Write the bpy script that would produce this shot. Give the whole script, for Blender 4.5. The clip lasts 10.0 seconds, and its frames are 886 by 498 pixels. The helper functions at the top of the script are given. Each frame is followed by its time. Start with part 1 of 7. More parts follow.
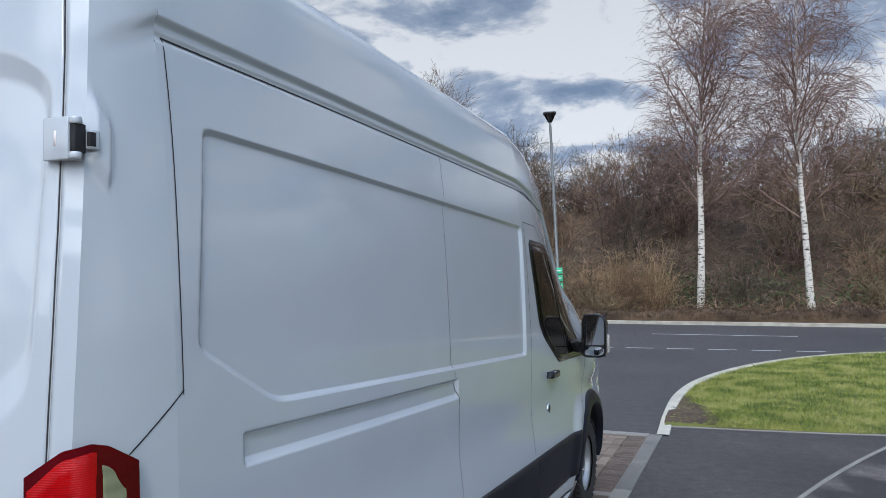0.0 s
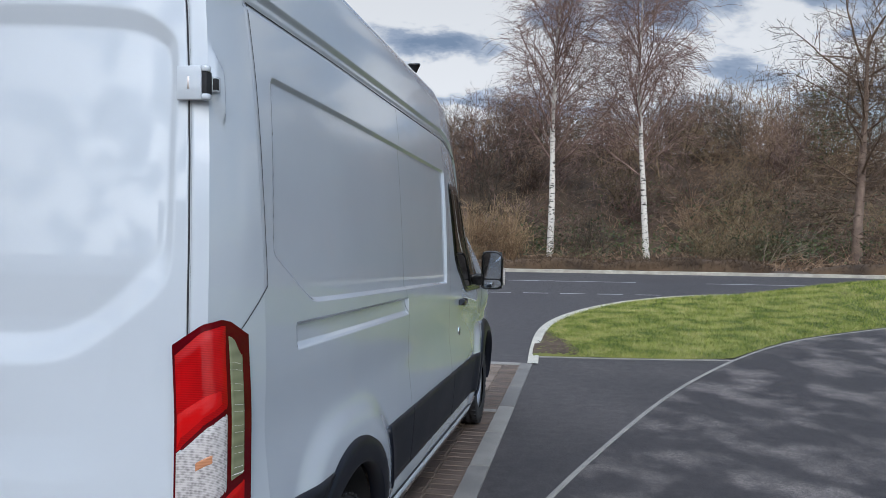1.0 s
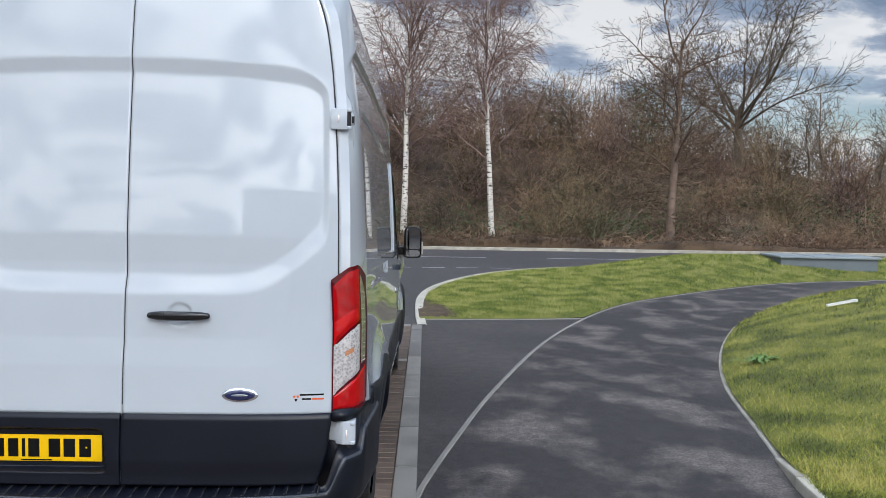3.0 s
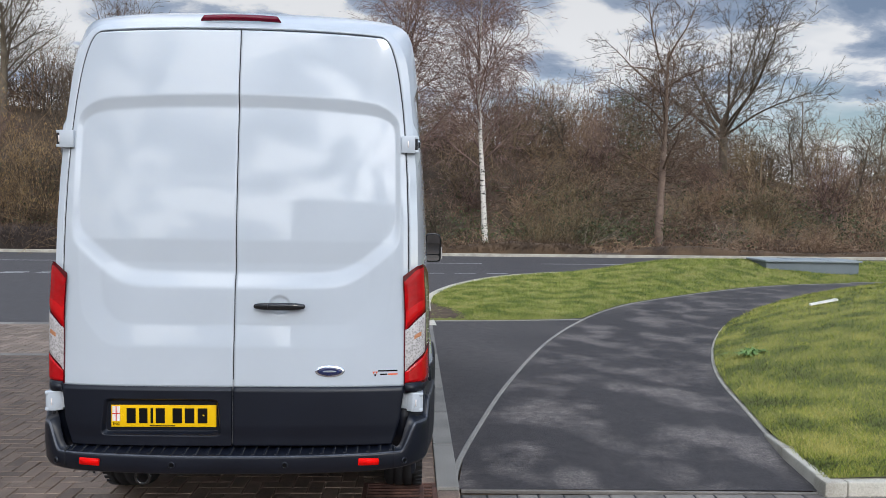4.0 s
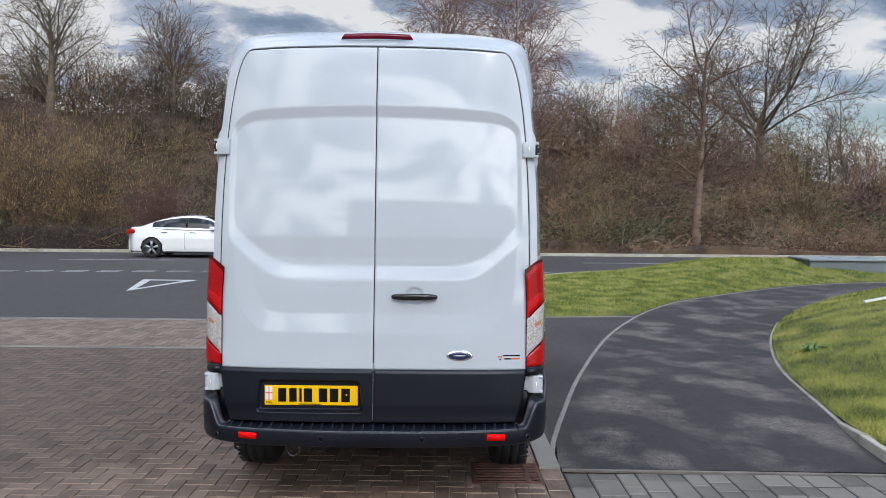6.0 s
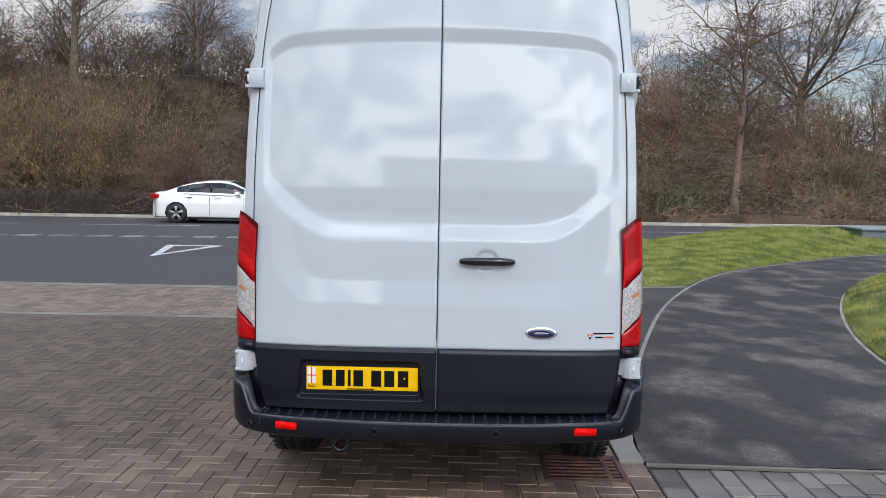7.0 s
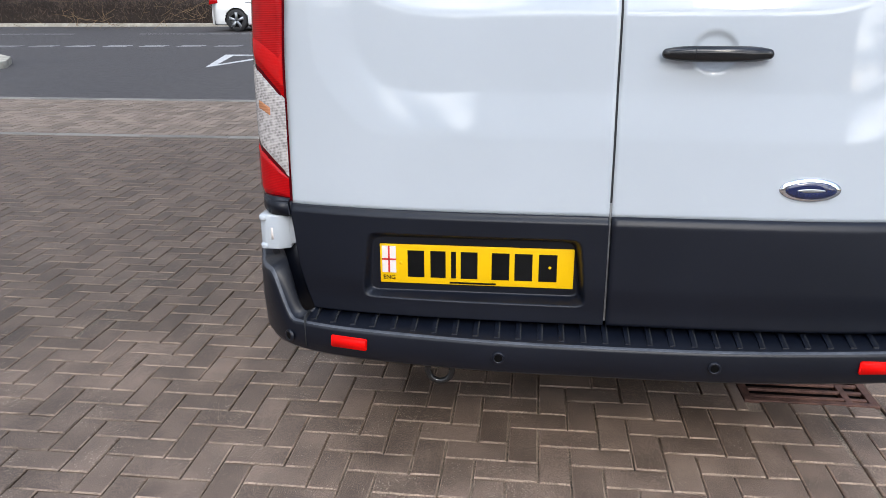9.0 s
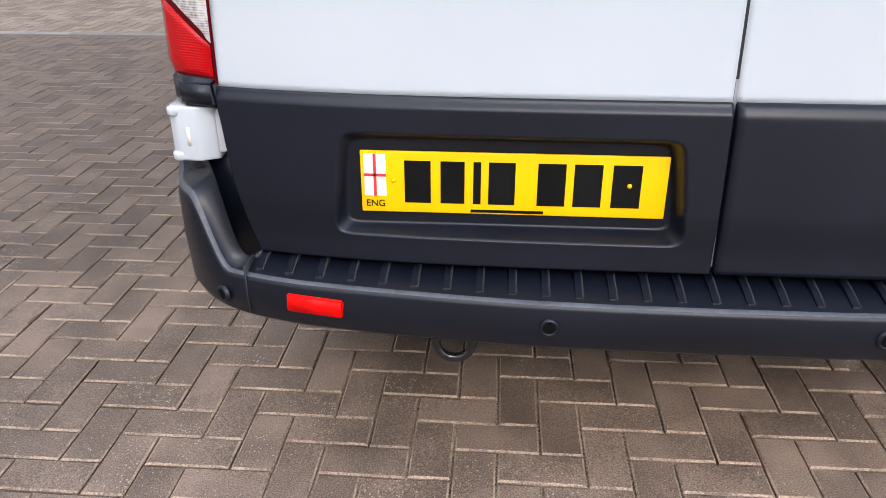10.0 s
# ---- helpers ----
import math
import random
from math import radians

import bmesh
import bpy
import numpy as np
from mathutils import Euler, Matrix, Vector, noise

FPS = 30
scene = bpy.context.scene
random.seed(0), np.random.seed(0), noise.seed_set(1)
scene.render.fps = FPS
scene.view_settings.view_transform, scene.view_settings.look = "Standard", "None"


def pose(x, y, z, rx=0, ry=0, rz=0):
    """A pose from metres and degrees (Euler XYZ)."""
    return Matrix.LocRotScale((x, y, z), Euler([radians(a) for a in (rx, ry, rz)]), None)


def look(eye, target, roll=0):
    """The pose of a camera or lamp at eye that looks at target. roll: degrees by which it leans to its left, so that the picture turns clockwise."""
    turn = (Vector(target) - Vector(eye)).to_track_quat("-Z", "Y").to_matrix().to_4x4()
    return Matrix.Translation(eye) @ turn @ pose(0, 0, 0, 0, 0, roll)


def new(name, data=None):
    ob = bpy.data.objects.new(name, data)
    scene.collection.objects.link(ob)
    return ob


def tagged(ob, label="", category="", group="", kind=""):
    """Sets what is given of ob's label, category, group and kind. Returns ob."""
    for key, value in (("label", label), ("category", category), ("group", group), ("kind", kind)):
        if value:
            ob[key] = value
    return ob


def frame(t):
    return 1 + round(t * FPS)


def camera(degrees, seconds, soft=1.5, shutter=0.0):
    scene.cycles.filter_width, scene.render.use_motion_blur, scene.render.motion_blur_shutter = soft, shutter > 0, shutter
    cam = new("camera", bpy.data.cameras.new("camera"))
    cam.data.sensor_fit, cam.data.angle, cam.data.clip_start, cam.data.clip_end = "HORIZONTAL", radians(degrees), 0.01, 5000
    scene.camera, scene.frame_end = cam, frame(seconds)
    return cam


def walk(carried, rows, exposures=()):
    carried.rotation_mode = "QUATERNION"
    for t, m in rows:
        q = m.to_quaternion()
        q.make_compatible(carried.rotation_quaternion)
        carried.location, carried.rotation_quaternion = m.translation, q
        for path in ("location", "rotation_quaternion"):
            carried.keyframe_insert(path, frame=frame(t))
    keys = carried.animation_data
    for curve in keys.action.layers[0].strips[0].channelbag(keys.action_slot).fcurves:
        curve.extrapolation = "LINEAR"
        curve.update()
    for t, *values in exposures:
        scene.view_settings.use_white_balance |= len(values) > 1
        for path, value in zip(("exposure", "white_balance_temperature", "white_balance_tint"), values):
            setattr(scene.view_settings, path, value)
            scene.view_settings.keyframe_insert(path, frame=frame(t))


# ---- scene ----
cam = camera(60.0, 10.0, 0.75)
PATH = [
    (0, (2.183, -0.967, 1.832), (1.43, 0.885, 1.889), -0.5),
    (0.5, (2.041, -1.345, 1.766), (1.479, 0.574, 1.748), -0.0),
    (1, (1.895, -1.661, 1.755), (1.516, 0.302, 1.683), 0.5),
    (1.5, (1.775, -1.994, 1.736), (1.552, -0.009, 1.624), 1.0),
    (2, (1.607, -2.378, 1.72), (1.506, -0.385, 1.595), 0.9),
    (2.5, (1.434, -2.733, 1.746), (1.424, -0.737, 1.618), 1.1),
    (4, (0.892, -3.792, 1.778), (0.971, -1.796, 1.675), 0.8),
    (4.5, (0.799, -4.105, 1.779), (0.861, -2.108, 1.681), 0.6),
    (5, (0.665, -4.275, 1.794), (0.71, -2.278, 1.701), 0.4),
    (5.5, (0.46, -4.325, 1.783), (0.493, -2.327, 1.692), 0.4),
    (5.7, (0.42, -4.298, 1.781), (0.444, -2.3, 1.687), 0.5),
    (7, (0.103, -3.428, 1.66), (0.057, -1.437, 1.475), 0.9),
    (7.5, (0.02, -3.033, 1.599), (-0.082, -1.053, 1.333), 1.0),
    (8, (-0.036, -2.619, 1.565), (-0.186, -0.66, 1.192), 0.9),
    (8.5, (-0.144, -2.27, 1.485), (-0.323, -0.34, 0.993), 0.6),
    (9, (-0.205, -1.864, 1.445), (-0.427, 0.011, 0.787), -0.3),
    (9.5, (-0.291, -1.469, 1.297), (-0.468, 0.369, 0.529), -0.4),
    (10, (-0.368, -1.17, 1.191), (-0.507, 0.628, 0.325), -0.1),
]
walk(cam, [(t, look(eye, target, roll)) for t, eye, target, roll in PATH], [(0, -0.56, 6150, 10), (1.0, -0.54, 6280, 10), (2.0, -0.49, 6460, 10), (5.5, -0.55, 6540, 11), (7.6, -0.50, 6540, 10), (9.0, -0.27, 6640, 11), (9.5, -0.14, 6750, 12), (10, 0.09, 6950, 14)])

# ---------------------------------------------------------------- light
SUN_FROM = Vector((0.26, -0.78, 0.58)).normalized()
GLOW = 2.35
world = bpy.data.worlds.new("sky")
scene.world = world
world.use_nodes = True
wt = world.node_tree
wt.nodes.clear()


def wnode(kind, **kw):
    n = wt.nodes.new(kind)
    for k, v in kw.items():
        n.inputs[k].default_value = v
    return n


def cloud_sky():
    out = wt.nodes.new("ShaderNodeOutputWorld")
    bg = wnode("ShaderNodeBackground", Strength=1.0)
    sky = wt.nodes.new("ShaderNodeTexSky")
    sky.sky_type = "NISHITA"
    sky.sun_disc = False
    sky.sun_elevation = math.asin(SUN_FROM.z)
    sky.sun_rotation = math.atan2(SUN_FROM.x, SUN_FROM.y)
    dim = wt.nodes.new("ShaderNodeVectorMath")
    dim.operation = "SCALE"
    dim.inputs["Scale"].default_value = 0.11
    wt.links.new(sky.outputs[0], dim.inputs[0])
    co = wt.nodes.new("ShaderNodeTexCoord")
    sep = wt.nodes.new("ShaderNodeSeparateXYZ")
    wt.links.new(co.outputs["Generated"], sep.inputs[0])
    up = wt.nodes.new("ShaderNodeMath")
    up.operation = "ADD"
    up.inputs[1].default_value = 0.22
    wt.links.new(sep.outputs[2], up.inputs[0])
    lim = wt.nodes.new("ShaderNodeMath")
    lim.operation = "MAXIMUM"
    lim.inputs[1].default_value = 0.12
    wt.links.new(up.outputs[0], lim.inputs[0])
    flat = wt.nodes.new("ShaderNodeCombineXYZ")
    for k in (0, 1):
        d = wt.nodes.new("ShaderNodeMath")
        d.operation = "DIVIDE"
        wt.links.new(sep.outputs[k], d.inputs[0])
        wt.links.new(lim.outputs[0], d.inputs[1])
        wt.links.new(d.outputs[0], flat.inputs[k])

    def noise_of(scale, detail, off, rough=0.55):
        m = wt.nodes.new("ShaderNodeVectorMath")
        m.operation = "ADD"
        m.inputs[1].default_value = off
        wt.links.new(flat.outputs[0], m.inputs[0])
        n = wt.nodes.new("ShaderNodeTexNoise")
        n.inputs["Scale"].default_value = scale
        n.inputs["Detail"].default_value = detail
        n.inputs["Roughness"].default_value = rough
        n.inputs["Distortion"].default_value = 0.25
        wt.links.new(m.outputs[0], n.inputs["Vector"])
        return n

    cover = noise_of(1.1, 5, (3.1, 7.7, 0.0))
    cr = wt.nodes.new("ShaderNodeValToRGB")
    cr.color_ramp.elements[0].position, cr.color_ramp.elements[1].position = 0.28, 0.45
    thin = wt.nodes.new("ShaderNodeMath")
    thin.operation = "MULTIPLY_ADD"
    thin.inputs[1].default_value = -0.20
    wt.links.new(sep.outputs[0], thin.inputs[0])
    wt.links.new(cover.outputs["Fac"], thin.inputs[2])
    wt.links.new(thin.outputs[0], cr.inputs[0])
    tone = noise_of(2.5, 8, (1.3, 5.9, 0.0), 0.58)
    tr = wt.nodes.new("ShaderNodeValToRGB")
    e = tr.color_ramp.elements
    e[0].position, e[0].color = 0.38, (0.245, 0.335, 0.485, 1)
    e[1].position, e[1].color = 0.54, (0.95, 0.98, 1.02, 1)
    mid = e.new(0.46)
    mid.color = (0.41, 0.495, 0.64, 1)
    # cloud looks paler towards the horizon
    low = wt.nodes.new("ShaderNodeMath")
    low.operation = "MULTIPLY_ADD"
    low.inputs[1].default_value = -0.13
    haze = wt.nodes.new("ShaderNodeMath")
    haze.operation = "ADD"
    haze.inputs[1].default_value = 0.050
    wt.links.new(sep.outputs[2], low.inputs[0])
    wt.links.new(tone.outputs["Fac"], low.inputs[2])
    wt.links.new(low.outputs[0], haze.inputs[0])
    wt.links.new(haze.outputs[0], tr.inputs[0])
    mix = wt.nodes.new("ShaderNodeMix")
    mix.data_type = "RGBA"
    wt.links.new(cr.outputs[0], mix.inputs[0])
    wt.links.new(dim.outputs[0], mix.inputs[6])
    wt.links.new(tr.outputs[0], mix.inputs[7])
    # clouds glow towards the veiled sun
    dot = wt.nodes.new("ShaderNodeVectorMath")
    dot.operation = "DOT_PRODUCT"
    dot.inputs[1].default_value = SUN_FROM
    nrm = wt.nodes.new("ShaderNodeVectorMath")
    nrm.operation = "NORMALIZE"
    wt.links.new(co.outputs["Generated"], nrm.inputs[0])
    wt.links.new(nrm.outputs[0], dot.inputs[0])
    pos = wt.nodes.new("ShaderNodeMath")
    pos.operation = "MAXIMUM"
    pos.inputs[1].default_value = 0.0
    wt.links.new(dot.outputs["Value"], pos.inputs[0])
    pw = wt.nodes.new("ShaderNodeMath")
    pw.operation = "POWER"
    pw.inputs[1].default_value = 3.0
    wt.links.new(pos.outputs[0], pw.inputs[0])
    lining = wt.nodes.new("ShaderNodeMapRange")
    for k, v in zip(("From Min", "From Max", "To Min", "To Max"), (0.42, 0.54, 0.25 * GLOW, 2.1 * GLOW)):
        lining.inputs[k].default_value = v
    wt.links.new(tone.outputs["Fac"], lining.inputs[0])
    gain = wt.nodes.new("ShaderNodeMath")
    gain.operation = "MULTIPLY_ADD"
    gain.inputs[2].default_value = 1.0
    wt.links.new(pw.outputs[0], gain.inputs[0])
    wt.links.new(lining.outputs[0], gain.inputs[1])
    # pale towards the horizon and brightest overhead, as an overcast sky is
    low = wt.nodes.new("ShaderNodeMapRange")
    low.interpolation_type = "SMOOTHSTEP"
    for k, v in zip(("From Min", "From Max", "To Min", "To Max"), (0.0, 0.45, 1.30, 1.0)):
        low.inputs[k].default_value = v
    wt.links.new(sep.outputs[2], low.inputs[0])
    both = wt.nodes.new("ShaderNodeMath")
    both.operation = "MULTIPLY"
    wt.links.new(gain.outputs[0], both.inputs[0])
    high = wt.nodes.new("ShaderNodeMapRange")
    high.interpolation_type = "SMOOTHSTEP"
    for k, v in zip(("From Min", "From Max", "To Min", "To Max"), (0.45, 0.9, 1.0, 2.7)):
        high.inputs[k].default_value = v
    wt.links.new(sep.outputs[2], high.inputs[0])
    dome = wt.nodes.new("ShaderNodeMath")
    dome.operation = "MULTIPLY"
    wt.links.new(low.outputs[0], dome.inputs[0])
    wt.links.new(high.outputs[0], dome.inputs[1])
    wt.links.new(dome.outputs[0], both.inputs[1])
    lit = wt.nodes.new("ShaderNodeVectorMath")
    lit.operation = "SCALE"
    wt.links.new(mix.outputs[2], lit.inputs[0])
    wt.links.new(both.outputs[0], lit.inputs["Scale"])
    wt.links.new(lit.outputs[0], bg.inputs[0])
    wt.links.new(bg.outputs[0], out.inputs[0])


cloud_sky()
sun = new("sun", bpy.data.lights.new("sun", "SUN"))
sun.data.energy, sun.data.angle, sun.data.color = 1.2, radians(9), (1.0, 0.93, 0.82)
sun.matrix_world = look((0, 0, 30), tuple(Vector((0, 0, 30)) - SUN_FROM))


# ---------------------------------------------------------------- materials
def shader(name):
    m = bpy.data.materials.new(name)
    m.use_nodes = True
    t = m.node_tree
    return m, t, t.nodes["Principled BSDF"]


def surf(name, dark, light, scale=8.0, rough=0.6, fine=60.0, bump=0.3, depth=0.004, metal=0.0, coat=0.0, fine_mix=0.35,
         rough_var=0.1, island=0.0, stretch=(1, 1, 1), random_mix=0.0, low=0.35, high=0.68, bright_spot=None, specks=0.0):
    """Two colours mixed by a coarse and a fine noise, with fine relief."""
    m, t, b = shader(name)
    co = t.nodes.new("ShaderNodeTexCoord")
    mp = t.nodes.new("ShaderNodeMapping")
    mp.inputs["Scale"].default_value = stretch
    t.links.new(t.nodes.new("ShaderNodeNewGeometry").outputs["Position"] if bright_spot else co.outputs["Object"], mp.inputs[0])

    def noi(s, d):
        n = t.nodes.new("ShaderNodeTexNoise")
        n.inputs["Scale"].default_value, n.inputs["Detail"].default_value = s, d
        t.links.new(mp.outputs[0], n.inputs["Vector"])
        return n
    big, small = noi(scale, 5), noi(fine, 3)
    mixf = t.nodes.new("ShaderNodeMix")
    mixf.inputs[0].default_value = fine_mix
    t.links.new(big.outputs["Fac"], mixf.inputs[2])
    t.links.new(small.outputs["Fac"], mixf.inputs[3])
    fac = mixf.outputs[0]
    ramp = t.nodes.new("ShaderNodeValToRGB")
    ramp.color_ramp.elements[0].position, ramp.color_ramp.elements[0].color = low, (*dark, 1)
    ramp.color_ramp.elements[1].position, ramp.color_ramp.elements[1].color = high, (*light, 1)
    if island or random_mix:
        src = t.nodes.new("ShaderNodeNewGeometry").outputs["Random Per Island"] if island else t.nodes.new("ShaderNodeObjectInfo").outputs["Random"]
        add = t.nodes.new("ShaderNodeMath")
        add.operation = "MULTIPLY_ADD"
        add.inputs[1].default_value = island or random_mix
        t.links.new(src, add.inputs[0])
        off = t.nodes.new("ShaderNodeMath")
        off.operation = "SUBTRACT"
        off.inputs[1].default_value = (island or random_mix) / 2
        t.links.new(fac, off.inputs[0])
        t.links.new(off.outputs[0], add.inputs[2])
        fac = add.outputs[0]
    t.links.new(fac, ramp.inputs[0])
    t.links.new(ramp.outputs[0], b.inputs["Base Color"])
    if bright_spot:
        # painted light: colour brightened round one spot, noise breaking its rim, darkened away
        x, y, near, far, pale, darker = bright_spot
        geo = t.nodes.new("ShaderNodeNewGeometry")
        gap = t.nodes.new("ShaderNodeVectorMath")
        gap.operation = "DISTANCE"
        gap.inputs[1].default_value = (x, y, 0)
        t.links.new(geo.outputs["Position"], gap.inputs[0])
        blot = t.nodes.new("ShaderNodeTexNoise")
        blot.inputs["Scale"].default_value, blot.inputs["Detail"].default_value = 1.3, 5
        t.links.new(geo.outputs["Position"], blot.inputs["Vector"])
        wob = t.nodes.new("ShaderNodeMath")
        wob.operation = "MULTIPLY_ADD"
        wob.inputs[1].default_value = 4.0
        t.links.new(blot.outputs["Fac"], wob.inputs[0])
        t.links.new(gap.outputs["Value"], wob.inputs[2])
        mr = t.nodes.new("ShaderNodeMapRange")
        for k, v in zip(("From Min", "From Max", "To Min", "To Max"), (near + 2.0, far + 2.0, pale, darker)):
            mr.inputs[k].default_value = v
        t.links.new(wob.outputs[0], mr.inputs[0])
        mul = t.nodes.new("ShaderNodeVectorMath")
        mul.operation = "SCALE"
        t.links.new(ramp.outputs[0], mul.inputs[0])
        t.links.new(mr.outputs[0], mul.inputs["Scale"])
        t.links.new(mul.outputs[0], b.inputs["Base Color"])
        if specks:
            # loose grains of pale sand, thicker in some patches
            cell = t.nodes.new("ShaderNodeTexVoronoi")
            cell.inputs["Scale"].default_value = 170.0
            t.links.new(mp.outputs[0], cell.inputs["Vector"])
            sep = t.nodes.new("ShaderNodeSeparateColor")
            t.links.new(cell.outputs["Color"], sep.inputs[0])
            patch = noi(4.0, 4)
            size = t.nodes.new("ShaderNodeMapRange")
            for k, v in zip(("From Min", "From Max", "To Min", "To Max"), (0.40, 0.66, 0.10, 0.50)):
                size.inputs[k].default_value = v
            t.links.new(patch.outputs["Fac"], size.inputs[0])
            some = t.nodes.new("ShaderNodeMath")
            some.operation = "POWER"
            some.inputs[1].default_value = 2.2
            t.links.new(sep.outputs[0], some.inputs[0])
            reach = t.nodes.new("ShaderNodeMath")
            reach.operation = "MULTIPLY"
            t.links.new(some.outputs[0], reach.inputs[0])
            t.links.new(size.outputs[0], reach.inputs[1])
            hit = t.nodes.new("ShaderNodeMath")
            hit.operation = "LESS_THAN"
            t.links.new(cell.outputs["Distance"], hit.inputs[0])
            t.links.new(reach.outputs[0], hit.inputs[1])
            amount = t.nodes.new("ShaderNodeMath")
            amount.operation = "MULTIPLY"
            amount.inputs[1].default_value = specks
            t.links.new(hit.outputs[0], amount.inputs[0])
            grain = t.nodes.new("ShaderNodeMix")
            grain.data_type = "RGBA"
            grain.inputs[7].default_value = (0.52, 0.43, 0.33, 1)
            t.links.new(amount.outputs[0], grain.inputs[0])
            t.links.new(mul.outputs[0], grain.inputs[6])
            t.links.new(grain.outputs[2], b.inputs["Base Color"])
    rr = t.nodes.new("ShaderNodeMapRange")
    rr.inputs["To Min"].default_value, rr.inputs["To Max"].default_value = max(0.02, rough - rough_var), min(1, rough + rough_var)
    t.links.new(big.outputs["Fac"], rr.inputs[0])
    t.links.new(rr.outputs[0], b.inputs["Roughness"])
    b.inputs["Metallic"].default_value = metal
    b.inputs["Coat Weight"].default_value = coat
    b.inputs["Coat Roughness"].default_value = 0.03
    if bump:
        bp = t.nodes.new("ShaderNodeBump")
        bp.inputs["Strength"].default_value, bp.inputs["Distance"].default_value = bump, depth
        t.links.new(small.outputs["Fac"], bp.inputs["Height"])
        t.links.new(bp.outputs[0], b.inputs["Normal"])
    return m


WHITE = surf("white_paint", (0.435, 0.472, 0.508), (0.456, 0.495, 0.532), 1.2, 0.25, 5.0, 0.0, 0.002, coat=1.0, rough_var=0.04)
WHITE.node_tree.nodes["Principled BSDF"].inputs["Coat IOR"].default_value = 1.63
WHITE.node_tree.nodes["Principled BSDF"].inputs["Coat Roughness"].default_value = 0.025
WHITE.node_tree.nodes["Principled BSDF"].inputs["Specular IOR Level"].default_value = 0.2
TRIM = surf("grey_plastic", (0.0028, 0.0041, 0.0085), (0.0048, 0.0068, 0.0134), 3.0, 0.38, 900.0, 0.3, 0.0006, rough_var=0.07)
# pale wear of the bumper edge, with its highlight painted into the colour
TRIM_WORN_GLINT = surf("worn_edge_highlight", (0.030, 0.034, 0.044), (0.075, 0.082, 0.098), 9.0, 0.5, 120.0, 0.3, 0.0006)
TRIM.node_tree.nodes["Principled BSDF"].inputs["Specular IOR Level"].default_value = 0.34
BLACK = surf("black_rubber", (0.010, 0.010, 0.011), (0.022, 0.022, 0.023), 6.0, 0.7, 300.0, 0.2, 0.001)
SEAM = surf("dark_gap", (0.010, 0.011, 0.013), (0.018, 0.019, 0.021), 6.0, 0.8, 100.0, 0.0)
EYEBLACK = surf("pit_black", (0.0012, 0.0012, 0.0014), (0.002, 0.002, 0.0022), 6.0, 0.7, 100.0, 0.0)
EYEBLACK.node_tree.nodes["Principled BSDF"].inputs["Specular IOR Level"].default_value = 0.1
GLOSSBLACK = surf("gloss_black", (0.008, 0.008, 0.009), (0.012, 0.012, 0.013), 4.0, 0.15, 100.0, 0.0, rough_var=0.03)
STEEL = surf("silver_steel", (0.30, 0.31, 0.32), (0.44, 0.45, 0.46), 10.0, 0.42, 120.0, 0.1, 0.001, metal=0.85)
CHROME = surf("chrome", (0.75, 0.76, 0.78), (0.82, 0.83, 0.84), 4.0, 0.08, 90.0, 0.0, metal=1.0, rough_var=0.03)
MIRROR = surf("mirror_glass", (0.62, 0.67, 0.73), (0.65, 0.70, 0.76), 4.0, 0.02, 90.0, 0.0, metal=1.0, rough_var=0.005)
BADGE = surf("badge_blue", (0.006, 0.012, 0.055), (0.010, 0.018, 0.075), 20.0, 0.15, 90.0, 0.0, coat=1.0)
PLATE = surf("plate_yellow", (0.80, 0.47, 0.002), (0.84, 0.50, 0.004), 12.0, 0.45, 300.0, 0.03, 0.0004)
PLATE.node_tree.nodes["Principled BSDF"].inputs["Specular IOR Level"].default_value = 0.2
INK = surf("black_print", (0.004, 0.004, 0.004), (0.008, 0.008, 0.008), 12.0, 0.5, 300.0, 0.0)
INK.node_tree.nodes["Principled BSDF"].inputs["Specular IOR Level"].default_value = 0.1
PALE = surf("pale_print", (0.72, 0.66, 0.62), (0.78, 0.72, 0.68), 12.0, 0.4, 300.0, 0.0)
REDINK = surf("red_print", (0.62, 0.03, 0.03), (0.68, 0.05, 0.04), 12.0, 0.4, 300.0, 0.0)
ORANGE = surf("orange_print", (0.66, 0.09, 0.02), (0.72, 0.12, 0.03), 12.0, 0.4, 300.0, 0.0)


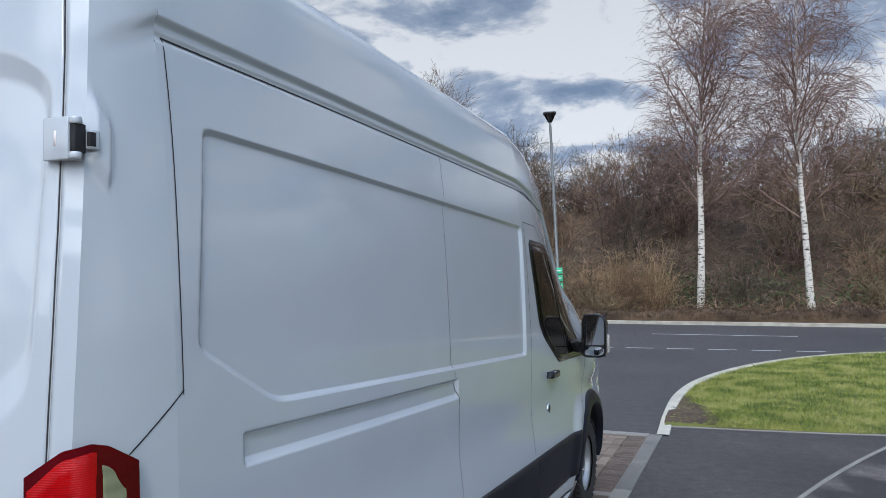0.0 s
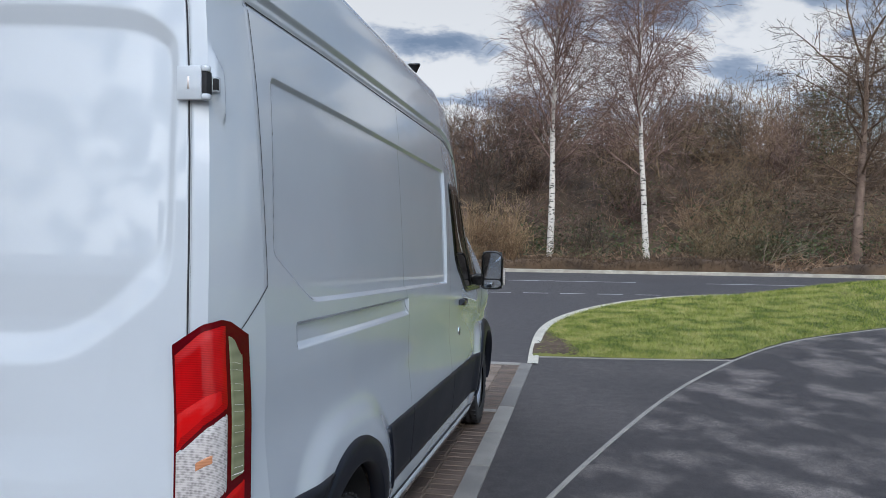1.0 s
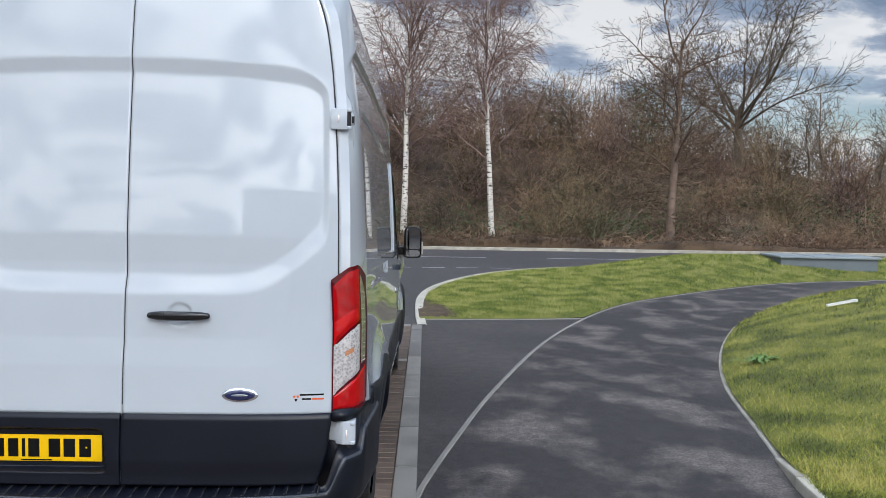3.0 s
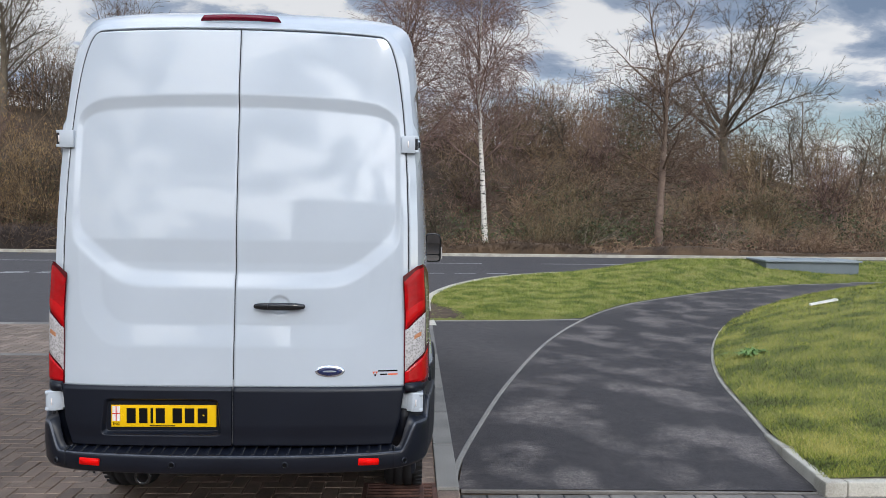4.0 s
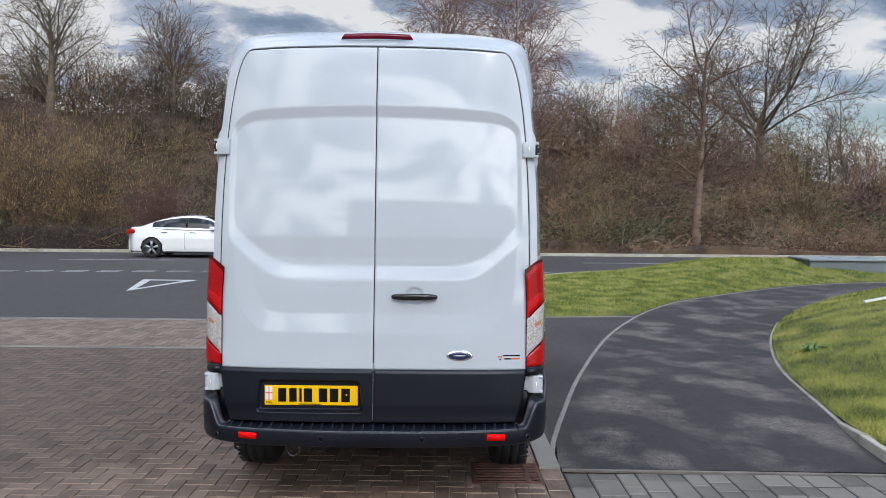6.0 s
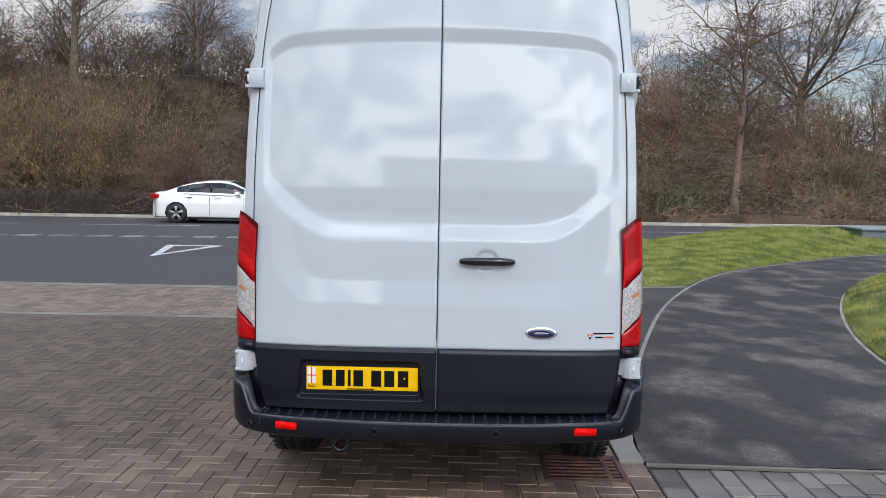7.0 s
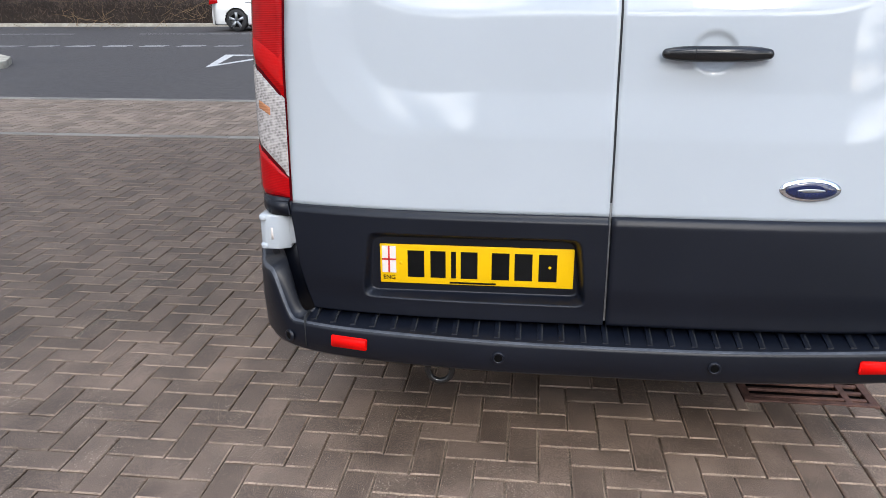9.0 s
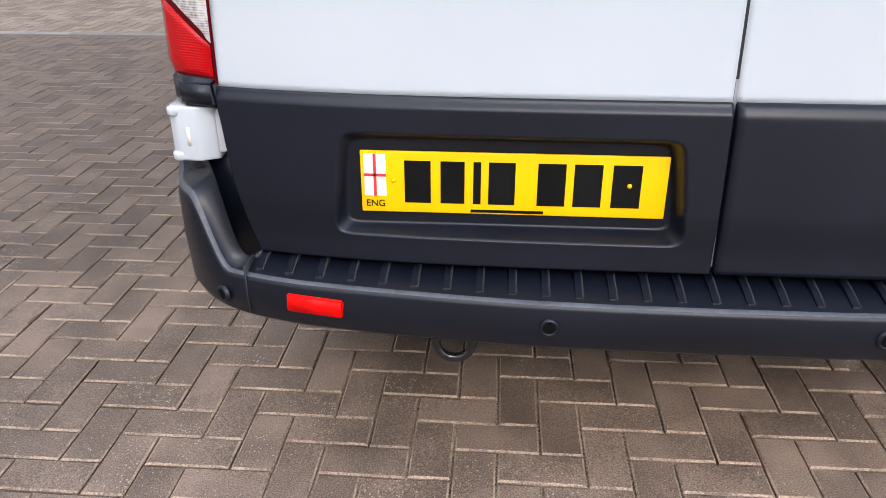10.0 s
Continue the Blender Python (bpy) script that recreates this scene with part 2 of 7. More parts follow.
def lens(name, col, ribs, rough=0.10, horizontal=True, trans=0.0, gloss=0.5, dark=0.55, facets=0.0):
    """Moulded lamp plastic with fine ribs."""
    m, t, b = shader(name)
    co = t.nodes.new("ShaderNodeTexCoord")
    w = t.nodes.new("ShaderNodeTexWave")
    w.bands_direction = "Z" if horizontal else "X"
    w.inputs["Scale"].default_value = ribs
    w.inputs["Distortion"].default_value = 0.3
    t.links.new(co.outputs["Object"], w.inputs["Vector"])
    n = t.nodes.new("ShaderNodeTexVoronoi" if facets else "ShaderNodeTexNoise")
    n.inputs["Scale"].default_value = facets or 14.0
    t.links.new(co.outputs["Object"], n.inputs["Vector"])
    mx = t.nodes.new("ShaderNodeMix")
    mx.data_type = "RGBA"
    mx.inputs[6].default_value = (*[c * dark for c in col], 1)
    mx.inputs[7].default_value = (*col, 1)
    add = t.nodes.new("ShaderNodeMath")
    add.operation = "MULTIPLY_ADD"
    add.inputs[1].default_value = 0.45
    t.links.new(w.outputs["Fac"], add.inputs[0])
    t.links.new(n.outputs["Distance" if facets else "Fac"], add.inputs[2])
    t.links.new(add.outputs[0], mx.inputs[0])
    t.links.new(mx.outputs[2], b.inputs["Base Color"])
    b.inputs["Roughness"].default_value = rough
    b.inputs["Specular IOR Level"].default_value = gloss
    b.inputs["Transmission Weight"].default_value = trans
    bp = t.nodes.new("ShaderNodeBump")
    bp.inputs["Strength"].default_value, bp.inputs["Distance"].default_value = 0.2, 0.001
    t.links.new(w.outputs["Fac"], bp.inputs["Height"])
    t.links.new(bp.outputs[0], b.inputs["Normal"])
    return m


LENS_RED = lens("red_lens", (0.40, 0.0012, 0.003), 70.0, gloss=0.3, dark=0.35)
REFLECT = lens("red_reflector", (0.86, 0.005, 0.004), 400.0, gloss=0.1, dark=0.8)
LENS_DARK = lens("dark_red_housing", (0.085, 0.001, 0.004), 2.0, gloss=0.25)
LENS_CLEAR = lens("clear_lens", (0.50, 0.47, 0.455), 75.0, dark=0.24, facets=95.0)
LENS_BRIGHT = lens("bright_red_reflector", (0.52, 0.003, 0.004), 160.0, gloss=0.3, dark=0.7)
LENS_DEEP = lens("deep_red_lens", (0.46, 0.0015, 0.004), 70.0, gloss=0.4, dark=0.5)
LENS_STOP = lens("crimson_brake_lens", (0.15, 0.002, 0.018), 60.0, gloss=0.4)
LENS_AMBER = lens("amber_lens", (0.50, 0.22, 0.11), 42.0)
LENS_SIDE = lens("olive_side_lens", (0.21, 0.22, 0.13), 9.0)


def glass(name, tint):
    m, t, b = shader(name)
    b.inputs["Base Color"].default_value = (*tint, 1)
    b.inputs["Transmission Weight"].default_value = 1.0
    b.inputs["Roughness"].default_value = 0.01
    b.inputs["IOR"].default_value = 1.45
    return m


GLASS = glass("tinted_glass", (0.07, 0.08, 0.085))

# paver colour lifted behind the van to make up for sky light lost there
PAVER = dict(rough_var=0.16, low=0.41, high=0.60, bright_spot=(0.4, -0.4, 0.5, 3.4, 1.28, 0.56))
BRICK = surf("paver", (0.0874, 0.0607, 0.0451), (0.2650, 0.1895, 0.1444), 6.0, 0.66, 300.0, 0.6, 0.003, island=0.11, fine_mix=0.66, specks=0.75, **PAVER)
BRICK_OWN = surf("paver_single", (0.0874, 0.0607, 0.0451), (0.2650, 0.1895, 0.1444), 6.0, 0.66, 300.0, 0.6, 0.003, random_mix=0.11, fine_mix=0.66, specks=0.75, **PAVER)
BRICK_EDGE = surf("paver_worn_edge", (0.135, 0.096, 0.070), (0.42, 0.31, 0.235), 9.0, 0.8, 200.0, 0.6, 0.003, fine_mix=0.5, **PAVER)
BRICK_PALE = surf("paver_dusty", (0.1260, 0.0927, 0.0702), (0.2475, 0.1908, 0.1485), 3.0, 0.75, 150.0, 0.5, 0.0025, island=0.3, fine_mix=0.4)
# joint sand takes the same painted brightening behind the van
SAND = surf("joint_sand", (0.024, 0.018, 0.013), (0.30, 0.235, 0.18), 6.0, 0.9, 240.0, 0.9, 0.004, fine_mix=0.5, low=0.40, high=0.60, bright_spot=(0.4, -0.2, 0.5, 2.6, 1.7, 0.75))
SETT = surf("grey_sett", (0.0854, 0.0765, 0.0673), (0.2037, 0.1843, 0.1611), 4.0, 0.7, 160.0, 0.5, 0.003, random_mix=0.34, fine_mix=0.4)
SETT_FIELD = surf("grey_sett_field", (0.0854, 0.0765, 0.0673), (0.2037, 0.1843, 0.1611), 4.0, 0.7, 160.0, 0.5, 0.003, island=0.34, fine_mix=0.4)
KERB = surf("concrete_kerb", (0.1419, 0.1333, 0.1221), (0.2666, 0.2511, 0.2253), 3.5, 0.85, 170.0, 0.6, 0.004, random_mix=0.2, fine_mix=0.6, low=0.40, high=0.62)
KERB_PALE = surf("pale_concrete", (0.31, 0.285, 0.235), (0.58, 0.545, 0.46), 4.0, 0.85, 120.0, 0.6, 0.004, random_mix=0.15, fine_mix=0.45)
IRON = surf("rusty_iron", (0.060, 0.027, 0.020), (0.19, 0.092, 0.066), 14.0, 0.7, 150.0, 0.5, 0.002)
ROADMARK = surf("road_paint", (0.40, 0.40, 0.395), (0.66, 0.66, 0.65), 5.0, 0.7, 120.0, 0.4, 0.002)
BOXGREY = surf("grey_grp_box", (0.1148, 0.1403, 0.1573), (0.1487, 0.1742, 0.1913), 2.0, 0.55, 90.0, 0.2, 0.001)
BOXTOP = surf("pale_box_lid", (0.1950, 0.2325, 0.2513), (0.2775, 0.3112, 0.3262), 2.0, 0.6, 90.0, 0.2, 0.001)
WOODWHITE = surf("white_wood", (0.66, 0.66, 0.62), (0.8, 0.8, 0.76), 9.0, 0.6, 60.0, 0.2)
SOIL = surf("bare_soil", (0.0527, 0.0335, 0.0211), (0.1240, 0.0837, 0.0546), 5.0, 0.95, 90.0, 0.9, 0.012)
LITTER = surf("leaf_litter", (0.0467, 0.0296, 0.0188), (0.1318, 0.0874, 0.0525), 1.2, 0.95, 22.0, 1.0, 0.05)
POST = surf("galvanised_post", (0.13, 0.14, 0.14), (0.22, 0.23, 0.235), 5.0, 0.5, 80.0, 0.1, metal=0.4)
SIGNGREEN = surf("green_sign", (0.04, 0.42, 0.20), (0.06, 0.50, 0.26), 5.0, 0.4, 80.0, 0.0)
CAR_WHITE = surf("car_white_paint", (0.70, 0.70, 0.69), (0.74, 0.74, 0.73), 1.5, 0.25, 5.0, 0.0, coat=1.0, rough_var=0.04)
CAR_GLASS = surf("dark_car_glass", (0.012, 0.014, 0.016), (0.02, 0.022, 0.024), 4.0, 0.06, 90.0, 0.0, rough_var=0.02)


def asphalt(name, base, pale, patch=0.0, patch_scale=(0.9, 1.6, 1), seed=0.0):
    """Dark aggregate; with patch, noise sets dark smoother areas against pale rougher ones."""
    m, t, b = shader(name)
    co = t.nodes.new("ShaderNodeTexCoord")
    grain = t.nodes.new("ShaderNodeTexNoise")
    grain.inputs["Scale"].default_value, grain.inputs["Detail"].default_value = 70.0, 5
    t.links.new(co.outputs["Object"], grain.inputs["Vector"])
    vor = t.nodes.new("ShaderNodeTexVoronoi")
    vor.inputs["Scale"].default_value = 120.0
    t.links.new(co.outputs["Object"], vor.inputs["Vector"])
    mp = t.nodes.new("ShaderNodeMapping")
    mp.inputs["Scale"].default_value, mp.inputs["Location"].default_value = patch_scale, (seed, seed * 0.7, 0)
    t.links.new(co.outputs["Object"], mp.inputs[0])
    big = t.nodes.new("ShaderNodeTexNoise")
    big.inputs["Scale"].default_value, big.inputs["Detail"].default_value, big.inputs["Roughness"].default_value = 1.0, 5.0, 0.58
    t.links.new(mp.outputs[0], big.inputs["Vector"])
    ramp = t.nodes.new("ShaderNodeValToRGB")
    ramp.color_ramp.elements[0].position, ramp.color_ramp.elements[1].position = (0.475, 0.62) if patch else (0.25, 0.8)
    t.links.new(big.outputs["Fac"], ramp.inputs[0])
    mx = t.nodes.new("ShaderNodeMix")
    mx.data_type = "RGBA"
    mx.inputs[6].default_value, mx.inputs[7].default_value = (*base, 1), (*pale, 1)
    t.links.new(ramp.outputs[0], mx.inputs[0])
    g = t.nodes.new("ShaderNodeMapRange")
    g.inputs["From Min"].default_value, g.inputs["From Max"].default_value = 0.3, 0.7
    g.inputs["To Min"].default_value, g.inputs["To Max"].default_value = 0.66, 1.38
    t.links.new(grain.outputs["Fac"], g.inputs[0])
    mid = t.nodes.new("ShaderNodeTexNoise")
    mid.inputs["Scale"].default_value, mid.inputs["Detail"].default_value = 9.0, 6
    t.links.new(co.outputs["Object"], mid.inputs["Vector"])
    mg = t.nodes.new("ShaderNodeMapRange")
    mg.inputs["From Min"].default_value, mg.inputs["From Max"].default_value = 0.3, 0.7
    mg.inputs["To Min"].default_value, mg.inputs["To Max"].default_value = 0.76, 1.26
    t.links.new(mid.outputs["Fac"], mg.inputs[0])
    mm = t.nodes.new("ShaderNodeMath")
    mm.operation = "MULTIPLY"
    stone = t.nodes.new("ShaderNodeSeparateColor")
    t.links.new(vor.outputs["Color"], stone.inputs[0])
    sg = t.nodes.new("ShaderNodeMapRange")
    sg.inputs["To Min"].default_value, sg.inputs["To Max"].default_value = 0.66, 1.36
    t.links.new(stone.outputs[0], sg.inputs[0])
    gs = t.nodes.new("ShaderNodeMath")
    gs.operation = "MULTIPLY"
    t.links.new(g.outputs[0], gs.inputs[0])
    t.links.new(sg.outputs[0], gs.inputs[1])
    t.links.new(gs.outputs[0], mm.inputs[0])
    t.links.new(mg.outputs[0], mm.inputs[1])
    sc = t.nodes.new("ShaderNodeVectorMath")
    sc.operation = "SCALE"
    t.links.new(mx.outputs[2], sc.inputs[0])
    t.links.new(mm.outputs[0], sc.inputs["Scale"])
    t.links.new(sc.outputs[0], b.inputs["Base Color"])
    r = t.nodes.new("ShaderNodeMapRange")
    r.inputs["To Min"].default_value, r.inputs["To Max"].default_value = 0.62, 0.85
    t.links.new(ramp.outputs[0], r.inputs[0])
    t.links.new(r.outputs[0], b.inputs["Roughness"])
    bp = t.nodes.new("ShaderNodeBump")
    bp.inputs["Strength"].default_value, bp.inputs["Distance"].default_value = 0.7, 0.004
    t.links.new(vor.outputs["Distance"], bp.inputs["Height"])
    t.links.new(bp.outputs[0], b.inputs["Normal"])
    return m


ROAD = asphalt("road_asphalt", (0.041, 0.037, 0.039), (0.074, 0.067, 0.065), patch_scale=(0.35, 0.35, 1))
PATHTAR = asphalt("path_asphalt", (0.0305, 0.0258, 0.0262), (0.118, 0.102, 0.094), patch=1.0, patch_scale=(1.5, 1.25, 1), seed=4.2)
TRIANGLE = asphalt("coarse_asphalt", (0.0248, 0.0215, 0.0221), (0.0810, 0.0708, 0.0673), patch_scale=(0.7, 0.7, 1), seed=1.2)


def foliage(name, cols, scale=0.6, rough=0.75, island=0.50, low=0.34, high=0.66):
    """Colour that wanders over the ground and from piece to piece."""
    m, t, b = shader(name)
    co = t.nodes.new("ShaderNodeTexCoord")
    n = t.nodes.new("ShaderNodeTexNoise")
    n.inputs["Scale"].default_value, n.inputs["Detail"].default_value = scale, 4
    t.links.new(co.outputs["Object"], n.inputs["Vector"])
    rnd = t.nodes.new("ShaderNodeNewGeometry").outputs["Random Per Island"]
    a = t.nodes.new("ShaderNodeMath")
    a.operation = "MULTIPLY_ADD"
    a.inputs[1].default_value = island
    t.links.new(rnd, a.inputs[0])
    s = t.nodes.new("ShaderNodeMath")
    s.operation = "SUBTRACT"
    s.inputs[1].default_value = island / 2
    t.links.new(n.outputs["Fac"], s.inputs[0])
    t.links.new(s.outputs[0], a.inputs[2])
    r = t.nodes.new("ShaderNodeValToRGB")
    el = r.color_ramp.elements
    el[0].position, el[0].color = low, (*cols[0], 1)
    el[1].position, el[1].color = high, (*cols[-1], 1)
    for k, c in enumerate(cols[1:-1], 1):
        el.new(low + (high - low) * k / (len(cols) - 1)).color = (*c, 1)
    t.links.new(a.outputs[0], r.inputs[0])
    t.links.new(r.outputs[0], b.inputs["Base Color"])
    b.inputs["Roughness"].default_value = rough
    return m


GRASS = foliage("grass_blades", [(0.060, 0.092, 0.014), (0.150, 0.205, 0.026), (0.262, 0.300, 0.046), (0.41, 0.37, 0.14)], 2.4, island=0.32, low=0.34, high=0.66)
TURF = surf("turf_ground", (0.075, 0.088, 0.018), (0.225, 0.228, 0.046), 2.2, 0.9, 60.0, 0.9, 0.02)
MOSS = foliage("mossy_blades", [(0.050, 0.060, 0.014), (0.130, 0.180, 0.022), (0.300, 0.330, 0.034), (0.46, 0.40, 0.11)], 2.2, island=0.28, low=0.35, high=0.63)
SCRUB = foliage("bare_scrub", [(0.0720, 0.0429, 0.0284), (0.1506, 0.0928, 0.0581), (0.2277, 0.1464, 0.0918), (0.3231, 0.2178, 0.1392)], 0.40, 0.85, 0.30, 0.37, 0.62)
SCRUB_OLIVE = foliage("mossy_scrub", [(0.0637, 0.0447, 0.0237), (0.1229, 0.0880, 0.0449), (0.1897, 0.1371, 0.0717), (0.2580, 0.1843, 0.1060)], 0.42, 0.85, 0.30, 0.37, 0.62)
SCRUB_RED = foliage("reddish_scrub", [(0.0829, 0.0476, 0.0380), (0.1421, 0.0864, 0.0690), (0.2053, 0.1297, 0.1056), (0.2684, 0.1801, 0.1442)], 0.40, 0.85, 0.30, 0.37, 0.62)
# scrub darkened in its colour for the shade of the denser left bank
SCRUB_SHADED = foliage("shaded_scrub", [(0.028, 0.021, 0.015), (0.062, 0.046, 0.031), (0.112, 0.083, 0.055), (0.18, 0.135, 0.09)], 0.40, 0.85, 0.30)
# solid core of the tall hedge, darker than the twigs over it
HEDGE_CORE = surf("dark_hedge_core", (0.016, 0.011, 0.008), (0.042, 0.028, 0.021), 9.0, 0.9, 60.0, 0.9, 0.02)
HEDGE = foliage("clipped_hedge_twigs", [(0.0245, 0.0158, 0.0122), (0.0576, 0.0374, 0.0288), (0.1188, 0.0806, 0.0612)], 1.6, 0.85, 0.6)
LOWHEDGE = foliage("low_hedge_twigs", [(0.0392, 0.0238, 0.0133), (0.0759, 0.0466, 0.0248), (0.1151, 0.0714, 0.0391)], 0.8, 0.85)
TWIG = foliage("birch_twigs", [(0.150, 0.092, 0.076), (0.27, 0.175, 0.145)], 0.5, 0.8)
BARK = surf("grey_brown_bark", (0.075, 0.058, 0.040), (0.19, 0.155, 0.11), 3.0, 0.9, 30.0, 0.6, 0.01)
OAKTWIG = foliage("grey_twigs", [(0.0788, 0.0607, 0.0413), (0.1500, 0.1185, 0.0788)], 0.4, 0.85)
BROWNTWIG = foliage("brown_twigs", [(0.0898, 0.0570, 0.0378), (0.1710, 0.1148, 0.0756)], 0.6, 0.85)
PALETWIG = foliage("pale_grey_twigs", [(0.1573, 0.1204, 0.0867), (0.2650, 0.2099, 0.1587)], 0.5, 0.85)
PINKBARK = surf("pinkish_bark", (0.13, 0.088, 0.068), (0.30, 0.215, 0.165), 3.0, 0.9, 30.0, 0.6, 0.01)
GOLD = foliage("hazel_twigs", [(0.0756, 0.0486, 0.0284), (0.1553, 0.1013, 0.0540), (0.2700, 0.1782, 0.0918)], 0.6, 0.85, 0.4)
WILLOW = foliage("willow_stems", [(0.16, 0.095, 0.050), (0.27, 0.175, 0.095), (0.38, 0.26, 0.15)], 0.6, 0.8)
CATKIN = foliage("hazel_catkins", [(0.2080, 0.1300, 0.0546), (0.3900, 0.2535, 0.1066)], 0.6, 0.85, 0.5)
REDTWIG = foliage("red_twigs", [(0.080, 0.042, 0.034), (0.15, 0.074, 0.058)], 0.5, 0.85)
EVERGREEN = foliage("bramble_leaves", [(0.030, 0.045, 0.014), (0.062, 0.080, 0.026), (0.10, 0.11, 0.042)], 0.5, 0.6)


def birch_bark():
    m, t, b = shader("birch_bark")
    co = t.nodes.new("ShaderNodeTexCoord")
    mp = t.nodes.new("ShaderNodeMapping")
    mp.inputs["Scale"].default_value = (3.0, 3.0, 9.0)
    t.links.new(co.outputs["Object"], mp.inputs[0])
    n = t.nodes.new("ShaderNodeTexNoise")
    n.inputs["Scale"].default_value, n.inputs["Detail"].default_value = 1.6, 5
    t.links.new(mp.outputs[0], n.inputs["Vector"])
    r = t.nodes.new("ShaderNodeValToRGB")
    e = r.color_ramp.elements
    e[0].position, e[0].color = 0.35, (0.06, 0.05, 0.042, 1)
    e[1].position, e[1].color = 0.47, (0.62, 0.58, 0.52, 1)
    t.links.new(n.outputs["Fac"], r.inputs[0])
    t.links.new(r.outputs[0], b.inputs["Base Color"])
    b.inputs["Roughness"].default_value = 0.8
    return m


BIRCH = birch_bark()


# ---------------------------------------------------------------- mesh helpers
def mesh_of(name, verts, faces, material, smooth=True):
    me = bpy.data.meshes.new(name)
    v = np.asarray(verts, np.float32).reshape(-1, 3)
    f = np.asarray(faces, np.int32)
    me.vertices.add(len(v))
    me.vertices.foreach_set("co", v.ravel())
    n = f.shape[1]
    me.loops.add(f.size)
    me.loops.foreach_set("vertex_index", f.ravel())
    me.polygons.add(len(f))
    me.polygons.foreach_set("loop_start", np.arange(0, f.size, n, dtype=np.int32))
    me.polygons.foreach_set("use_smooth", np.full(len(f), smooth))
    me.update(calc_edges=True)
    me.validate()
    me.materials.append(material)
    return me


def thing(name, label, category, at=(0, 0, 0), group="", kind=""):
    ob = new(name)
    ob.empty_display_size = 0.2
    ob.location = at
    return tagged(ob, label, category, group, kind)


def hang(ob, parent, label=""):
    ob.parent = parent
    if label:
        tagged(ob, label)
    return ob


def raw(name, verts, faces, material, parent=None, label="", smooth=True):
    """One mesh object from arrays of one face size."""
    ob = new(name, mesh_of(name, verts, faces, material, smooth))
    return hang(ob, parent, label) if parent else ob


def part(name, bm, material, parent=None, label="", smooth=True, bevel=0.0):
    if bevel:
        bmesh.ops.bevel(bm, geom=list(bm.edges), offset=bevel, segments=2, affect="EDGES", profile=0.6)
    bmesh.ops.recalc_face_normals(bm, faces=bm.faces)
    me = bpy.data.meshes.new(name)
    bm.to_mesh(me)
    bm.free()
    for p in me.polygons:
        p.use_smooth = smooth
    me.materials.append(material)
    ob = new(name, me)
    return hang(ob, parent, label) if parent else ob


def grid_faces(n, m, wrap=False):
    i, j = np.meshgrid(np.arange(n - 1), np.arange(m if wrap else m - 1), indexing="ij")
    a, b = i * m + j, i * m + (j + 1) % m
    return np.stack([a, b, b + m, a + m], -1).reshape(-1, 4)


def sheet(name, p, material, parent=None, label="", flip=False, wrap=False, smooth=True, mask=None):
    """A surface from a grid of points; mask (n-1, m-1) keeps some of its faces."""
    p = np.asarray(p, float)
    f = grid_faces(p.shape[0], p.shape[1], wrap)
    if mask is not None:
        f = f[mask.ravel()]
    return raw(name, p.reshape(-1, 3), f[:, ::-1] if flip else f, material, parent, label, smooth)


def box_bm(x0, x1, y0, y1, z0, z1):
    bm = bmesh.new()
    bmesh.ops.create_cube(bm, size=1, matrix=Matrix.LocRotScale(((x0 + x1) / 2, (y0 + y1) / 2, (z0 + z1) / 2), None, (x1 - x0, y1 - y0, z1 - z0)))
    return bm


def prism(outline, axis, a, b):
    """A solid from an outline (two coordinates) drawn out along an axis from a to b."""
    bm = bmesh.new()

    def at(p, q):
        u, v = p
        return {"x": (q, u, v), "y": (u, q, v), "z": (u, v, q)}[axis]
    lo = [bm.verts.new(at(p, a)) for p in outline]
    hi = [bm.verts.new(at(p, b)) for p in outline]
    bm.faces.new(lo)
    bm.faces.new(hi[::-1])
    for k in range(len(lo)):
        n = (k + 1) % len(lo)
        bm.faces.new((lo[k], hi[k], hi[n], lo[n]))
    return bm


def lathe(name, prof, axis_at, material, parent=None, label="", steps=40, axis="x", smooth=True):
    """A turned body; prof: rows of (along, radius)."""
    prof = np.array(prof, float)
    a = np.linspace(0, 2 * np.pi, steps, endpoint=False)
    al, r = prof[:, 0][:, None], prof[:, 1][:, None]
    c, s = r * np.cos(a), r * np.sin(a)
    o = al + 0 * a
    g = {"x": (o, c, s), "y": (c, o, s), "z": (c, s, o)}[axis]
    return sheet(name, np.stack(g, -1) + np.array(axis_at), material, parent, label, wrap=True, smooth=smooth)


def smooth_step(a, b, x):
    t = np.clip((np.asarray(x, float) - a) / (b - a), 0, 1)
    return t * t * (3 - 2 * t)


def inside(points, u, v, soft=0.02):
    """Signed distance (negative inside) to a convex outline with softened corners; outline given anticlockwise."""
    d = []
    for (a, b), (c, e) in zip(points, points[1:] + points[:1]):
        ln = math.hypot(c - a, e - b)
        d.append(((e - b) * (u - a) - (c - a) * (v - b)) / ln)
    d = np.stack(d)
    top = d.max(0)
    return top + soft * np.log(np.exp((d - top) / soft).sum(0))


def curve_through(pts, n):
    """A smooth line through points (Catmull-Rom), n samples a span."""
    p = np.array(pts, float)
    p = np.vstack([2 * p[0] - p[1], p, 2 * p[-1] - p[-2]])
    out = []
    for k in range(1, len(p) - 2):
        t = np.linspace(0, 1, n, endpoint=False)[:, None]
        a, b, c, d = p[k - 1:k + 3]
        out.append(0.5 * (2 * b + (c - a) * t + (2 * a - 5 * b + 4 * c - d) * t ** 2 + (3 * b - a - 3 * c + d) * t ** 3))
    return np.vstack(out + [p[-2:-1]])


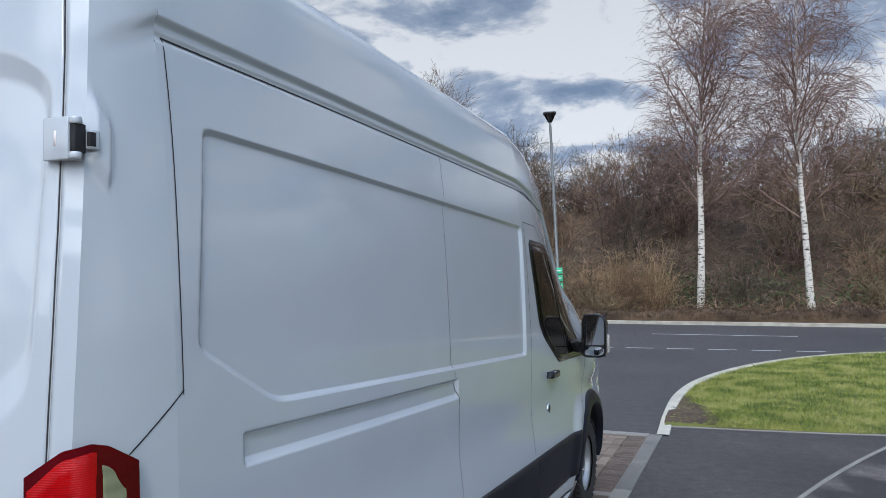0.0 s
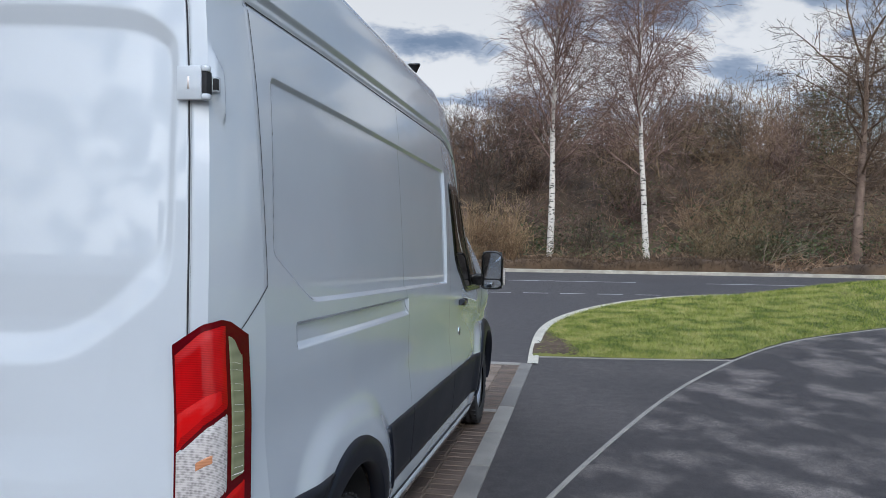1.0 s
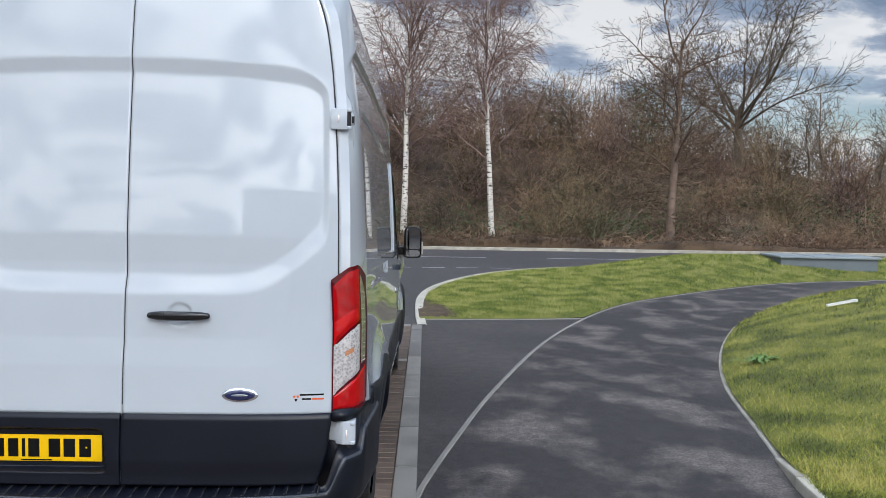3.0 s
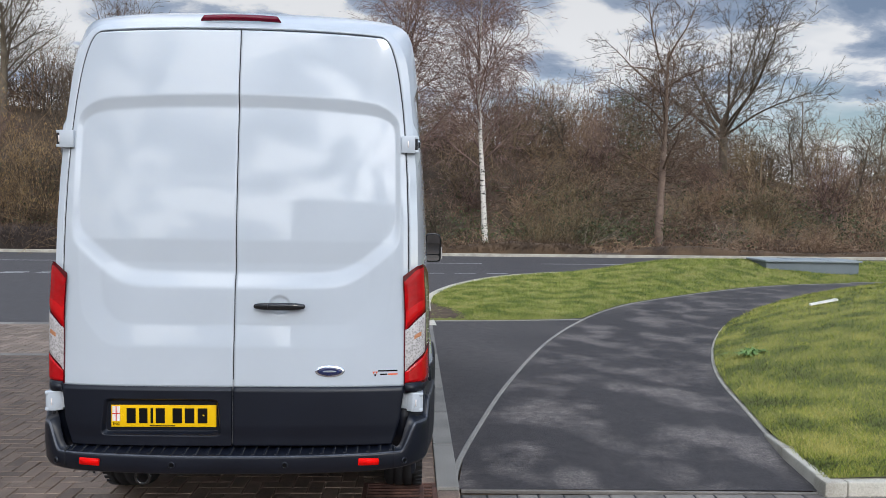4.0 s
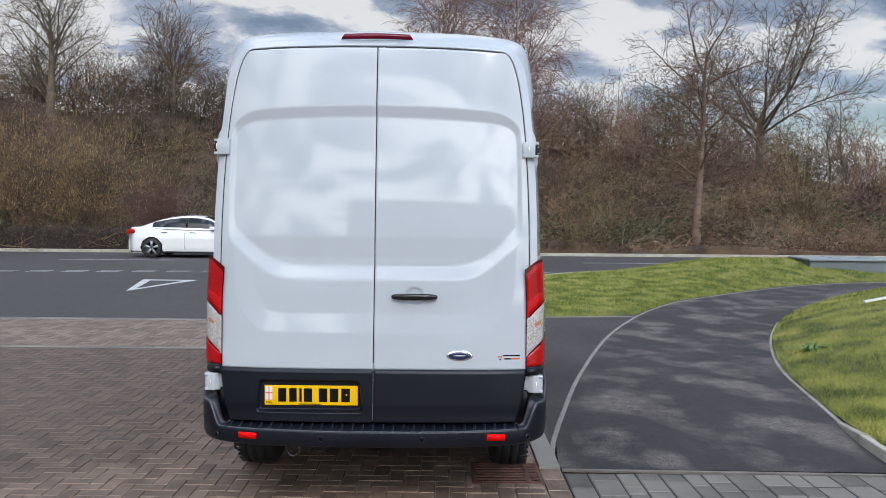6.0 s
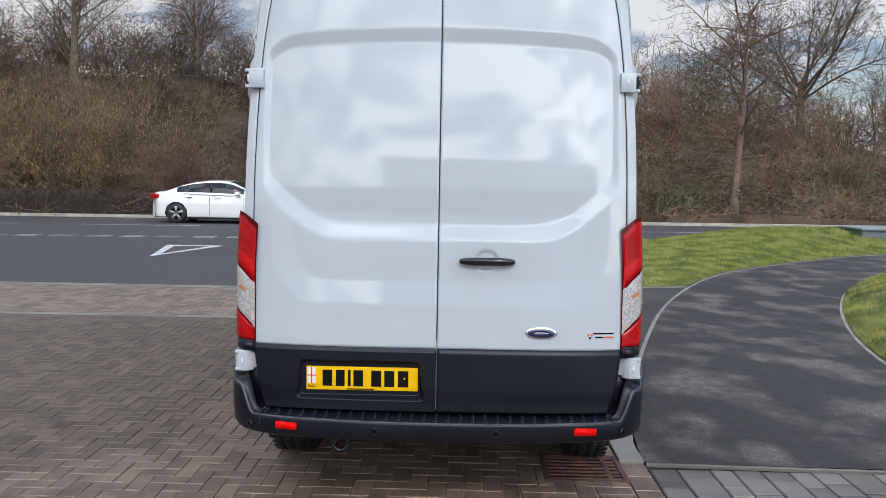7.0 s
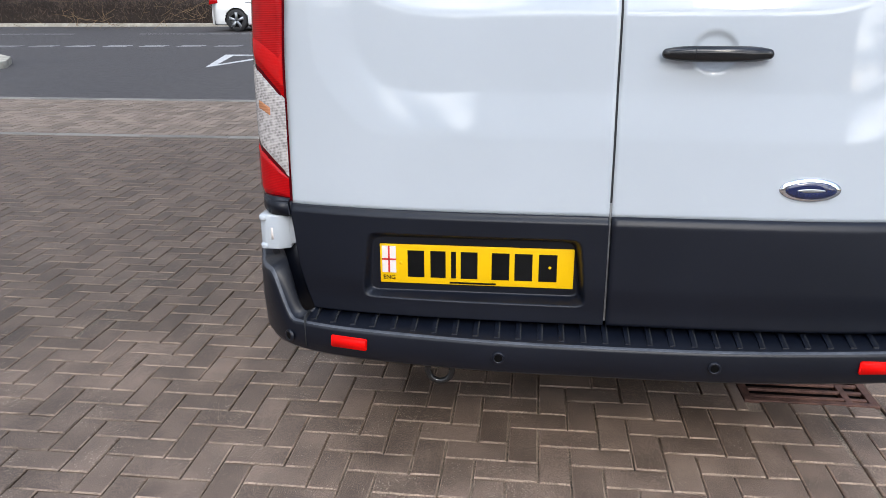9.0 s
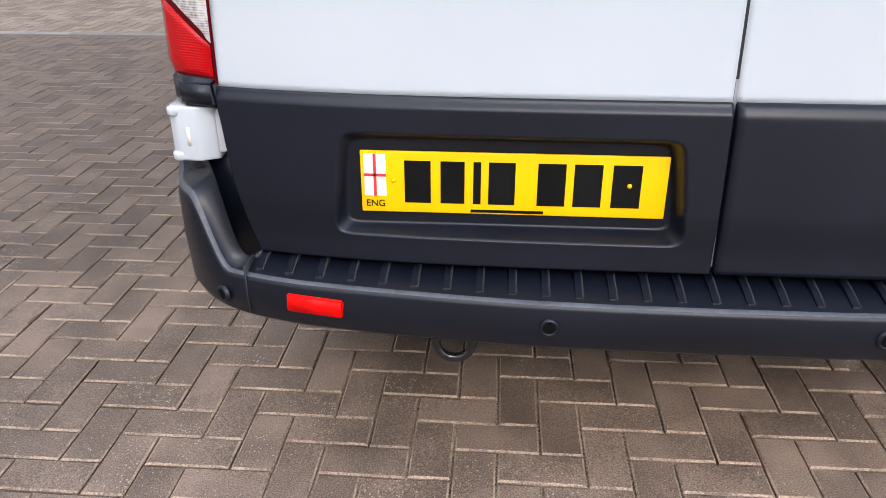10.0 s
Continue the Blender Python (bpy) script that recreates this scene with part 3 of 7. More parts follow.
def prisms(p0, p1, r0, r1, sides=3):
    """Open tapered sticks from arrays of ends and radii: vertices and quads."""
    d = p1 - p0
    d = d / np.maximum(np.linalg.norm(d, axis=1, keepdims=True), 1e-6)
    ref = np.where(np.abs(d[:, 2:3]) > 0.9, [[1.0, 0, 0]], [[0, 0, 1.0]])
    u = np.cross(d, ref)
    u /= np.maximum(np.linalg.norm(u, axis=1, keepdims=True), 1e-6)
    w = np.cross(d, u)
    turn = np.random.default_rng(1).random(len(p0))[:, None] * np.pi if sides == 2 else 0.0
    u, w = u * np.cos(turn) + w * np.sin(turn), w * np.cos(turn) - u * np.sin(turn)
    a = np.arange(sides) * 2 * np.pi / sides
    ring = u[:, None] * np.cos(a)[None, :, None] + w[:, None] * np.sin(a)[None, :, None]
    v = np.concatenate([p0[:, None] + ring * r0[:, None, None], p1[:, None] + ring * r1[:, None, None]], 1)
    k = np.arange(1 if sides == 2 else sides)
    f = np.stack([k, (k + 1) % sides, (k + 1) % sides + sides, k + sides], -1)
    faces = (np.arange(len(p0))[:, None, None] * 2 * sides + f[None]).reshape(-1, 4)
    return v.reshape(-1, 3), faces


# ---------------------------------------------------------------- ground, road and path
def far_kerb_y(x):
    return 25.3 + 0.035 * x


KERB_CURVE = curve_through([(1.14, 7.78), (1.09, 9.0), (1.10, 10.3), (1.24, 11.6), (1.60, 13.0), (2.15, 14.35), (3.0, 15.75), (4.3, 17.0),
                            (6.3, 17.9), (9.0, 18.3), (16.0, 18.7), (45.0, 19.8)], 10)
PATH_LEFT = curve_through([(1.20, 1.0), (1.24, 1.45), (1.46, 2.36), (1.93, 4.05), (2.76, 6.5), (3.72, 8.62), (4.66, 10.2), (5.55, 11.25), (7.45, 13.0),
                           (9.6, 14.6), (12.0, 15.5), (16.0, 16.1), (45.0, 17.2)], 8)
PATH_RIGHT = curve_through([(3.52, 0.96), (3.56, 1.3), (3.70, 2.0), (3.86, 2.75), (4.19, 4.28), (4.70, 5.75), (5.36, 7.2), (6.1, 8.5), (7.46, 10.3),
                            (9.1, 11.9), (11.2, 13.1), (15.0, 13.9), (45.0, 15.2)], 8)


def bank_z(x, y):
    """Height of the land: flat round the road, a wooded bank beyond the far kerb."""
    k = np.asarray(y) - far_kerb_y(np.asarray(x))
    rise = 0.22 * smooth_step(0.3, 3.0, k) + 5.3 * smooth_step(3.0, 16.5, k) * (1 - 0.62 * smooth_step(17.0, 29.0, x) + 0.36 * smooth_step(-7.0, -15.0, x))
    roll = 0.5 * np.sin(np.asarray(x) * 0.21 + 1.0) + 0.35 * np.sin(np.asarray(x) * 0.47 + np.asarray(y) * 0.2)
    return -0.03 + rise + roll * smooth_step(5.0, 18.0, k)


def build_ground():
    xs = np.concatenate([[-2500, -900, -300, -120], np.linspace(-70, 70, 71), [120, 300, 900, 2500]])
    ys = np.concatenate([[-2500, -900, -300, -80, -30], np.linspace(-10, 24, 12), np.linspace(24.6, 60, 40), [80, 140, 300, 900, 2500]])
    x, y = np.meshgrid(xs, ys, indexing="ij")
    g = sheet("ground", np.stack([x, y, bank_z(x, y)], -1), LITTER)
    tagged(g, "brown leaf-littered ground rising into a wooded bank", "ground", kind="structure")
    # road
    xs = np.linspace(-70, 70, 57)
    v = np.linspace(0, 1, 12)
    x, k = np.meshgrid(xs, v, indexing="ij")
    y = 7.86 + (far_kerb_y(x) - 7.86) * k
    tagged(sheet("road", np.stack([x, y, 0 * x], -1), ROAD), "dark grey asphalt road with white markings", "road", kind="structure")


def ruled(a, b, n, z):
    """A sheet between two lines with the same number of points."""
    k = np.linspace(0, 1, n)[None, :, None]
    p = a[:, None, :] * (1 - k) + b[:, None, :] * k
    return np.concatenate([p, np.asarray(z(p[..., 0], p[..., 1]))[..., None]], -1)


def resample(c, n):
    s = np.r_[0, np.cumsum(np.linalg.norm(np.diff(c, axis=0), axis=1))]
    t = np.linspace(0, s[-1], n)
    return np.stack([np.interp(t, s, c[:, 0]), np.interp(t, s, c[:, 1])], -1)


def dist_to(c, x, y):
    c = resample(c, 160)
    p = np.stack([x, y], -1)
    i = ((p[..., None, :] - c) ** 2).sum(-1).argmin(-1)
    best = None
    for a, b in ((np.maximum(i - 1, 0), np.maximum(i, 1)), (np.minimum(i, 158), np.minimum(i + 1, 159))):
        u = c[b] - c[a]
        t = np.clip(((p - c[a]) * u).sum(-1) / (u * u).sum(-1), 0, 1)
        d = np.linalg.norm(p - c[a] - u * t[..., None], axis=-1)
        best = d if best is None else np.minimum(best, d)
    return best


ISLAND_FRONT = np.array([(1.22, 8.315), (2.0, 8.375), (2.9, 8.485), (3.66, 8.64)])


def island_z(x, y):
    d = dist_to(PATH_LEFT, x, y)
    e = dist_to(KERB_CURVE, x, y)
    f = dist_to(ISLAND_FRONT, x, y)
    return 0.004 + (1 - np.exp(-(f + 0.03) / 0.12)) * (0.045 * (1 - np.exp(-d / 0.08)) + 0.09 * (1 - np.exp(-e / 0.8)) * (1 - np.exp(-d / 1.5)) + 0.36 * smooth_step(4.8, 9.0, x) * smooth_step(0.2, 3.0, d))


def mound_z(x, y):
    d = dist_to(PATH_RIGHT, x, y)
    return 0.012 + 0.035 * (1 - np.exp(-d / 0.08)) + 0.06 * smooth_step(2.6, 1.2, y) + 0.92 * (1 - np.exp(-d / 2.6)) * smooth_step(0.6, 5.0, y + d * 0.25)


def edge_strip(name, line, width, z0, z1, material, label, lift=None, side=1, inset=0.0):
    """A narrow edging of concrete along a line: top and both faces."""
    d = np.gradient(line, axis=0)
    d /= np.linalg.norm(d, axis=1, keepdims=True)
    n = np.stack([-d[:, 1], d[:, 0]], -1) * side
    a, b = line + n * inset, line + n * (inset + width)
    h = np.full(len(line), z1) if lift is None else lift
    e = min(0.008, width * 0.2)
    rows = [np.c_[a, np.full(len(a), z0)], np.c_[a, h - e], np.c_[a + n * e, h], np.c_[b - n * e, h], np.c_[b, h - e], np.c_[b, np.full(len(b), z0)]]
    ob = sheet(name, np.stack(rows, 1), material, smooth=False)
    return tagged(ob, label, "kerb", kind="structure")


def build_paths():
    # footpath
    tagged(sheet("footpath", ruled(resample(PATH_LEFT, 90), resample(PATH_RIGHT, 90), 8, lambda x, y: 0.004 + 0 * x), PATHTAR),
           "dark asphalt footpath blotched with paler patches", "path", kind="structure")
    # wedge of coarser asphalt beside the kerb
    left = PATH_LEFT[(PATH_LEFT[:, 1] > 1.0) & (PATH_LEFT[:, 1] < 8.66)]
    left = resample(left, 30)
    near = np.stack([np.full(30, 1.208), 0.99 + (left[:, 1] - 1.0) * 0.957], -1)
    tagged(sheet("pavement", ruled(near, left - np.array([0.03, 0]), 6, lambda x, y: 0.003 + 0 * x), TRIANGLE), "coarse dark asphalt wedge beside the kerb", "pavement", kind="structure")
    edge_strip("path_edging", resample(PATH_LEFT, 300), 0.042, -0.02, 0.012, KERB, "pale flush concrete path edging")
    h = np.full(140, 0.016)
    edge_strip("path_edging", resample(PATH_RIGHT[10:], 140), 0.05, -0.02, 0.04, KERB_PALE, "pale concrete edging below the mown grass", lift=h, side=-1)
    edge_strip("path_edging", np.array([(1.25, 8.30), (2.0, 8.36), (2.9, 8.47), (3.70, 8.62)]), 0.035, -0.02, 0.016, KERB, "pale concrete edging in front of the grass")
    edge_strip("path_edging", np.array([(1.22, 0.985), (2.0, 0.965), (2.8, 0.945), (3.5, 0.925)]), 0.022, -0.02, 0.002, SETT, "thin grey concrete edging between asphalt and setts")
    # grass
    isl_a, isl_b = resample(KERB_CURVE[4:] + np.array([0.06, 0.0]), 110), None
    front = np.array([(1.22, 8.315), (2.0, 8.375), (2.9, 8.485), (3.66, 8.64)])
    isl_b = resample(np.vstack([front, PATH_LEFT[PATH_LEFT[:, 1] > 8.75] + np.array([-0.03, 0.018])]), 110)
    tagged(sheet("lawn", ruled(isl_a, isl_b, 26, island_z), TURF, flip=True), "short mown green grass of the verge island", "grass", kind="structure")
    mnd_a = resample(PATH_RIGHT + np.array([0.028, -0.01]), 100)
    mnd_b = np.stack([np.linspace(3.62, 46, 100), np.full(100, 0.93)], -1)
    tagged(sheet("lawn", ruled(mnd_a, mnd_b, 40, mound_z), TURF, flip=True), "mossy green grass mound beside the footpath", "grass", kind="structure")
    # bare corner of the island
    c = KERB_CURVE[(KERB_CURVE[:, 1] > 8.31) & (KERB_CURVE[:, 1] < 10.4)]
    inner = c + np.c_[0.46 * np.exp(-((c[:, 1] - 8.6) / 1.1) ** 2) + 0.05 + 0.035 * np.sin(c[:, 1] * 9.0), np.zeros(len(c))]
    c, inner = resample(c, 60), resample(inner, 60)
    p = ruled(c + np.array([0.05, 0]), inner + np.array([0.12, 0]), 24, lambda x, y: island_z(x, y) + 0.003)
    p[..., 2] += np.random.default_rng(8).normal(0, 0.0045, p.shape[:2])
    tagged(sheet("soil_patch", p, SOIL, flip=True), "bare brown soil at the grass corner", "soil", kind="structure")
    return isl_a, isl_b, mnd_a, mnd_b


def grass_blades(name, a, b, zf, count, near, label, tall=0.045, seed=3, bare=False, material=None):
    """Short blades scattered over a ruled patch, thicker towards a point."""
    rng = np.random.default_rng(seed)
    s, k = rng.random(count * 5), rng.random(count * 5)
    i = np.minimum((s * (len(a) - 1)).astype(int), len(a) - 2)
    w = (s * (len(a) - 1) - i)[:, None]
    pa, pb = a[i] * (1 - w) + a[i + 1] * w, b[i] * (1 - w) + b[i + 1] * w
    p = pa * (1 - k[:, None]) + pb * k[:, None]
    span = np.linalg.norm(pb - pa, axis=1)
    d = np.linalg.norm(p - np.array(near), axis=1)
    wt_ = span / np.maximum(d, 3.0) ** 2
    keep = rng.random(len(p)) < wt_ / np.quantile(wt_, 0.93)
    p, d = p[keep][:count], d[keep][:count]
    z = np.zeros(len(p))
    for q in range(0, len(p), 20000):
        z[q:q + 20000] = zf(p[q:q + 20000, 0], p[q:q + 20000, 1])
    if bare:
        ok = p[:, 0] > 1.22 + 0.46 * np.exp(-((p[:, 1] - 8.6) / 1.1) ** 2) + rng.normal(0, 0.06, len(p))
        p, d, z = p[ok], d[ok], z[ok]
    size = np.clip(d / 9.0, 0.8, 2.4)
    h = tall * rng.uniform(0.5, 1.35, len(p)) * np.sqrt(size)
    ang = rng.random(len(p)) * 2 * np.pi
    half = 0.0034 * size
    lean = rng.normal(0, 0.6, (len(p), 2)) * h[:, None]
    base = np.c_[p, z - 0.004]
    off = np.c_[np.cos(ang) * half, np.sin(ang) * half, 0 * half]
    tip = base + np.c_[lean, h]
    v = np.stack([base - off, base + off, tip], 1).reshape(-1, 3)
    f = np.arange(len(v)).reshape(-1, 3)
    ob = raw(name, v, f, material or GRASS, smooth=False)
    return tagged(ob, label, "grass", kind="stuff")


def kerb_stones():
    """The flush kerb beside the van, the curved white kerb of the island, the raised kerb at the path's mouth and the far kerb."""
    run = tagged(raw("kerb", *bed(1.075, 1.20, 0.99, 7.76, -0.1, -0.006), SEAM), "run of flush grey concrete kerb stones beside the van", "kerb", kind="structure")
    y = 0.992
    while y < 7.6:
        ln = min(0.905, 7.77 - y)
        part("kerb_stone", box_bm(1.062, 1.208, y + 0.006, y + ln - 0.006, -0.1, 0.018), KERB, run, bevel=0.008, smooth=False)
        y += ln
    # curved kerb
    line = resample(KERB_CURVE, 220)
    edge_strip("kerb", line, 0.135, -0.05, 0.085, KERB_PALE, "curved pale concrete kerb round the grass island", lift=0.019 + 0.066 * smooth_step(7.8, 10.2, line[:, 1]), side=-1)
    mouth = thing("kerb", "raised pale stone kerb with a rounded corner at the path mouth", "kerb", kind="structure")
    for x0, x1, y0, y1, h in ((3.515, 3.66, 0.87, 1.02, 0.092), (3.664, 4.55, 0.87, 1.0, 0.092), (4.554, 5.45, 0.87, 1.0, 0.092), (5.454, 6.35, 0.87, 1.0, 0.092), (6.354, 7.25, 0.87, 1.0, 0.092)):
        part("kerb_stone", box_bm(x0, x1, y0, y1, -0.1, h), KERB_PALE, mouth, bevel=0.014, smooth=False)
    for (xa, ya, ha), (xb, yb, hb) in (((3.53, 1.025, 0.092), (3.60, 1.62, 0.080)), ((3.605, 1.63, 0.080), (3.715, 2.16, 0.022))):
        bm = bmesh.new()
        q = []
        for x, y, h in ((xa, ya, ha), (xb, yb, hb)):
            q.append([bm.verts.new(c) for c in ((x, y, -0.1), (x + 0.13, y - 0.02, -0.1), (x + 0.13, y - 0.02, h), (x, y, h))])
        for i in range(4):
            bm.faces.new((q[0][i], q[0][(i + 1) % 4], q[1][(i + 1) % 4], q[1][i]))
        bm.faces.new(q[0][::-1])
        bm.faces.new(q[1])
        part("kerb_stone", bm, KERB_PALE, mouth, bevel=0.014, smooth=False)
    xs = np.linspace(-70, 70, 90)
    edge_strip("kerb", np.stack([xs, far_kerb_y(xs)], -1), 0.15, -0.05, 0.11, KERB_PALE, "buff concrete kerb on the far side of the road")
    xs = np.linspace(-70, 70, 60)
    strip = ruled(np.stack([xs, far_kerb_y(xs) + 0.15], -1), np.stack([xs, far_kerb_y(xs) + 1.1], -1), 4, lambda x, y: bank_z(x, y) + 0.10 + 0.02 * np.sin(x * 3.1))
    tagged(sheet("verge", strip, SOIL), "narrow brown verge under the hedge", "ground", kind="structure")
    # splitter island of the junction
    bm = prism([(-16.0, 10.0), (-10.4, 10.1), (-9.9, 10.3), (-9.66, 10.75), (-9.75, 11.4), (-10.2, 12.2), (-11.0, 12.9), (-11.9, 13.3), (-16.0, 13.6)], "z", -0.05, 0.13)
    tagged(part("traffic_island", bm, KERB_PALE, bevel=0.02, smooth=False), "low pale kerbed traffic island at the junction", "traffic island", kind="structure")


def bed(x0, x1, y0, y1, z0, z1):
    v = [(x, y, z) for z in (z0, z1) for y in (y0, y1) for x in (x0, x1)]
    return v, [(0, 2, 3, 1), (4, 5, 7, 6), (0, 1, 5, 4), (1, 3, 7, 5), (3, 2, 6, 7), (2, 0, 4, 6)]


def slant_quad(x0, x1, y, w, slope, z=0.004):
    return [(x0, y + slope * x0, z), (x1, y + slope * x1, z), (x1, y + slope * x1 + w, z), (x0, y + slope * x0 + w, z)]


def road_markings():
    marks = []
    for k in range(-9, 10):
        marks.append((slant_quad(-12.05 + 5.75 * k, -8.3 + 5.75 * k, 21.35, 0.11, 0.05), "white lane line on the road"))
    for k in range(-22, 23):
        for y in (17.02, 17.30) if k < 7 else (17.30,):
            marks.append((slant_quad(-10.6 + 0.905 * k, -10.0 + 0.905 * k, y, 0.09, 0.085), "short white give-way dash"))
    for v, label in marks:
        if max(q[0] for q in v) > 4.2 and v[0][1] < 19.0:
            continue
        tagged(raw("road_marking", v, [(0, 1, 2, 3)], ROADMARK, smooth=False), label, "road marking", "markings on the road", "structure")
    # give-way triangle: outline only
    o = np.array([(-6.12, 11.7), (-5.40, 14.25), (-6.74, 14.25)])
    c = o.mean(0)
    i = c + (o - c) * np.array([0.60, 0.70]) + np.array([0, 0.02])
    v = [(*p, 0.004) for p in np.vstack([o, i])]
    tagged(raw("road_marking", v, [(0, 1, 4, 3), (1, 2, 5, 4), (2, 0, 3, 5)], ROADMARK, smooth=False), "white outlined give-way triangle painted on the road", "road marking", "markings on the road", "structure")


build_ground()
ISL_A, ISL_B, MND_A, MND_B = build_paths()
kerb_stones()
road_markings()


# ---------------------------------------------------------------- the van
RAKE = 0.042


def raked(p):
    """The empty van stands tail-high: its lines fall towards the nose."""
    p = np.array(p, float)
    p[..., 2] -= RAKE * (p[..., 1] - 0.3)
    return p


SECTION = np.array([(0.90, 0.34), (0.945, 0.40), (0.970, 0.52), (0.988, 0.66), (0.999, 0.78), (1.003, 0.87), (0.996, 0.95), (0.986, 1.05), (0.979, 1.13), (0.980, 1.22),
                    (0.984, 1.30), (0.982, 1.45), (0.977, 1.6), (0.966, 1.8), (0.953, 2.0), (0.940, 2.15), (0.925, 2.28), (0.916, 2.345), (0.901, 2.47), (0.886, 2.585),
                    (0.872, 2.668), (0.845, 2.732), (0.782, 2.771), (0.57, 2.799), (0.3, 2.812), (0.0, 2.818)])


def section(n=480):
    s = np.r_[0, np.cumsum(np.linalg.norm(np.diff(SECTION, axis=0), axis=1))]
    t = np.linspace(0, s[-1], n)
    fine = curve_through(SECTION, 20)
    s = np.r_[0, np.cumsum(np.linalg.norm(np.diff(fine, axis=0), axis=1))]
    t = np.linspace(0, s[-1], n)
    x, z = np.interp(t, s, fine[:, 0]), np.interp(t, s, fine[:, 1])
    h = 13
    k = np.hanning(2 * h + 3)[1:-1]
    k /= k.sum()
    xp, zp = np.r_[2 * x[0] - x[h:0:-1], x, -x[-2:-2 - h:-1]], np.r_[2 * z[0] - z[h:0:-1], z, z[-2:-2 - h:-1]]
    x, z = np.convolve(xp, k, "valid"), np.convolve(zp, k, "valid")
    # closer rows where the pressings lie
    s = np.r_[0, np.cumsum(np.hypot(np.diff(x), np.diff(z)))]
    close = 0.5 + 0 * z
    for c, h in ((1.405, 0.075), (1.495, 0.035), (1.60, 0.09), (2.195, 0.022), (2.42, 0.055)):
        close += (2.2 if h < 0.08 else 0.7) * np.exp(-((z - c) / h) ** 4)
    t = np.r_[0, np.cumsum((close[1:] + close[:-1]) / 2 * np.diff(s))]
    q = np.interp(np.linspace(0, t[-1], 440), t, s)
    return np.interp(q, s, x), np.interp(q, s, z)


SX, SZ = section()
NSIDE = int((SX > 0.25).sum())
TOP_Y = [0.0, 3.0, 3.3, 3.6, 4.0, 4.4, 4.8, 5.1, 5.3, 5.6, 5.8, 5.95]
TOP_Z = [2.818, 2.83, 2.83, 2.78, 2.64, 2.37, 2.03, 1.82, 1.73, 1.60, 1.42, 1.02]
SIDE_RECESS = [(0.80, 1.50), (3.22, 1.475), (3.30, 2.20), (0.56, 2.20), (0.50, 1.66)]
STEP = [(0.66, 1.352), (2.15, 1.355), (2.15, 1.44), (0.66, 1.44)]
AXLES = (1.14, 4.95)
ARCH_Z = {1.14: 0.385, 4.95: 0.54}


def gutter(y):
    """Height of the roof joint, which runs level while the body's lines fall."""
    return 2.390 + 0.0125 * (np.asarray(y) - 0.44)


def side_offset(y, z):
    """Pressings of the flank, outwards positive."""
    d = -0.014 * ramp(0.003, -0.011, inside(SIDE_RECESS, y, z, 0.010))
    d -= 0.017 * ramp(0.003, -0.008, inside(STEP, y, z, 0.002)) * ramp(1.351, 1.374, z, 0.08)
    g = gutter(y)
    d += 0.015 * smooth_step(g + 0.026, g + 0.050, z) - 0.005 * np.exp(-((z - g) / 0.010) ** 2)
    for ay in AXLES:
        r = np.hypot(y - ay, (z - ARCH_Z[ay]) * 0.96)
        d += 0.026 * smooth_step(0.75, 0.61, r) * smooth_step(1.13, 0.98, z) * smooth_step(0.40, 0.60, z)
    return d


def flank(y, zs):
    """x and height of the body side at stations y for section heights zs (indices into SX, SZ)."""
    top = np.interp(y, TOP_Y, TOP_Z)
    w = 1 - 0.012 * smooth_step(1.3, 0.3, y) - 0.05 * smooth_step(4.7, 5.6, y) ** 2 - 0.42 * smooth_step(5.5, 6.05, y) ** 2
    return top, w


def body_surface(y, n=1):
    sx, sz = SX[::n], SZ[::n]
    yy = np.asarray(y, float)[:, None]
    top, w = flank(yy, None)
    z = np.where(sz > 1.15, 1.15 + (sz - 1.15) * (np.maximum(top, 1.16) - 1.15) / (2.818 - 1.15), sz)
    lean = 0.10 * smooth_step(3.5, 4.9, yy) * smooth_step(1.4, 2.6, sz)
    x = sx * w - lean * (sx > 0.2) + side_offset(yy + 0 * sz, sz + 0 * yy) * smooth_step(0.15, 0.6, sx)
    # the pillar's foot swells out ahead of the cab window
    x = x + 0.055 * smooth_step(4.55, 4.95, yy) * smooth_step(5.75, 5.3, yy) * smooth_step(1.95, 1.65, z) * smooth_step(1.1, 1.40, z) * (sx > 0.2)
    return np.stack([x, yy + 0 * z, z], -1)


def side_point(y, z):
    """A point on the outer side at length y and body height z."""
    p = body_surface(np.atleast_1d(y))
    return np.array([(np.interp(zz, row[:NSIDE, 2], row[:NSIDE, 0]), yy, zz) for row, yy, zz in zip(p, np.atleast_1d(y), np.atleast_1d(z))])


def seam(name, yz, parent, width=0.005, mirror=1, lift=0.0015, material=None):
    """A dark shut line on the flank through points of length and body height."""
    yz = np.array(yz, float)
    s = np.r_[0, np.cumsum(np.linalg.norm(np.diff(yz, axis=0), axis=1))]
    t = np.arange(0, s[-1] + 0.02, 0.03)
    y, z = np.interp(t, s, yz[:, 0]), np.interp(t, s, yz[:, 1])
    d = np.gradient(np.stack([y, z], -1), axis=0)
    d /= np.maximum(np.linalg.norm(d, axis=1, keepdims=True), 1e-6)
    a = side_point(y - d[:, 1] * width / 2, z + d[:, 0] * width / 2)
    b = side_point(y + d[:, 1] * width / 2, z - d[:, 0] * width / 2)
    p = np.stack([a, b], 1)
    p[..., 0] += lift
    p[..., 0] *= mirror
    return sheet(name, raked(p), material or SEAM, parent)


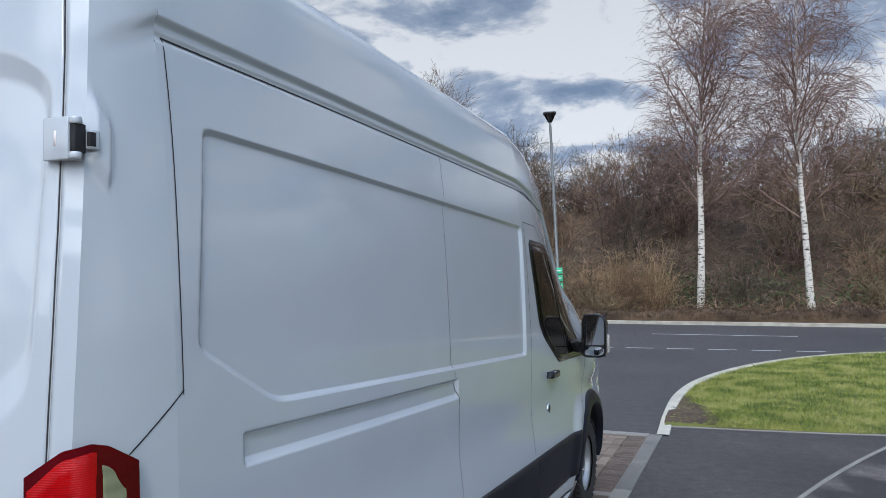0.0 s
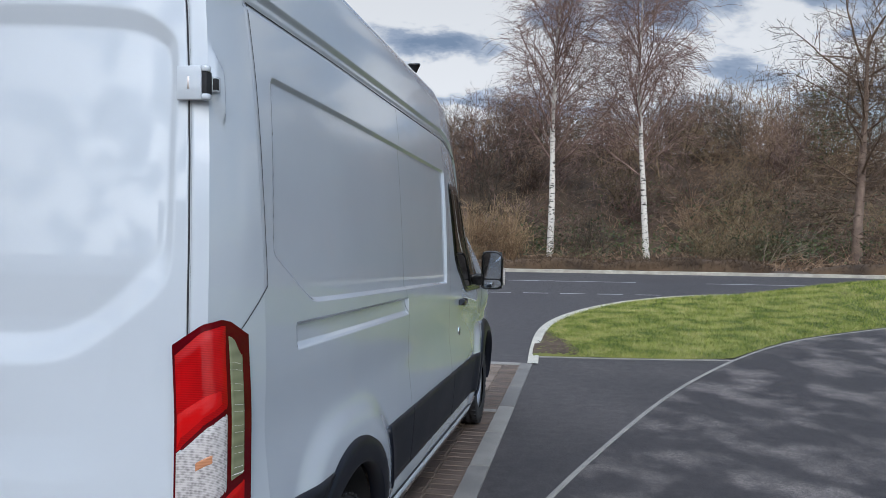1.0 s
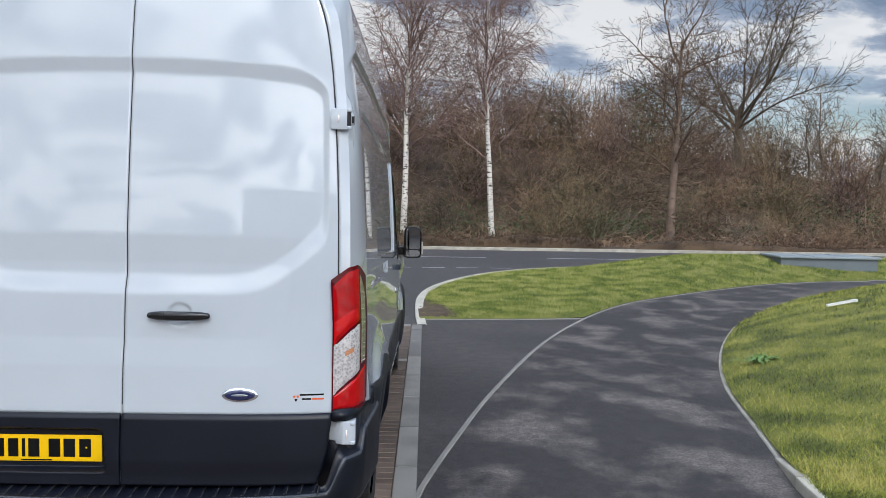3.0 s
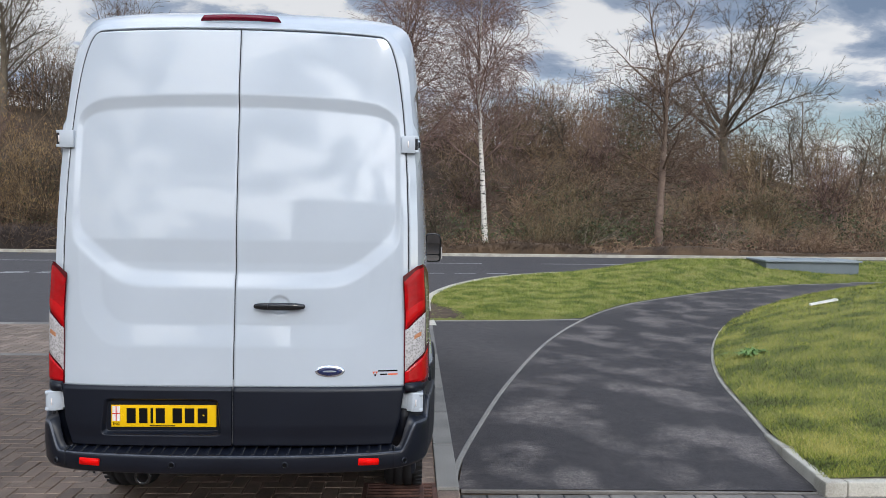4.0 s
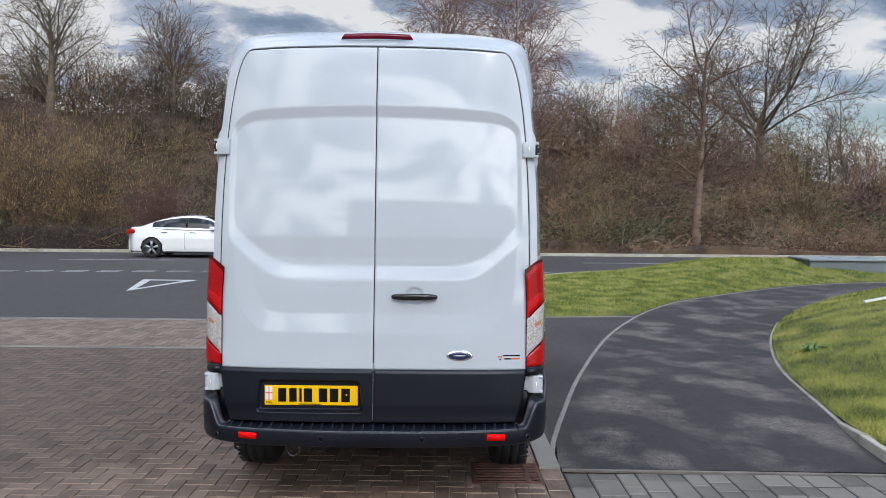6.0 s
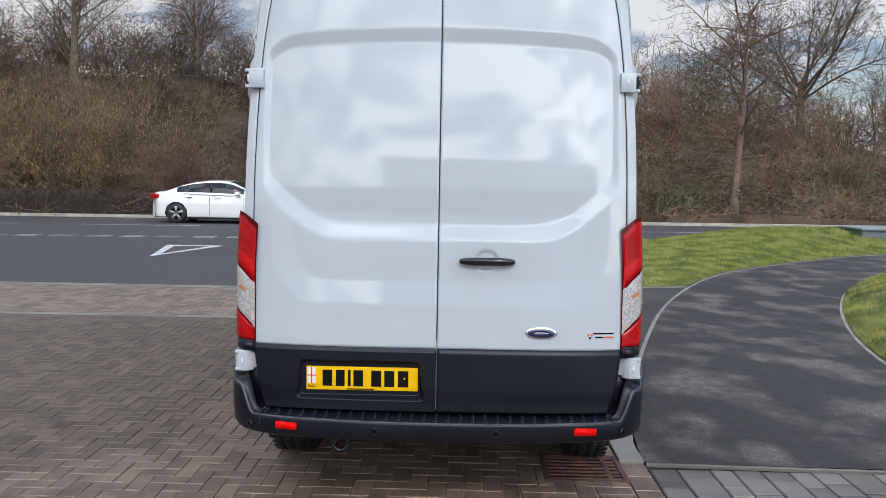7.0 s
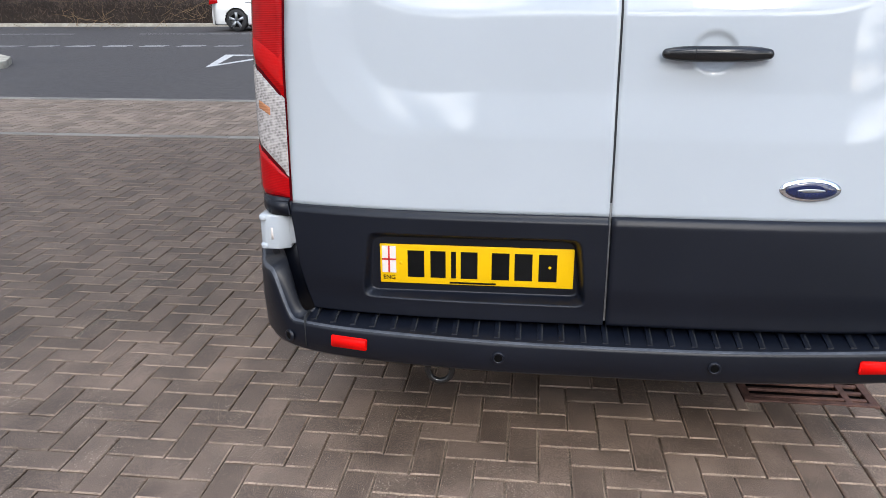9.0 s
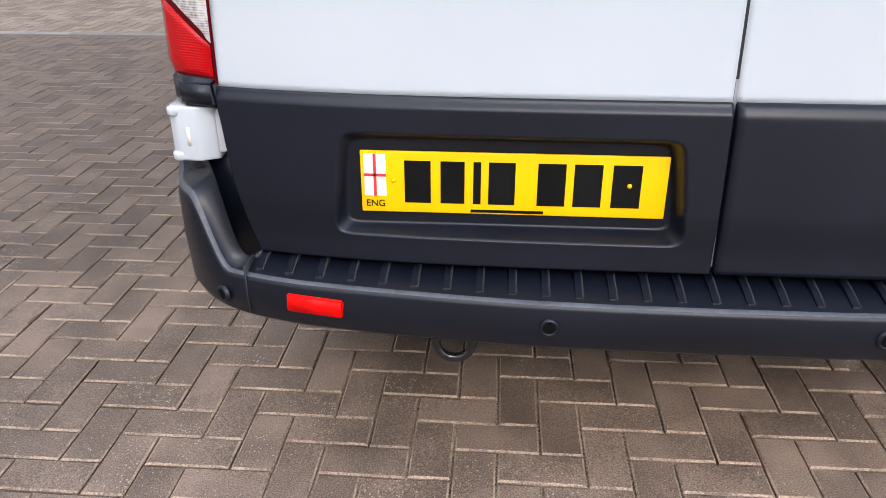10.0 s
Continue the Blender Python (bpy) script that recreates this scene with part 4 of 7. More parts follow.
def flank_patch(name, outline, material, parent, lift, label="", mirror=1, cell=0.03, shape=None):
    """A skin laid on the flank inside an outline given as rows of (height z, start y, end y), or as a polygon of (y, z)."""
    rows = np.array(outline, float)
    n = max(2, int((rows[-1, 0] - rows[0, 0]) / cell) + 1)
    z = np.linspace(rows[0, 0], rows[-1, 0], n)
    a, b = np.interp(z, rows[:, 0], rows[:, 1]), np.interp(z, rows[:, 0], rows[:, 2])
    m = max(4, int((b - a).max() / 0.05))
    k = np.linspace(0, 1, m)
    grid = []
    for zz, y0, y1 in zip(z, a, b):
        grid.append(side_point(y0 + (y1 - y0) * k, np.full(m, zz)))
    p = np.array(grid)
    p[..., 0] += lift
    # a turned-in rim gives the skin its thickness
    rim = [p[:, :1] - [[[lift + 0.004, 0, 0]]], p, p[:, -1:] - [[[lift + 0.004, 0, 0]]]]
    p = np.concatenate(rim, 1)
    p = np.concatenate([p[:1] - [[[lift + 0.004, 0, 0]]], p, p[-1:] - [[[lift + 0.004, 0, 0]]]], 0)
    p[..., 0] *= mirror
    return sheet(name, raked(p), material, parent, label)


# rear face ------------------------------------------------------------------
def door_edge(z):
    """Half width of the door pair at a height."""
    return np.interp(z, [0.5, 0.575, 0.62, 0.70, 0.80, 0.87, 1.45, 1.7, 1.92, 2.15, 2.30, 2.42, 2.50, 2.56, 2.61, 2.645, 2.67, 2.69],
                     [0.80, 0.805, 0.822, 0.842, 0.855, 0.866, 0.872, 0.868, 0.860, 0.846, 0.832, 0.816, 0.802, 0.787, 0.770, 0.750, 0.715, 0.65])


WINDOW = [(0.575, 1.360), (0.832, 1.585), (0.820, 2.275), (0.735, 2.345), (-0.735, 2.345), (-0.820, 2.275), (-0.832, 1.585), (-0.575, 1.360)]
WINDOW_BAND = [0.075, 0.026, 0.040, 0.066, 0.040, 0.026, 0.075, 0.078]
HOLLOW = [(0.64, 1.06), (0.78, 1.22), (0.80, 1.60), (-0.80, 1.60), (-0.78, 1.22), (-0.64, 1.06)]


def ramp(a, b, x, soft=0.16):
    """A straight slope between a and b with slightly eased ends."""
    t = np.clip((np.asarray(x, float) - a) / (b - a), -0.2, 1.2)
    t = np.clip((t + soft / 2) / (1 + soft), 0, 1)
    e = soft
    return np.where(t < e, t * t / (2 * e), np.where(t > 1 - e, 1 - e - (1 - t) ** 2 / (2 * e), t - e / 2)) / (1 - e)


def banded(points, widths, u, v, soft):
    """Like inside(), each edge's distance counted in its own width."""
    d = []
    for (a, b), (c, e), w in zip(points, points[1:] + points[:1], widths):
        ln = math.hypot(c - a, e - b)
        d.append(((e - b) * (u - a) - (c - a) * (v - b)) / ln / w)
    d = np.stack(d)
    top = d.max(0)
    return top + soft * np.log(np.exp((d - top) / soft).sum(0))


def rear_y(x, z):
    """Depth of the rear doors' outer skin."""
    ax = np.abs(x)
    y = 0.055 + 0.058 * (ax / 0.86) ** 4 + 0.065 * (z - 0.86) + 0.075 * (np.maximum(z - 1.5, 0) / 1.25) ** 2
    zb = z + 0.030 * (ax / 0.72) ** 2 * smooth_step(1.7, 2.2, z)
    w = banded(WINDOW, WINDOW_BAND, x, zb, 0.45)
    y = y + 0.019 * ramp(0.0, -1.0, w, 0.22)
    h = inside(HOLLOW, x, z, 0.02)
    y = y + 0.010 * ramp(0.0, -0.115, h, 0.08)
    # finger cup behind the handle
    cup = np.hypot((np.asarray(x) - 0.224) / 0.056, (z - 1.274) / 0.050)
    return y + 0.009 * smooth_step(1.05, 0.72, cup)


def rear_door(side, parent):
    """side -1 left, 1 right."""
    name, lab = "rear_door", "white rear door with pressed window panel"
    zs = np.concatenate([np.linspace(0.862, 1.0, 12), np.linspace(1.01, 1.70, 100), np.linspace(1.71, 2.20, 45), np.linspace(2.206, 2.37, 36), np.linspace(2.38, 2.66, 36)])
    us = np.concatenate([np.linspace(0, 0.16, 14), np.linspace(0.168, 0.36, 40), np.linspace(0.37, 0.80, 46), np.linspace(0.808, 1, 40)])
    z = zs[:, None] + 0 * us
    ed = door_edge(zs)[:, None]
    cz = np.where(zs > 2.5, 1, 0)[:, None]
    x = 0.003 + (ed - 0.003 - 0.003) * us
    z = z + cz * (0.020 * (1 - us ** 2)) * ((zs[:, None] - 2.5) / 0.16)
    x = side * x
    p = np.stack([x, rear_y(x, z), z], -1)
    # folded edges
    back = p + np.array([0, 0.03, 0])
    p = np.concatenate([back[:, :1], p, back[:, -1:]], 1)
    p = np.concatenate([p[:1] + [[[0, 0.03, 0]]], p, p[-1:] + [[[0, 0.03, 0]]]], 0)
    door = sheet(name, raked(p), WHITE, parent, lab, flip=side > 0)
    # black cladding below
    zs = np.linspace(0.572, 0.864, 110 if side < 0 else 40)
    us = np.linspace(0, 1, 230 if side < 0 else 60)
    x = side * (0.004 + (door_edge(zs)[:, None] - 0.006 - 0.004) * us)
    z = zs[:, None] + 0 * us
    y = rear_y(x, z) - 0.012 - 0.008 * smooth_step(0.60, 0.68, z) + 0.010 * smooth_step(0.845, 0.864, z)
    if side < 0:
        rec = inside([(-0.650, 0.622), (-0.055, 0.622), (-0.072, 0.802), (-0.635, 0.802)], x, z, 0.010)
        k = ramp(0.002, -0.013, rec, 0.08)
        y = y * (1 - k) + 0.068 * k
    p = np.stack([x, y, z], -1)
    back = p + np.array([0, 0.035, 0])
    p = np.concatenate([back[:, :1], p, back[:, -1:]], 1)
    p = np.concatenate([p[:1] + [[[0, 0.035, 0]]], p, p[-1:] + [[[0, 0.02, 0]]]], 0)
    sheet("cladding", raked(p), TRIM, door, "dark grey plastic lower cladding", flip=side > 0)
    return door


def door_polyline(n):
    z = np.r_[np.linspace(0.862, 2.5, 60), np.linspace(2.51, 2.665, 40)]
    x = door_edge(z)
    x2 = np.linspace(0.70, 0.0, 40)[1:]
    z2 = 2.668 + 0.020 * (1 - (x2 / 0.70) ** 2)
    line = np.stack([np.r_[x, x2], np.r_[z, z2]], -1)
    return resample(line, n)


def rear_frame(parent):
    """Corner pillars and the header over the doors, crease included."""
    n = 150
    g = door_polyline(n)
    i0 = np.argmin(np.abs(SZ - 0.862))
    outer = resample(body_surface([0.42], 1)[0][i0:, [0, 2]], n)
    d = np.gradient(g, axis=0)
    nrm = np.stack([d[:, 1], -d[:, 0]], -1)
    nrm /= np.linalg.norm(nrm, axis=1, keepdims=True)
    wide = np.interp(g[:, 1], [0.86, 2.3, 2.55, 2.66], [0.050, 0.046, 0.055, 0.045])
    c1 = g + nrm * 0.003
    c2 = g + nrm * wide[:, None]
    y1 = rear_y(c1[:, 0], c1[:, 1])
    y2 = y1 + 0.018 + 0.02 * smooth_step(2.5, 2.7, g[:, 1])
    panels = []
    for m in (1, -1):
        gut = np.stack([np.c_[c1[:, 0] * m, y1 + 0.03, c1[:, 1]], np.c_[c1[:, 0] * m, y1 + 0.002, c1[:, 1]]], 1)
        k = np.linspace(0, 1, 5)[None, :, None]
        a, b = np.c_[c1[:, 0] * m, y1, c1[:, 1]][:, None], np.c_[c2[:, 0] * m, y2, c2[:, 1]][:, None]
        rear = np.concatenate([gut[:, :1], a * (1 - k) + b * k], 1)
        sheet("rear_pillar", raked(rear), WHITE, parent, flip=m < 0)
        a = np.c_[c2[:, 0] * m, y2, c2[:, 1]][:, None]
        b = np.c_[outer[:, 0] * m, np.full(n, 0.42), outer[:, 1]][:, None]
        k = np.linspace(0, 1, 40)[None, :, None]
        sidep = a * (1 - k) + b * k
        bulge = np.sin(np.pi * k) ** 1.0 * np.r_[0.007]
        sidep[..., 0] += m * (bulge[..., 0] * smooth_step(2.72, 2.5, sidep[..., 2]))
        sidep[..., 2] += bulge[..., 0] * smooth_step(2.5, 2.68, sidep[..., 2]) * 0.8
        zz = sidep[..., 2]
        pocket = smooth_step(0.085, 0.050, np.abs(zz - 2.10 + 0.25 * (k[..., 0] - 0.2))) * smooth_step(0.30, 0.22, k[..., 0] + 0 * zz) * smooth_step(0.0, 0.08, k[..., 0] + 0 * zz)
        sidep[..., 0] += m * 0.014 * pocket
        panels.append(sidep)
        sheet("corner_panel", raked(sidep), WHITE, parent, flip=m < 0)
    # shut line from the flank down to the lamp
    for m in (1, -1):
        grid = panels[0 if m > 0 else 1]
        q = []
        for w in np.linspace(0, 1, 12):
            yy, zz = 0.442 - 0.150 * w, 1.572 - 0.122 * w
            row = grid[np.argmin(np.abs(grid[:, -1, 2] - zz))]
            q.append((np.interp(yy, row[:, 1], np.abs(row[:, 0])) + 0.0022, yy, zz))
        q = np.array(q) * [m, 1, 1]
        sheet("shut_line", raked(np.stack([q - [0, 0.0014, -0.0014], q + [0, 0.0014, -0.0014]], 1)), SEAM, parent)
    # dark rebate behind the door gaps
    bm = prism([(-0.83, 0.60), (0.83, 0.60), (0.85, 1.5), (0.82, 2.3), (0.74, 2.60), (-0.74, 2.60), (-0.82, 2.3), (-0.85, 1.5)], "y", 0.30, 0.34)
    part("rear_bulkhead", bm, SEAM, parent)
    # seal in the gaps
    for half, deep, mat_, top in ((0.008, 0.0040, SEAM, 2.685), (0.0022, 0.0012, STEEL, 0.90)):
        z = np.linspace(0.58, top, 120)
        p = np.stack([np.stack([np.full(120, sx), rear_y(np.full(120, 0.0), z) + deep, z], -1) for sx in (-half, half)], 1)
        sheet("door_seal", raked(p), mat_, parent, flip=True)
    g2 = door_polyline(160)
    for m in (1, -1):
        p = np.stack([np.c_[(g2[:, 0] + e) * m, rear_y(g2[:, 0], g2[:, 1]) + 0.0018, g2[:, 1]] for e in (-0.008, 0.006)], 1)
        sheet("door_seal", raked(p), SEAM, parent)


def tail_lamp(side, parent):
    """Tall wrap-round lamp: dark red housing with red, clear and olive lenses."""
    u_k = np.array([0.0, 0.38, 0.50, 0.62, 1.0])
    xk = np.array([0.853, 0.918, 0.942, 0.958, 0.984])
    yk = np.array([0.112, 0.138, 0.155, 0.182, 0.285])
    top_u, top_z = [0, 0.42, 0.62, 0.75, 1.0], [1.425, 1.478, 1.488, 1.480, 1.440]

    def at(u, v, lift):
        u = np.asarray(u, float)
        zt = np.interp(u, top_u, top_z)
        zb = 0.868 + 0.03 * smooth_step(0.85, 1.0, u)
        z = zb + (zt - zb) * v
        x, y = np.interp(u, u_k, xk), np.interp(u, u_k, yk)
        y = y + 0.035 * (z - 0.87) * (1 - u * 0.4)
        nx, ny = 0.25 + 0.75 * u, -(1 - 0.85 * u)
        ln = np.hypot(nx, ny)
        x = x + nx / ln * lift - 0.012 * smooth_step(1.2, 1.5, z)
        y = y + ny / ln * lift
        return np.stack([x * side, y, z], -1)

    def skin(name, u0, u1, low, high, lift, material, par, label="", n=22, m=30):
        u = np.linspace(u0, u1, n)[:, None]
        k = np.linspace(0, 1, m)[None, :]
        lo, hi = np.interp(u, *low), np.interp(u, *high)
        v = lo + (hi - lo) * k
        edge = np.minimum.reduce([smooth_step(0, 0.12, k + 0 * u), smooth_step(1, 0.88, k + 0 * u), smooth_step(0, 0.12, (u - u0) / (u1 - u0) + 0 * k), smooth_step(1, 0.88, (u - u0) / (u1 - u0) + 0 * k)])
        p = at(u + 0 * k, v, lift * (0.55 + 0.45 * edge))
        return sheet(name, raked(p), material, par, label, flip=side < 0)

    lamp = skin("tail_lamp", 0.0, 1.0, ([0, 1], [0, 0]), ([0, 1], [1, 1]), 0.005, LENS_DARK, parent, "tall red and clear tail lamp", 40, 60)
    skin("red_lens", 0.035, 0.66, ([0.05, 0.68], [0.505, 0.625]), ([0.05, 0.35, 0.68], [0.945, 0.968, 0.975]), 0.0085, LENS_RED, lamp, "bright red lens")
    skin("clear_lens", 0.03, 0.66, ([0.03, 0.66], [0.122, 0.266]), ([0.03, 0.66], [0.498, 0.614]), 0.0080, LENS_CLEAR, lamp, "clear ribbed reversing lens")
    skin("amber_bulb", 0.26, 0.50, ([0.26, 0.50], [0.385, 0.405]), ([0.26, 0.50], [0.430, 0.450]), 0.0092, LENS_AMBER, lamp, "pale orange indicator reflector", 8, 8)
    skin("lower_lens", 0.04, 0.90, ([0.04, 0.90], [0.02, 0.03]), ([0.04, 0.90], [0.115, 0.31]), 0.0085, LENS_DEEP, lamp, "deep red lower lens")
    skin("lens_reflector", 0.045, 0.63, ([0.045, 0.63], [0.525, 0.640]), ([0.045, 0.63], [0.704, 0.722]), 0.0094, LENS_BRIGHT, lamp, "bright red reflector band", 14, 6)
    skin("side_lens", 0.70, 0.89, ([0.70, 0.89], [0.29, 0.325]), ([0.71, 0.78, 0.875], [0.935, 0.928, 0.895]), 0.0080, LENS_SIDE, lamp, "olive clear side lens")
    for k in range(12):
        v = 0.82 - 0.092 * (k // 2) - 0.030 * (k % 2)
        skin("lens_rib", 0.705, 0.885, ([0.7, 0.88], [v, v + 0.014]), ([0.7, 0.88], [v + 0.0028, v + 0.0168]), 0.0095, PALE, lamp, n=5, m=3)
    return lamp


def hinge(side, z, parent, y, x=0.90, wide=0.082, tall=0.088):
    """White door hinge: flat leaf, two knuckles with a black pin between them and a catch on the pillar."""
    z -= RAKE * (y - 0.3)

    def span(a, b):
        return min(side * a, side * b), max(side * a, side * b)
    x0, x1 = span(x - wide * 0.64, x + wide * 0.20)
    leaf = part("hinge", box_bm(x0, x1, y - 0.018, y + 0.02, z - tall / 2, z + tall / 2), WHITE, parent, "white painted door hinge", bevel=0.0025)
    for s in (1, -1):
        lathe("knuckle", [(-0.007, 0.0), (-0.007, 0.011), (-0.005, 0.0125), (0.005, 0.0125), (0.007, 0.011), (0.007, 0.0)], (side * (x + wide * 0.30), y - 0.006, z + s * 0.036), WHITE, leaf, "", 16, "z")
    x0, x1 = span(x + wide * 0.19, x + wide * 0.37)
    part("hinge_pin", box_bm(x0, x1, y - 0.013, y + 0.015, z - 0.030, z + 0.030), SEAM, leaf, "", bevel=0.002)
    x0, x1 = span(x + wide * 0.32, x + wide * 0.52)
    part("catch", box_bm(x0, x1, y + 0.016, y + 0.040, z - 0.020, z + 0.020), WHITE, leaf, "", bevel=0.003)
    x0, x1 = span(x + wide * 0.40, x + wide * 0.525)
    part("catch_slot", box_bm(x0, x1, y + 0.0145, y + 0.030, z - 0.015, z + 0.015), SEAM, leaf, "", bevel=0.001)
    part("hinge_mark", box_bm(side * x - 0.022, side * x - 0.016, y - 0.0187, y - 0.014, z - 0.016, z + 0.016), PALE, leaf)
    return leaf


def lower_hinge(side, parent):
    """Folded white hinge between lamp and bumper with two round knuckle ends."""
    zc = 0.786

    def solid(name, outline, z0, z1, par, lab="", bevel=0.005):
        return part(name, prism([(side * a, b) for a, b in outline], "z", z0, z1), WHITE, par, lab, bevel=bevel)
    leaf = solid("hinge", [(0.955, 0.118), (0.938, 0.106), (0.902, 0.104), (0.870, 0.122), (0.870, 0.16), (0.955, 0.17)], zc - 0.050, zc + 0.050, parent, "white painted lower door hinge")
    solid("hinge_arm", [(0.875, 0.120), (0.838, 0.141), (0.820, 0.150), (0.820, 0.17), (0.875, 0.158)], zc - 0.038, zc + 0.042, leaf, "", 0.003)
    for s in (1, -1):
        lathe("knuckle", [(-0.008, 0.0), (-0.008, 0.012), (-0.005, 0.0145), (0.005, 0.0145), (0.008, 0.012), (0.008, 0.0)], (side * 0.9415, 0.1165, zc + s * 0.041), WHITE, leaf, "", 16, "z")
    part("hinge_mark", box_bm(side * 0.918 - 0.003, side * 0.918 + 0.003, 0.1032, 0.112, zc - 0.020, zc + 0.014), PALE, leaf)
    return leaf


def bumper(parent):
    """Moulded rear step bumper: ribbed tread, face and swept-up corners."""
    def face_line(n):
        """Plan line of the outer face from the centre round the corner to the wheel arch."""
        pts = [(0.0, -0.048), (0.3, -0.044), (0.6, -0.022), (0.76, -0.002), (0.87, 0.035), (0.94, 0.095), (0.980, 0.18), (0.998, 0.30), (1.014, 0.45), (1.026, 0.60)]
        return resample(curve_through(pts, 8), n)
    n = 130
    line = face_line(n)
    d = np.gradient(line, axis=0)
    d /= np.linalg.norm(d, axis=1, keepdims=True)
    nin = np.stack([-d[:, 1], d[:, 0]], -1)
    s = np.r_[0, np.cumsum(np.linalg.norm(np.diff(line, axis=0), axis=1))]
    x = line[:, 0]
    top = np.where(x < 0.80, 0.555 + 0.012 * (x / 0.8) ** 2, 0)
    sweep = smooth_step(0.845, 0.925, x)
    ztop = 0.560 + 0.010 * (x / 0.8) ** 2 * (x < 0.8) + 0.010 * (x >= 0.8) + sweep * 0.165 + 0.12 * smooth_step(0.17, 0.24, line[:, 1]) * (x > 0.95)
    ztop = np.where(line[:, 1] > 0.30, np.interp(line[:, 1], [0.30, 0.42, 0.60], [0.862, 0.872, 0.888]), ztop)
    zbot = 0.446 + 0.012 * (x / 0.8) ** 4
    rows = []
    for m in (1, -1):
        prof = []
        for k, (inset, f) in enumerate([(0.06, 0.0), (0.012, 0.0), (0.002, 0.08), (-0.003, 0.4), (-0.003, 0.70), (0.0, 0.775), (0.009, 0.81), (0.05, 0.89), (0.10, 1.0)]):
            q = line + nin * inset
            z = zbot + (ztop - zbot) * f
            if k == 8:
                q = line + nin * np.where(x < 0.82, 0.125, 0.045)[:, None]
                z = z - 0.004
            prof.append(np.c_[q[:, 0] * m, q[:, 1], z])
        rows.append(np.stack(prof, 1))
    both = np.concatenate([rows[1][::-1], rows[0][1:]], 0)
    body = sheet("rear_bumper", raked(both), TRIM, parent, "dark grey moulded rear step bumper")
    body.data.materials.append(TRIM_WORN_GLINT)
    body.data.polygons.foreach_set("material_index", (np.arange(len(body.data.polygons)) % 8 == 5).astype(np.int32))
    # tread ribs
    for k in range(-14, 15):
        xc = k * 0.0565
        yf = np.interp(abs(xc), line[:, 0], line[:, 1])
        up = 0.010 * (xc / 0.8) ** 2 + 0.0126
        bm = prism([(yf + 0.016, 0.530 + up), (yf + 0.020, 0.5425 + up), (yf + 0.055, 0.5515 + up), (yf + 0.118, 0.5625 + up), (yf + 0.118, 0.545 + up)], "x", xc - 0.006, xc + 0.005)
        bmesh.ops.translate(bm, verts=bm.verts, vec=(0, 0, 0.0018))
        part("tread_rib", bm, TRIM, body, smooth=False)
        bm = prism([(yf + 0.018, 0.530 + up), (yf + 0.022, 0.5432 + up), (yf + 0.055, 0.5520 + up), (yf + 0.118, 0.5630 + up), (yf + 0.118, 0.545 + up)], "x", xc + 0.005, xc + 0.0085)
        part("tread_groove", bm, SEAM, body, smooth=False)
    # joint lines between centre and corner mouldings
    for m in (1, -1):
        for xc in (0.81,):
            yf = np.interp(xc, line[:80, 0], line[:80, 1])
            part("joint", box_bm(min(m * xc, m * (xc + 0.003)), max(m * xc, m * (xc + 0.003)), yf - 0.0045, yf + 0.05, 0.484, 0.576), SEAM, body)
        yf = np.interp(0.728, line[:, 0], line[:, 1])
        bm = prism([(-0.052, -0.017), (0.052, -0.019), (0.054, 0.015), (-0.050, 0.019)], "y", -0.004, 0.006)
        bmesh.ops.bevel(bm, geom=list(bm.edges), offset=0.003, segments=2, affect="EDGES")
        bm.transform(pose(m * 0.684, np.interp(0.684, line[:, 0], line[:, 1]) - 0.004, 0.518, 0, 0, m * 9))
        part("reflector", bm, REFLECT, body, "red bumper reflector")
        for xs in (0.275, 0.86):
            ys = np.interp(xs, line[:90, 0], line[:90, 1])
            a = 0 if xs < 0.5 else m * 40
            ring = lathe("parking_sensor", [(-0.004, 0.0100), (-0.0085, 0.0108), (-0.0098, 0.0135), (-0.0085, 0.0165), (-0.002, 0.0178)], (0, 0, 0), TRIM, body, "round parking sensor", 24, "y")
            ring.matrix_local = pose(m * xs, ys, 0.510, 0, 0, a)
            bm = bmesh.new()
            bmesh.ops.create_cone(bm, cap_ends=True, segments=16, radius1=0.0104, radius2=0.0104, depth=0.003, matrix=pose(0, -0.0068, 0, 90, 0, 0))
            part("sensor_eye", bm, EYEBLACK, ring, smooth=False)
        # cap below the lamp
        p = [(0.855, 0.085), (0.92, 0.105), (0.955, 0.16), (0.985, 0.30), (0.94, 0.30), (0.86, 0.20)]
        bm = prism([(a * m, b) for a, b in p], "z", 0.838, 0.884)
        bmesh.ops.bevel(bm, geom=list(bm.edges), offset=0.006, segments=2, affect="EDGES")
        part("lamp_cap", bm, TRIM, body)
        p = [(0.78, 0.13), (0.93, 0.15), (0.962, 0.20), (0.975, 0.30), (0.94, 0.32), (0.78, 0.24)]
        part("hinge_well", prism([(a * m, b) for a, b in p], "z", 0.50, 0.845), TRIM, body)
    return body


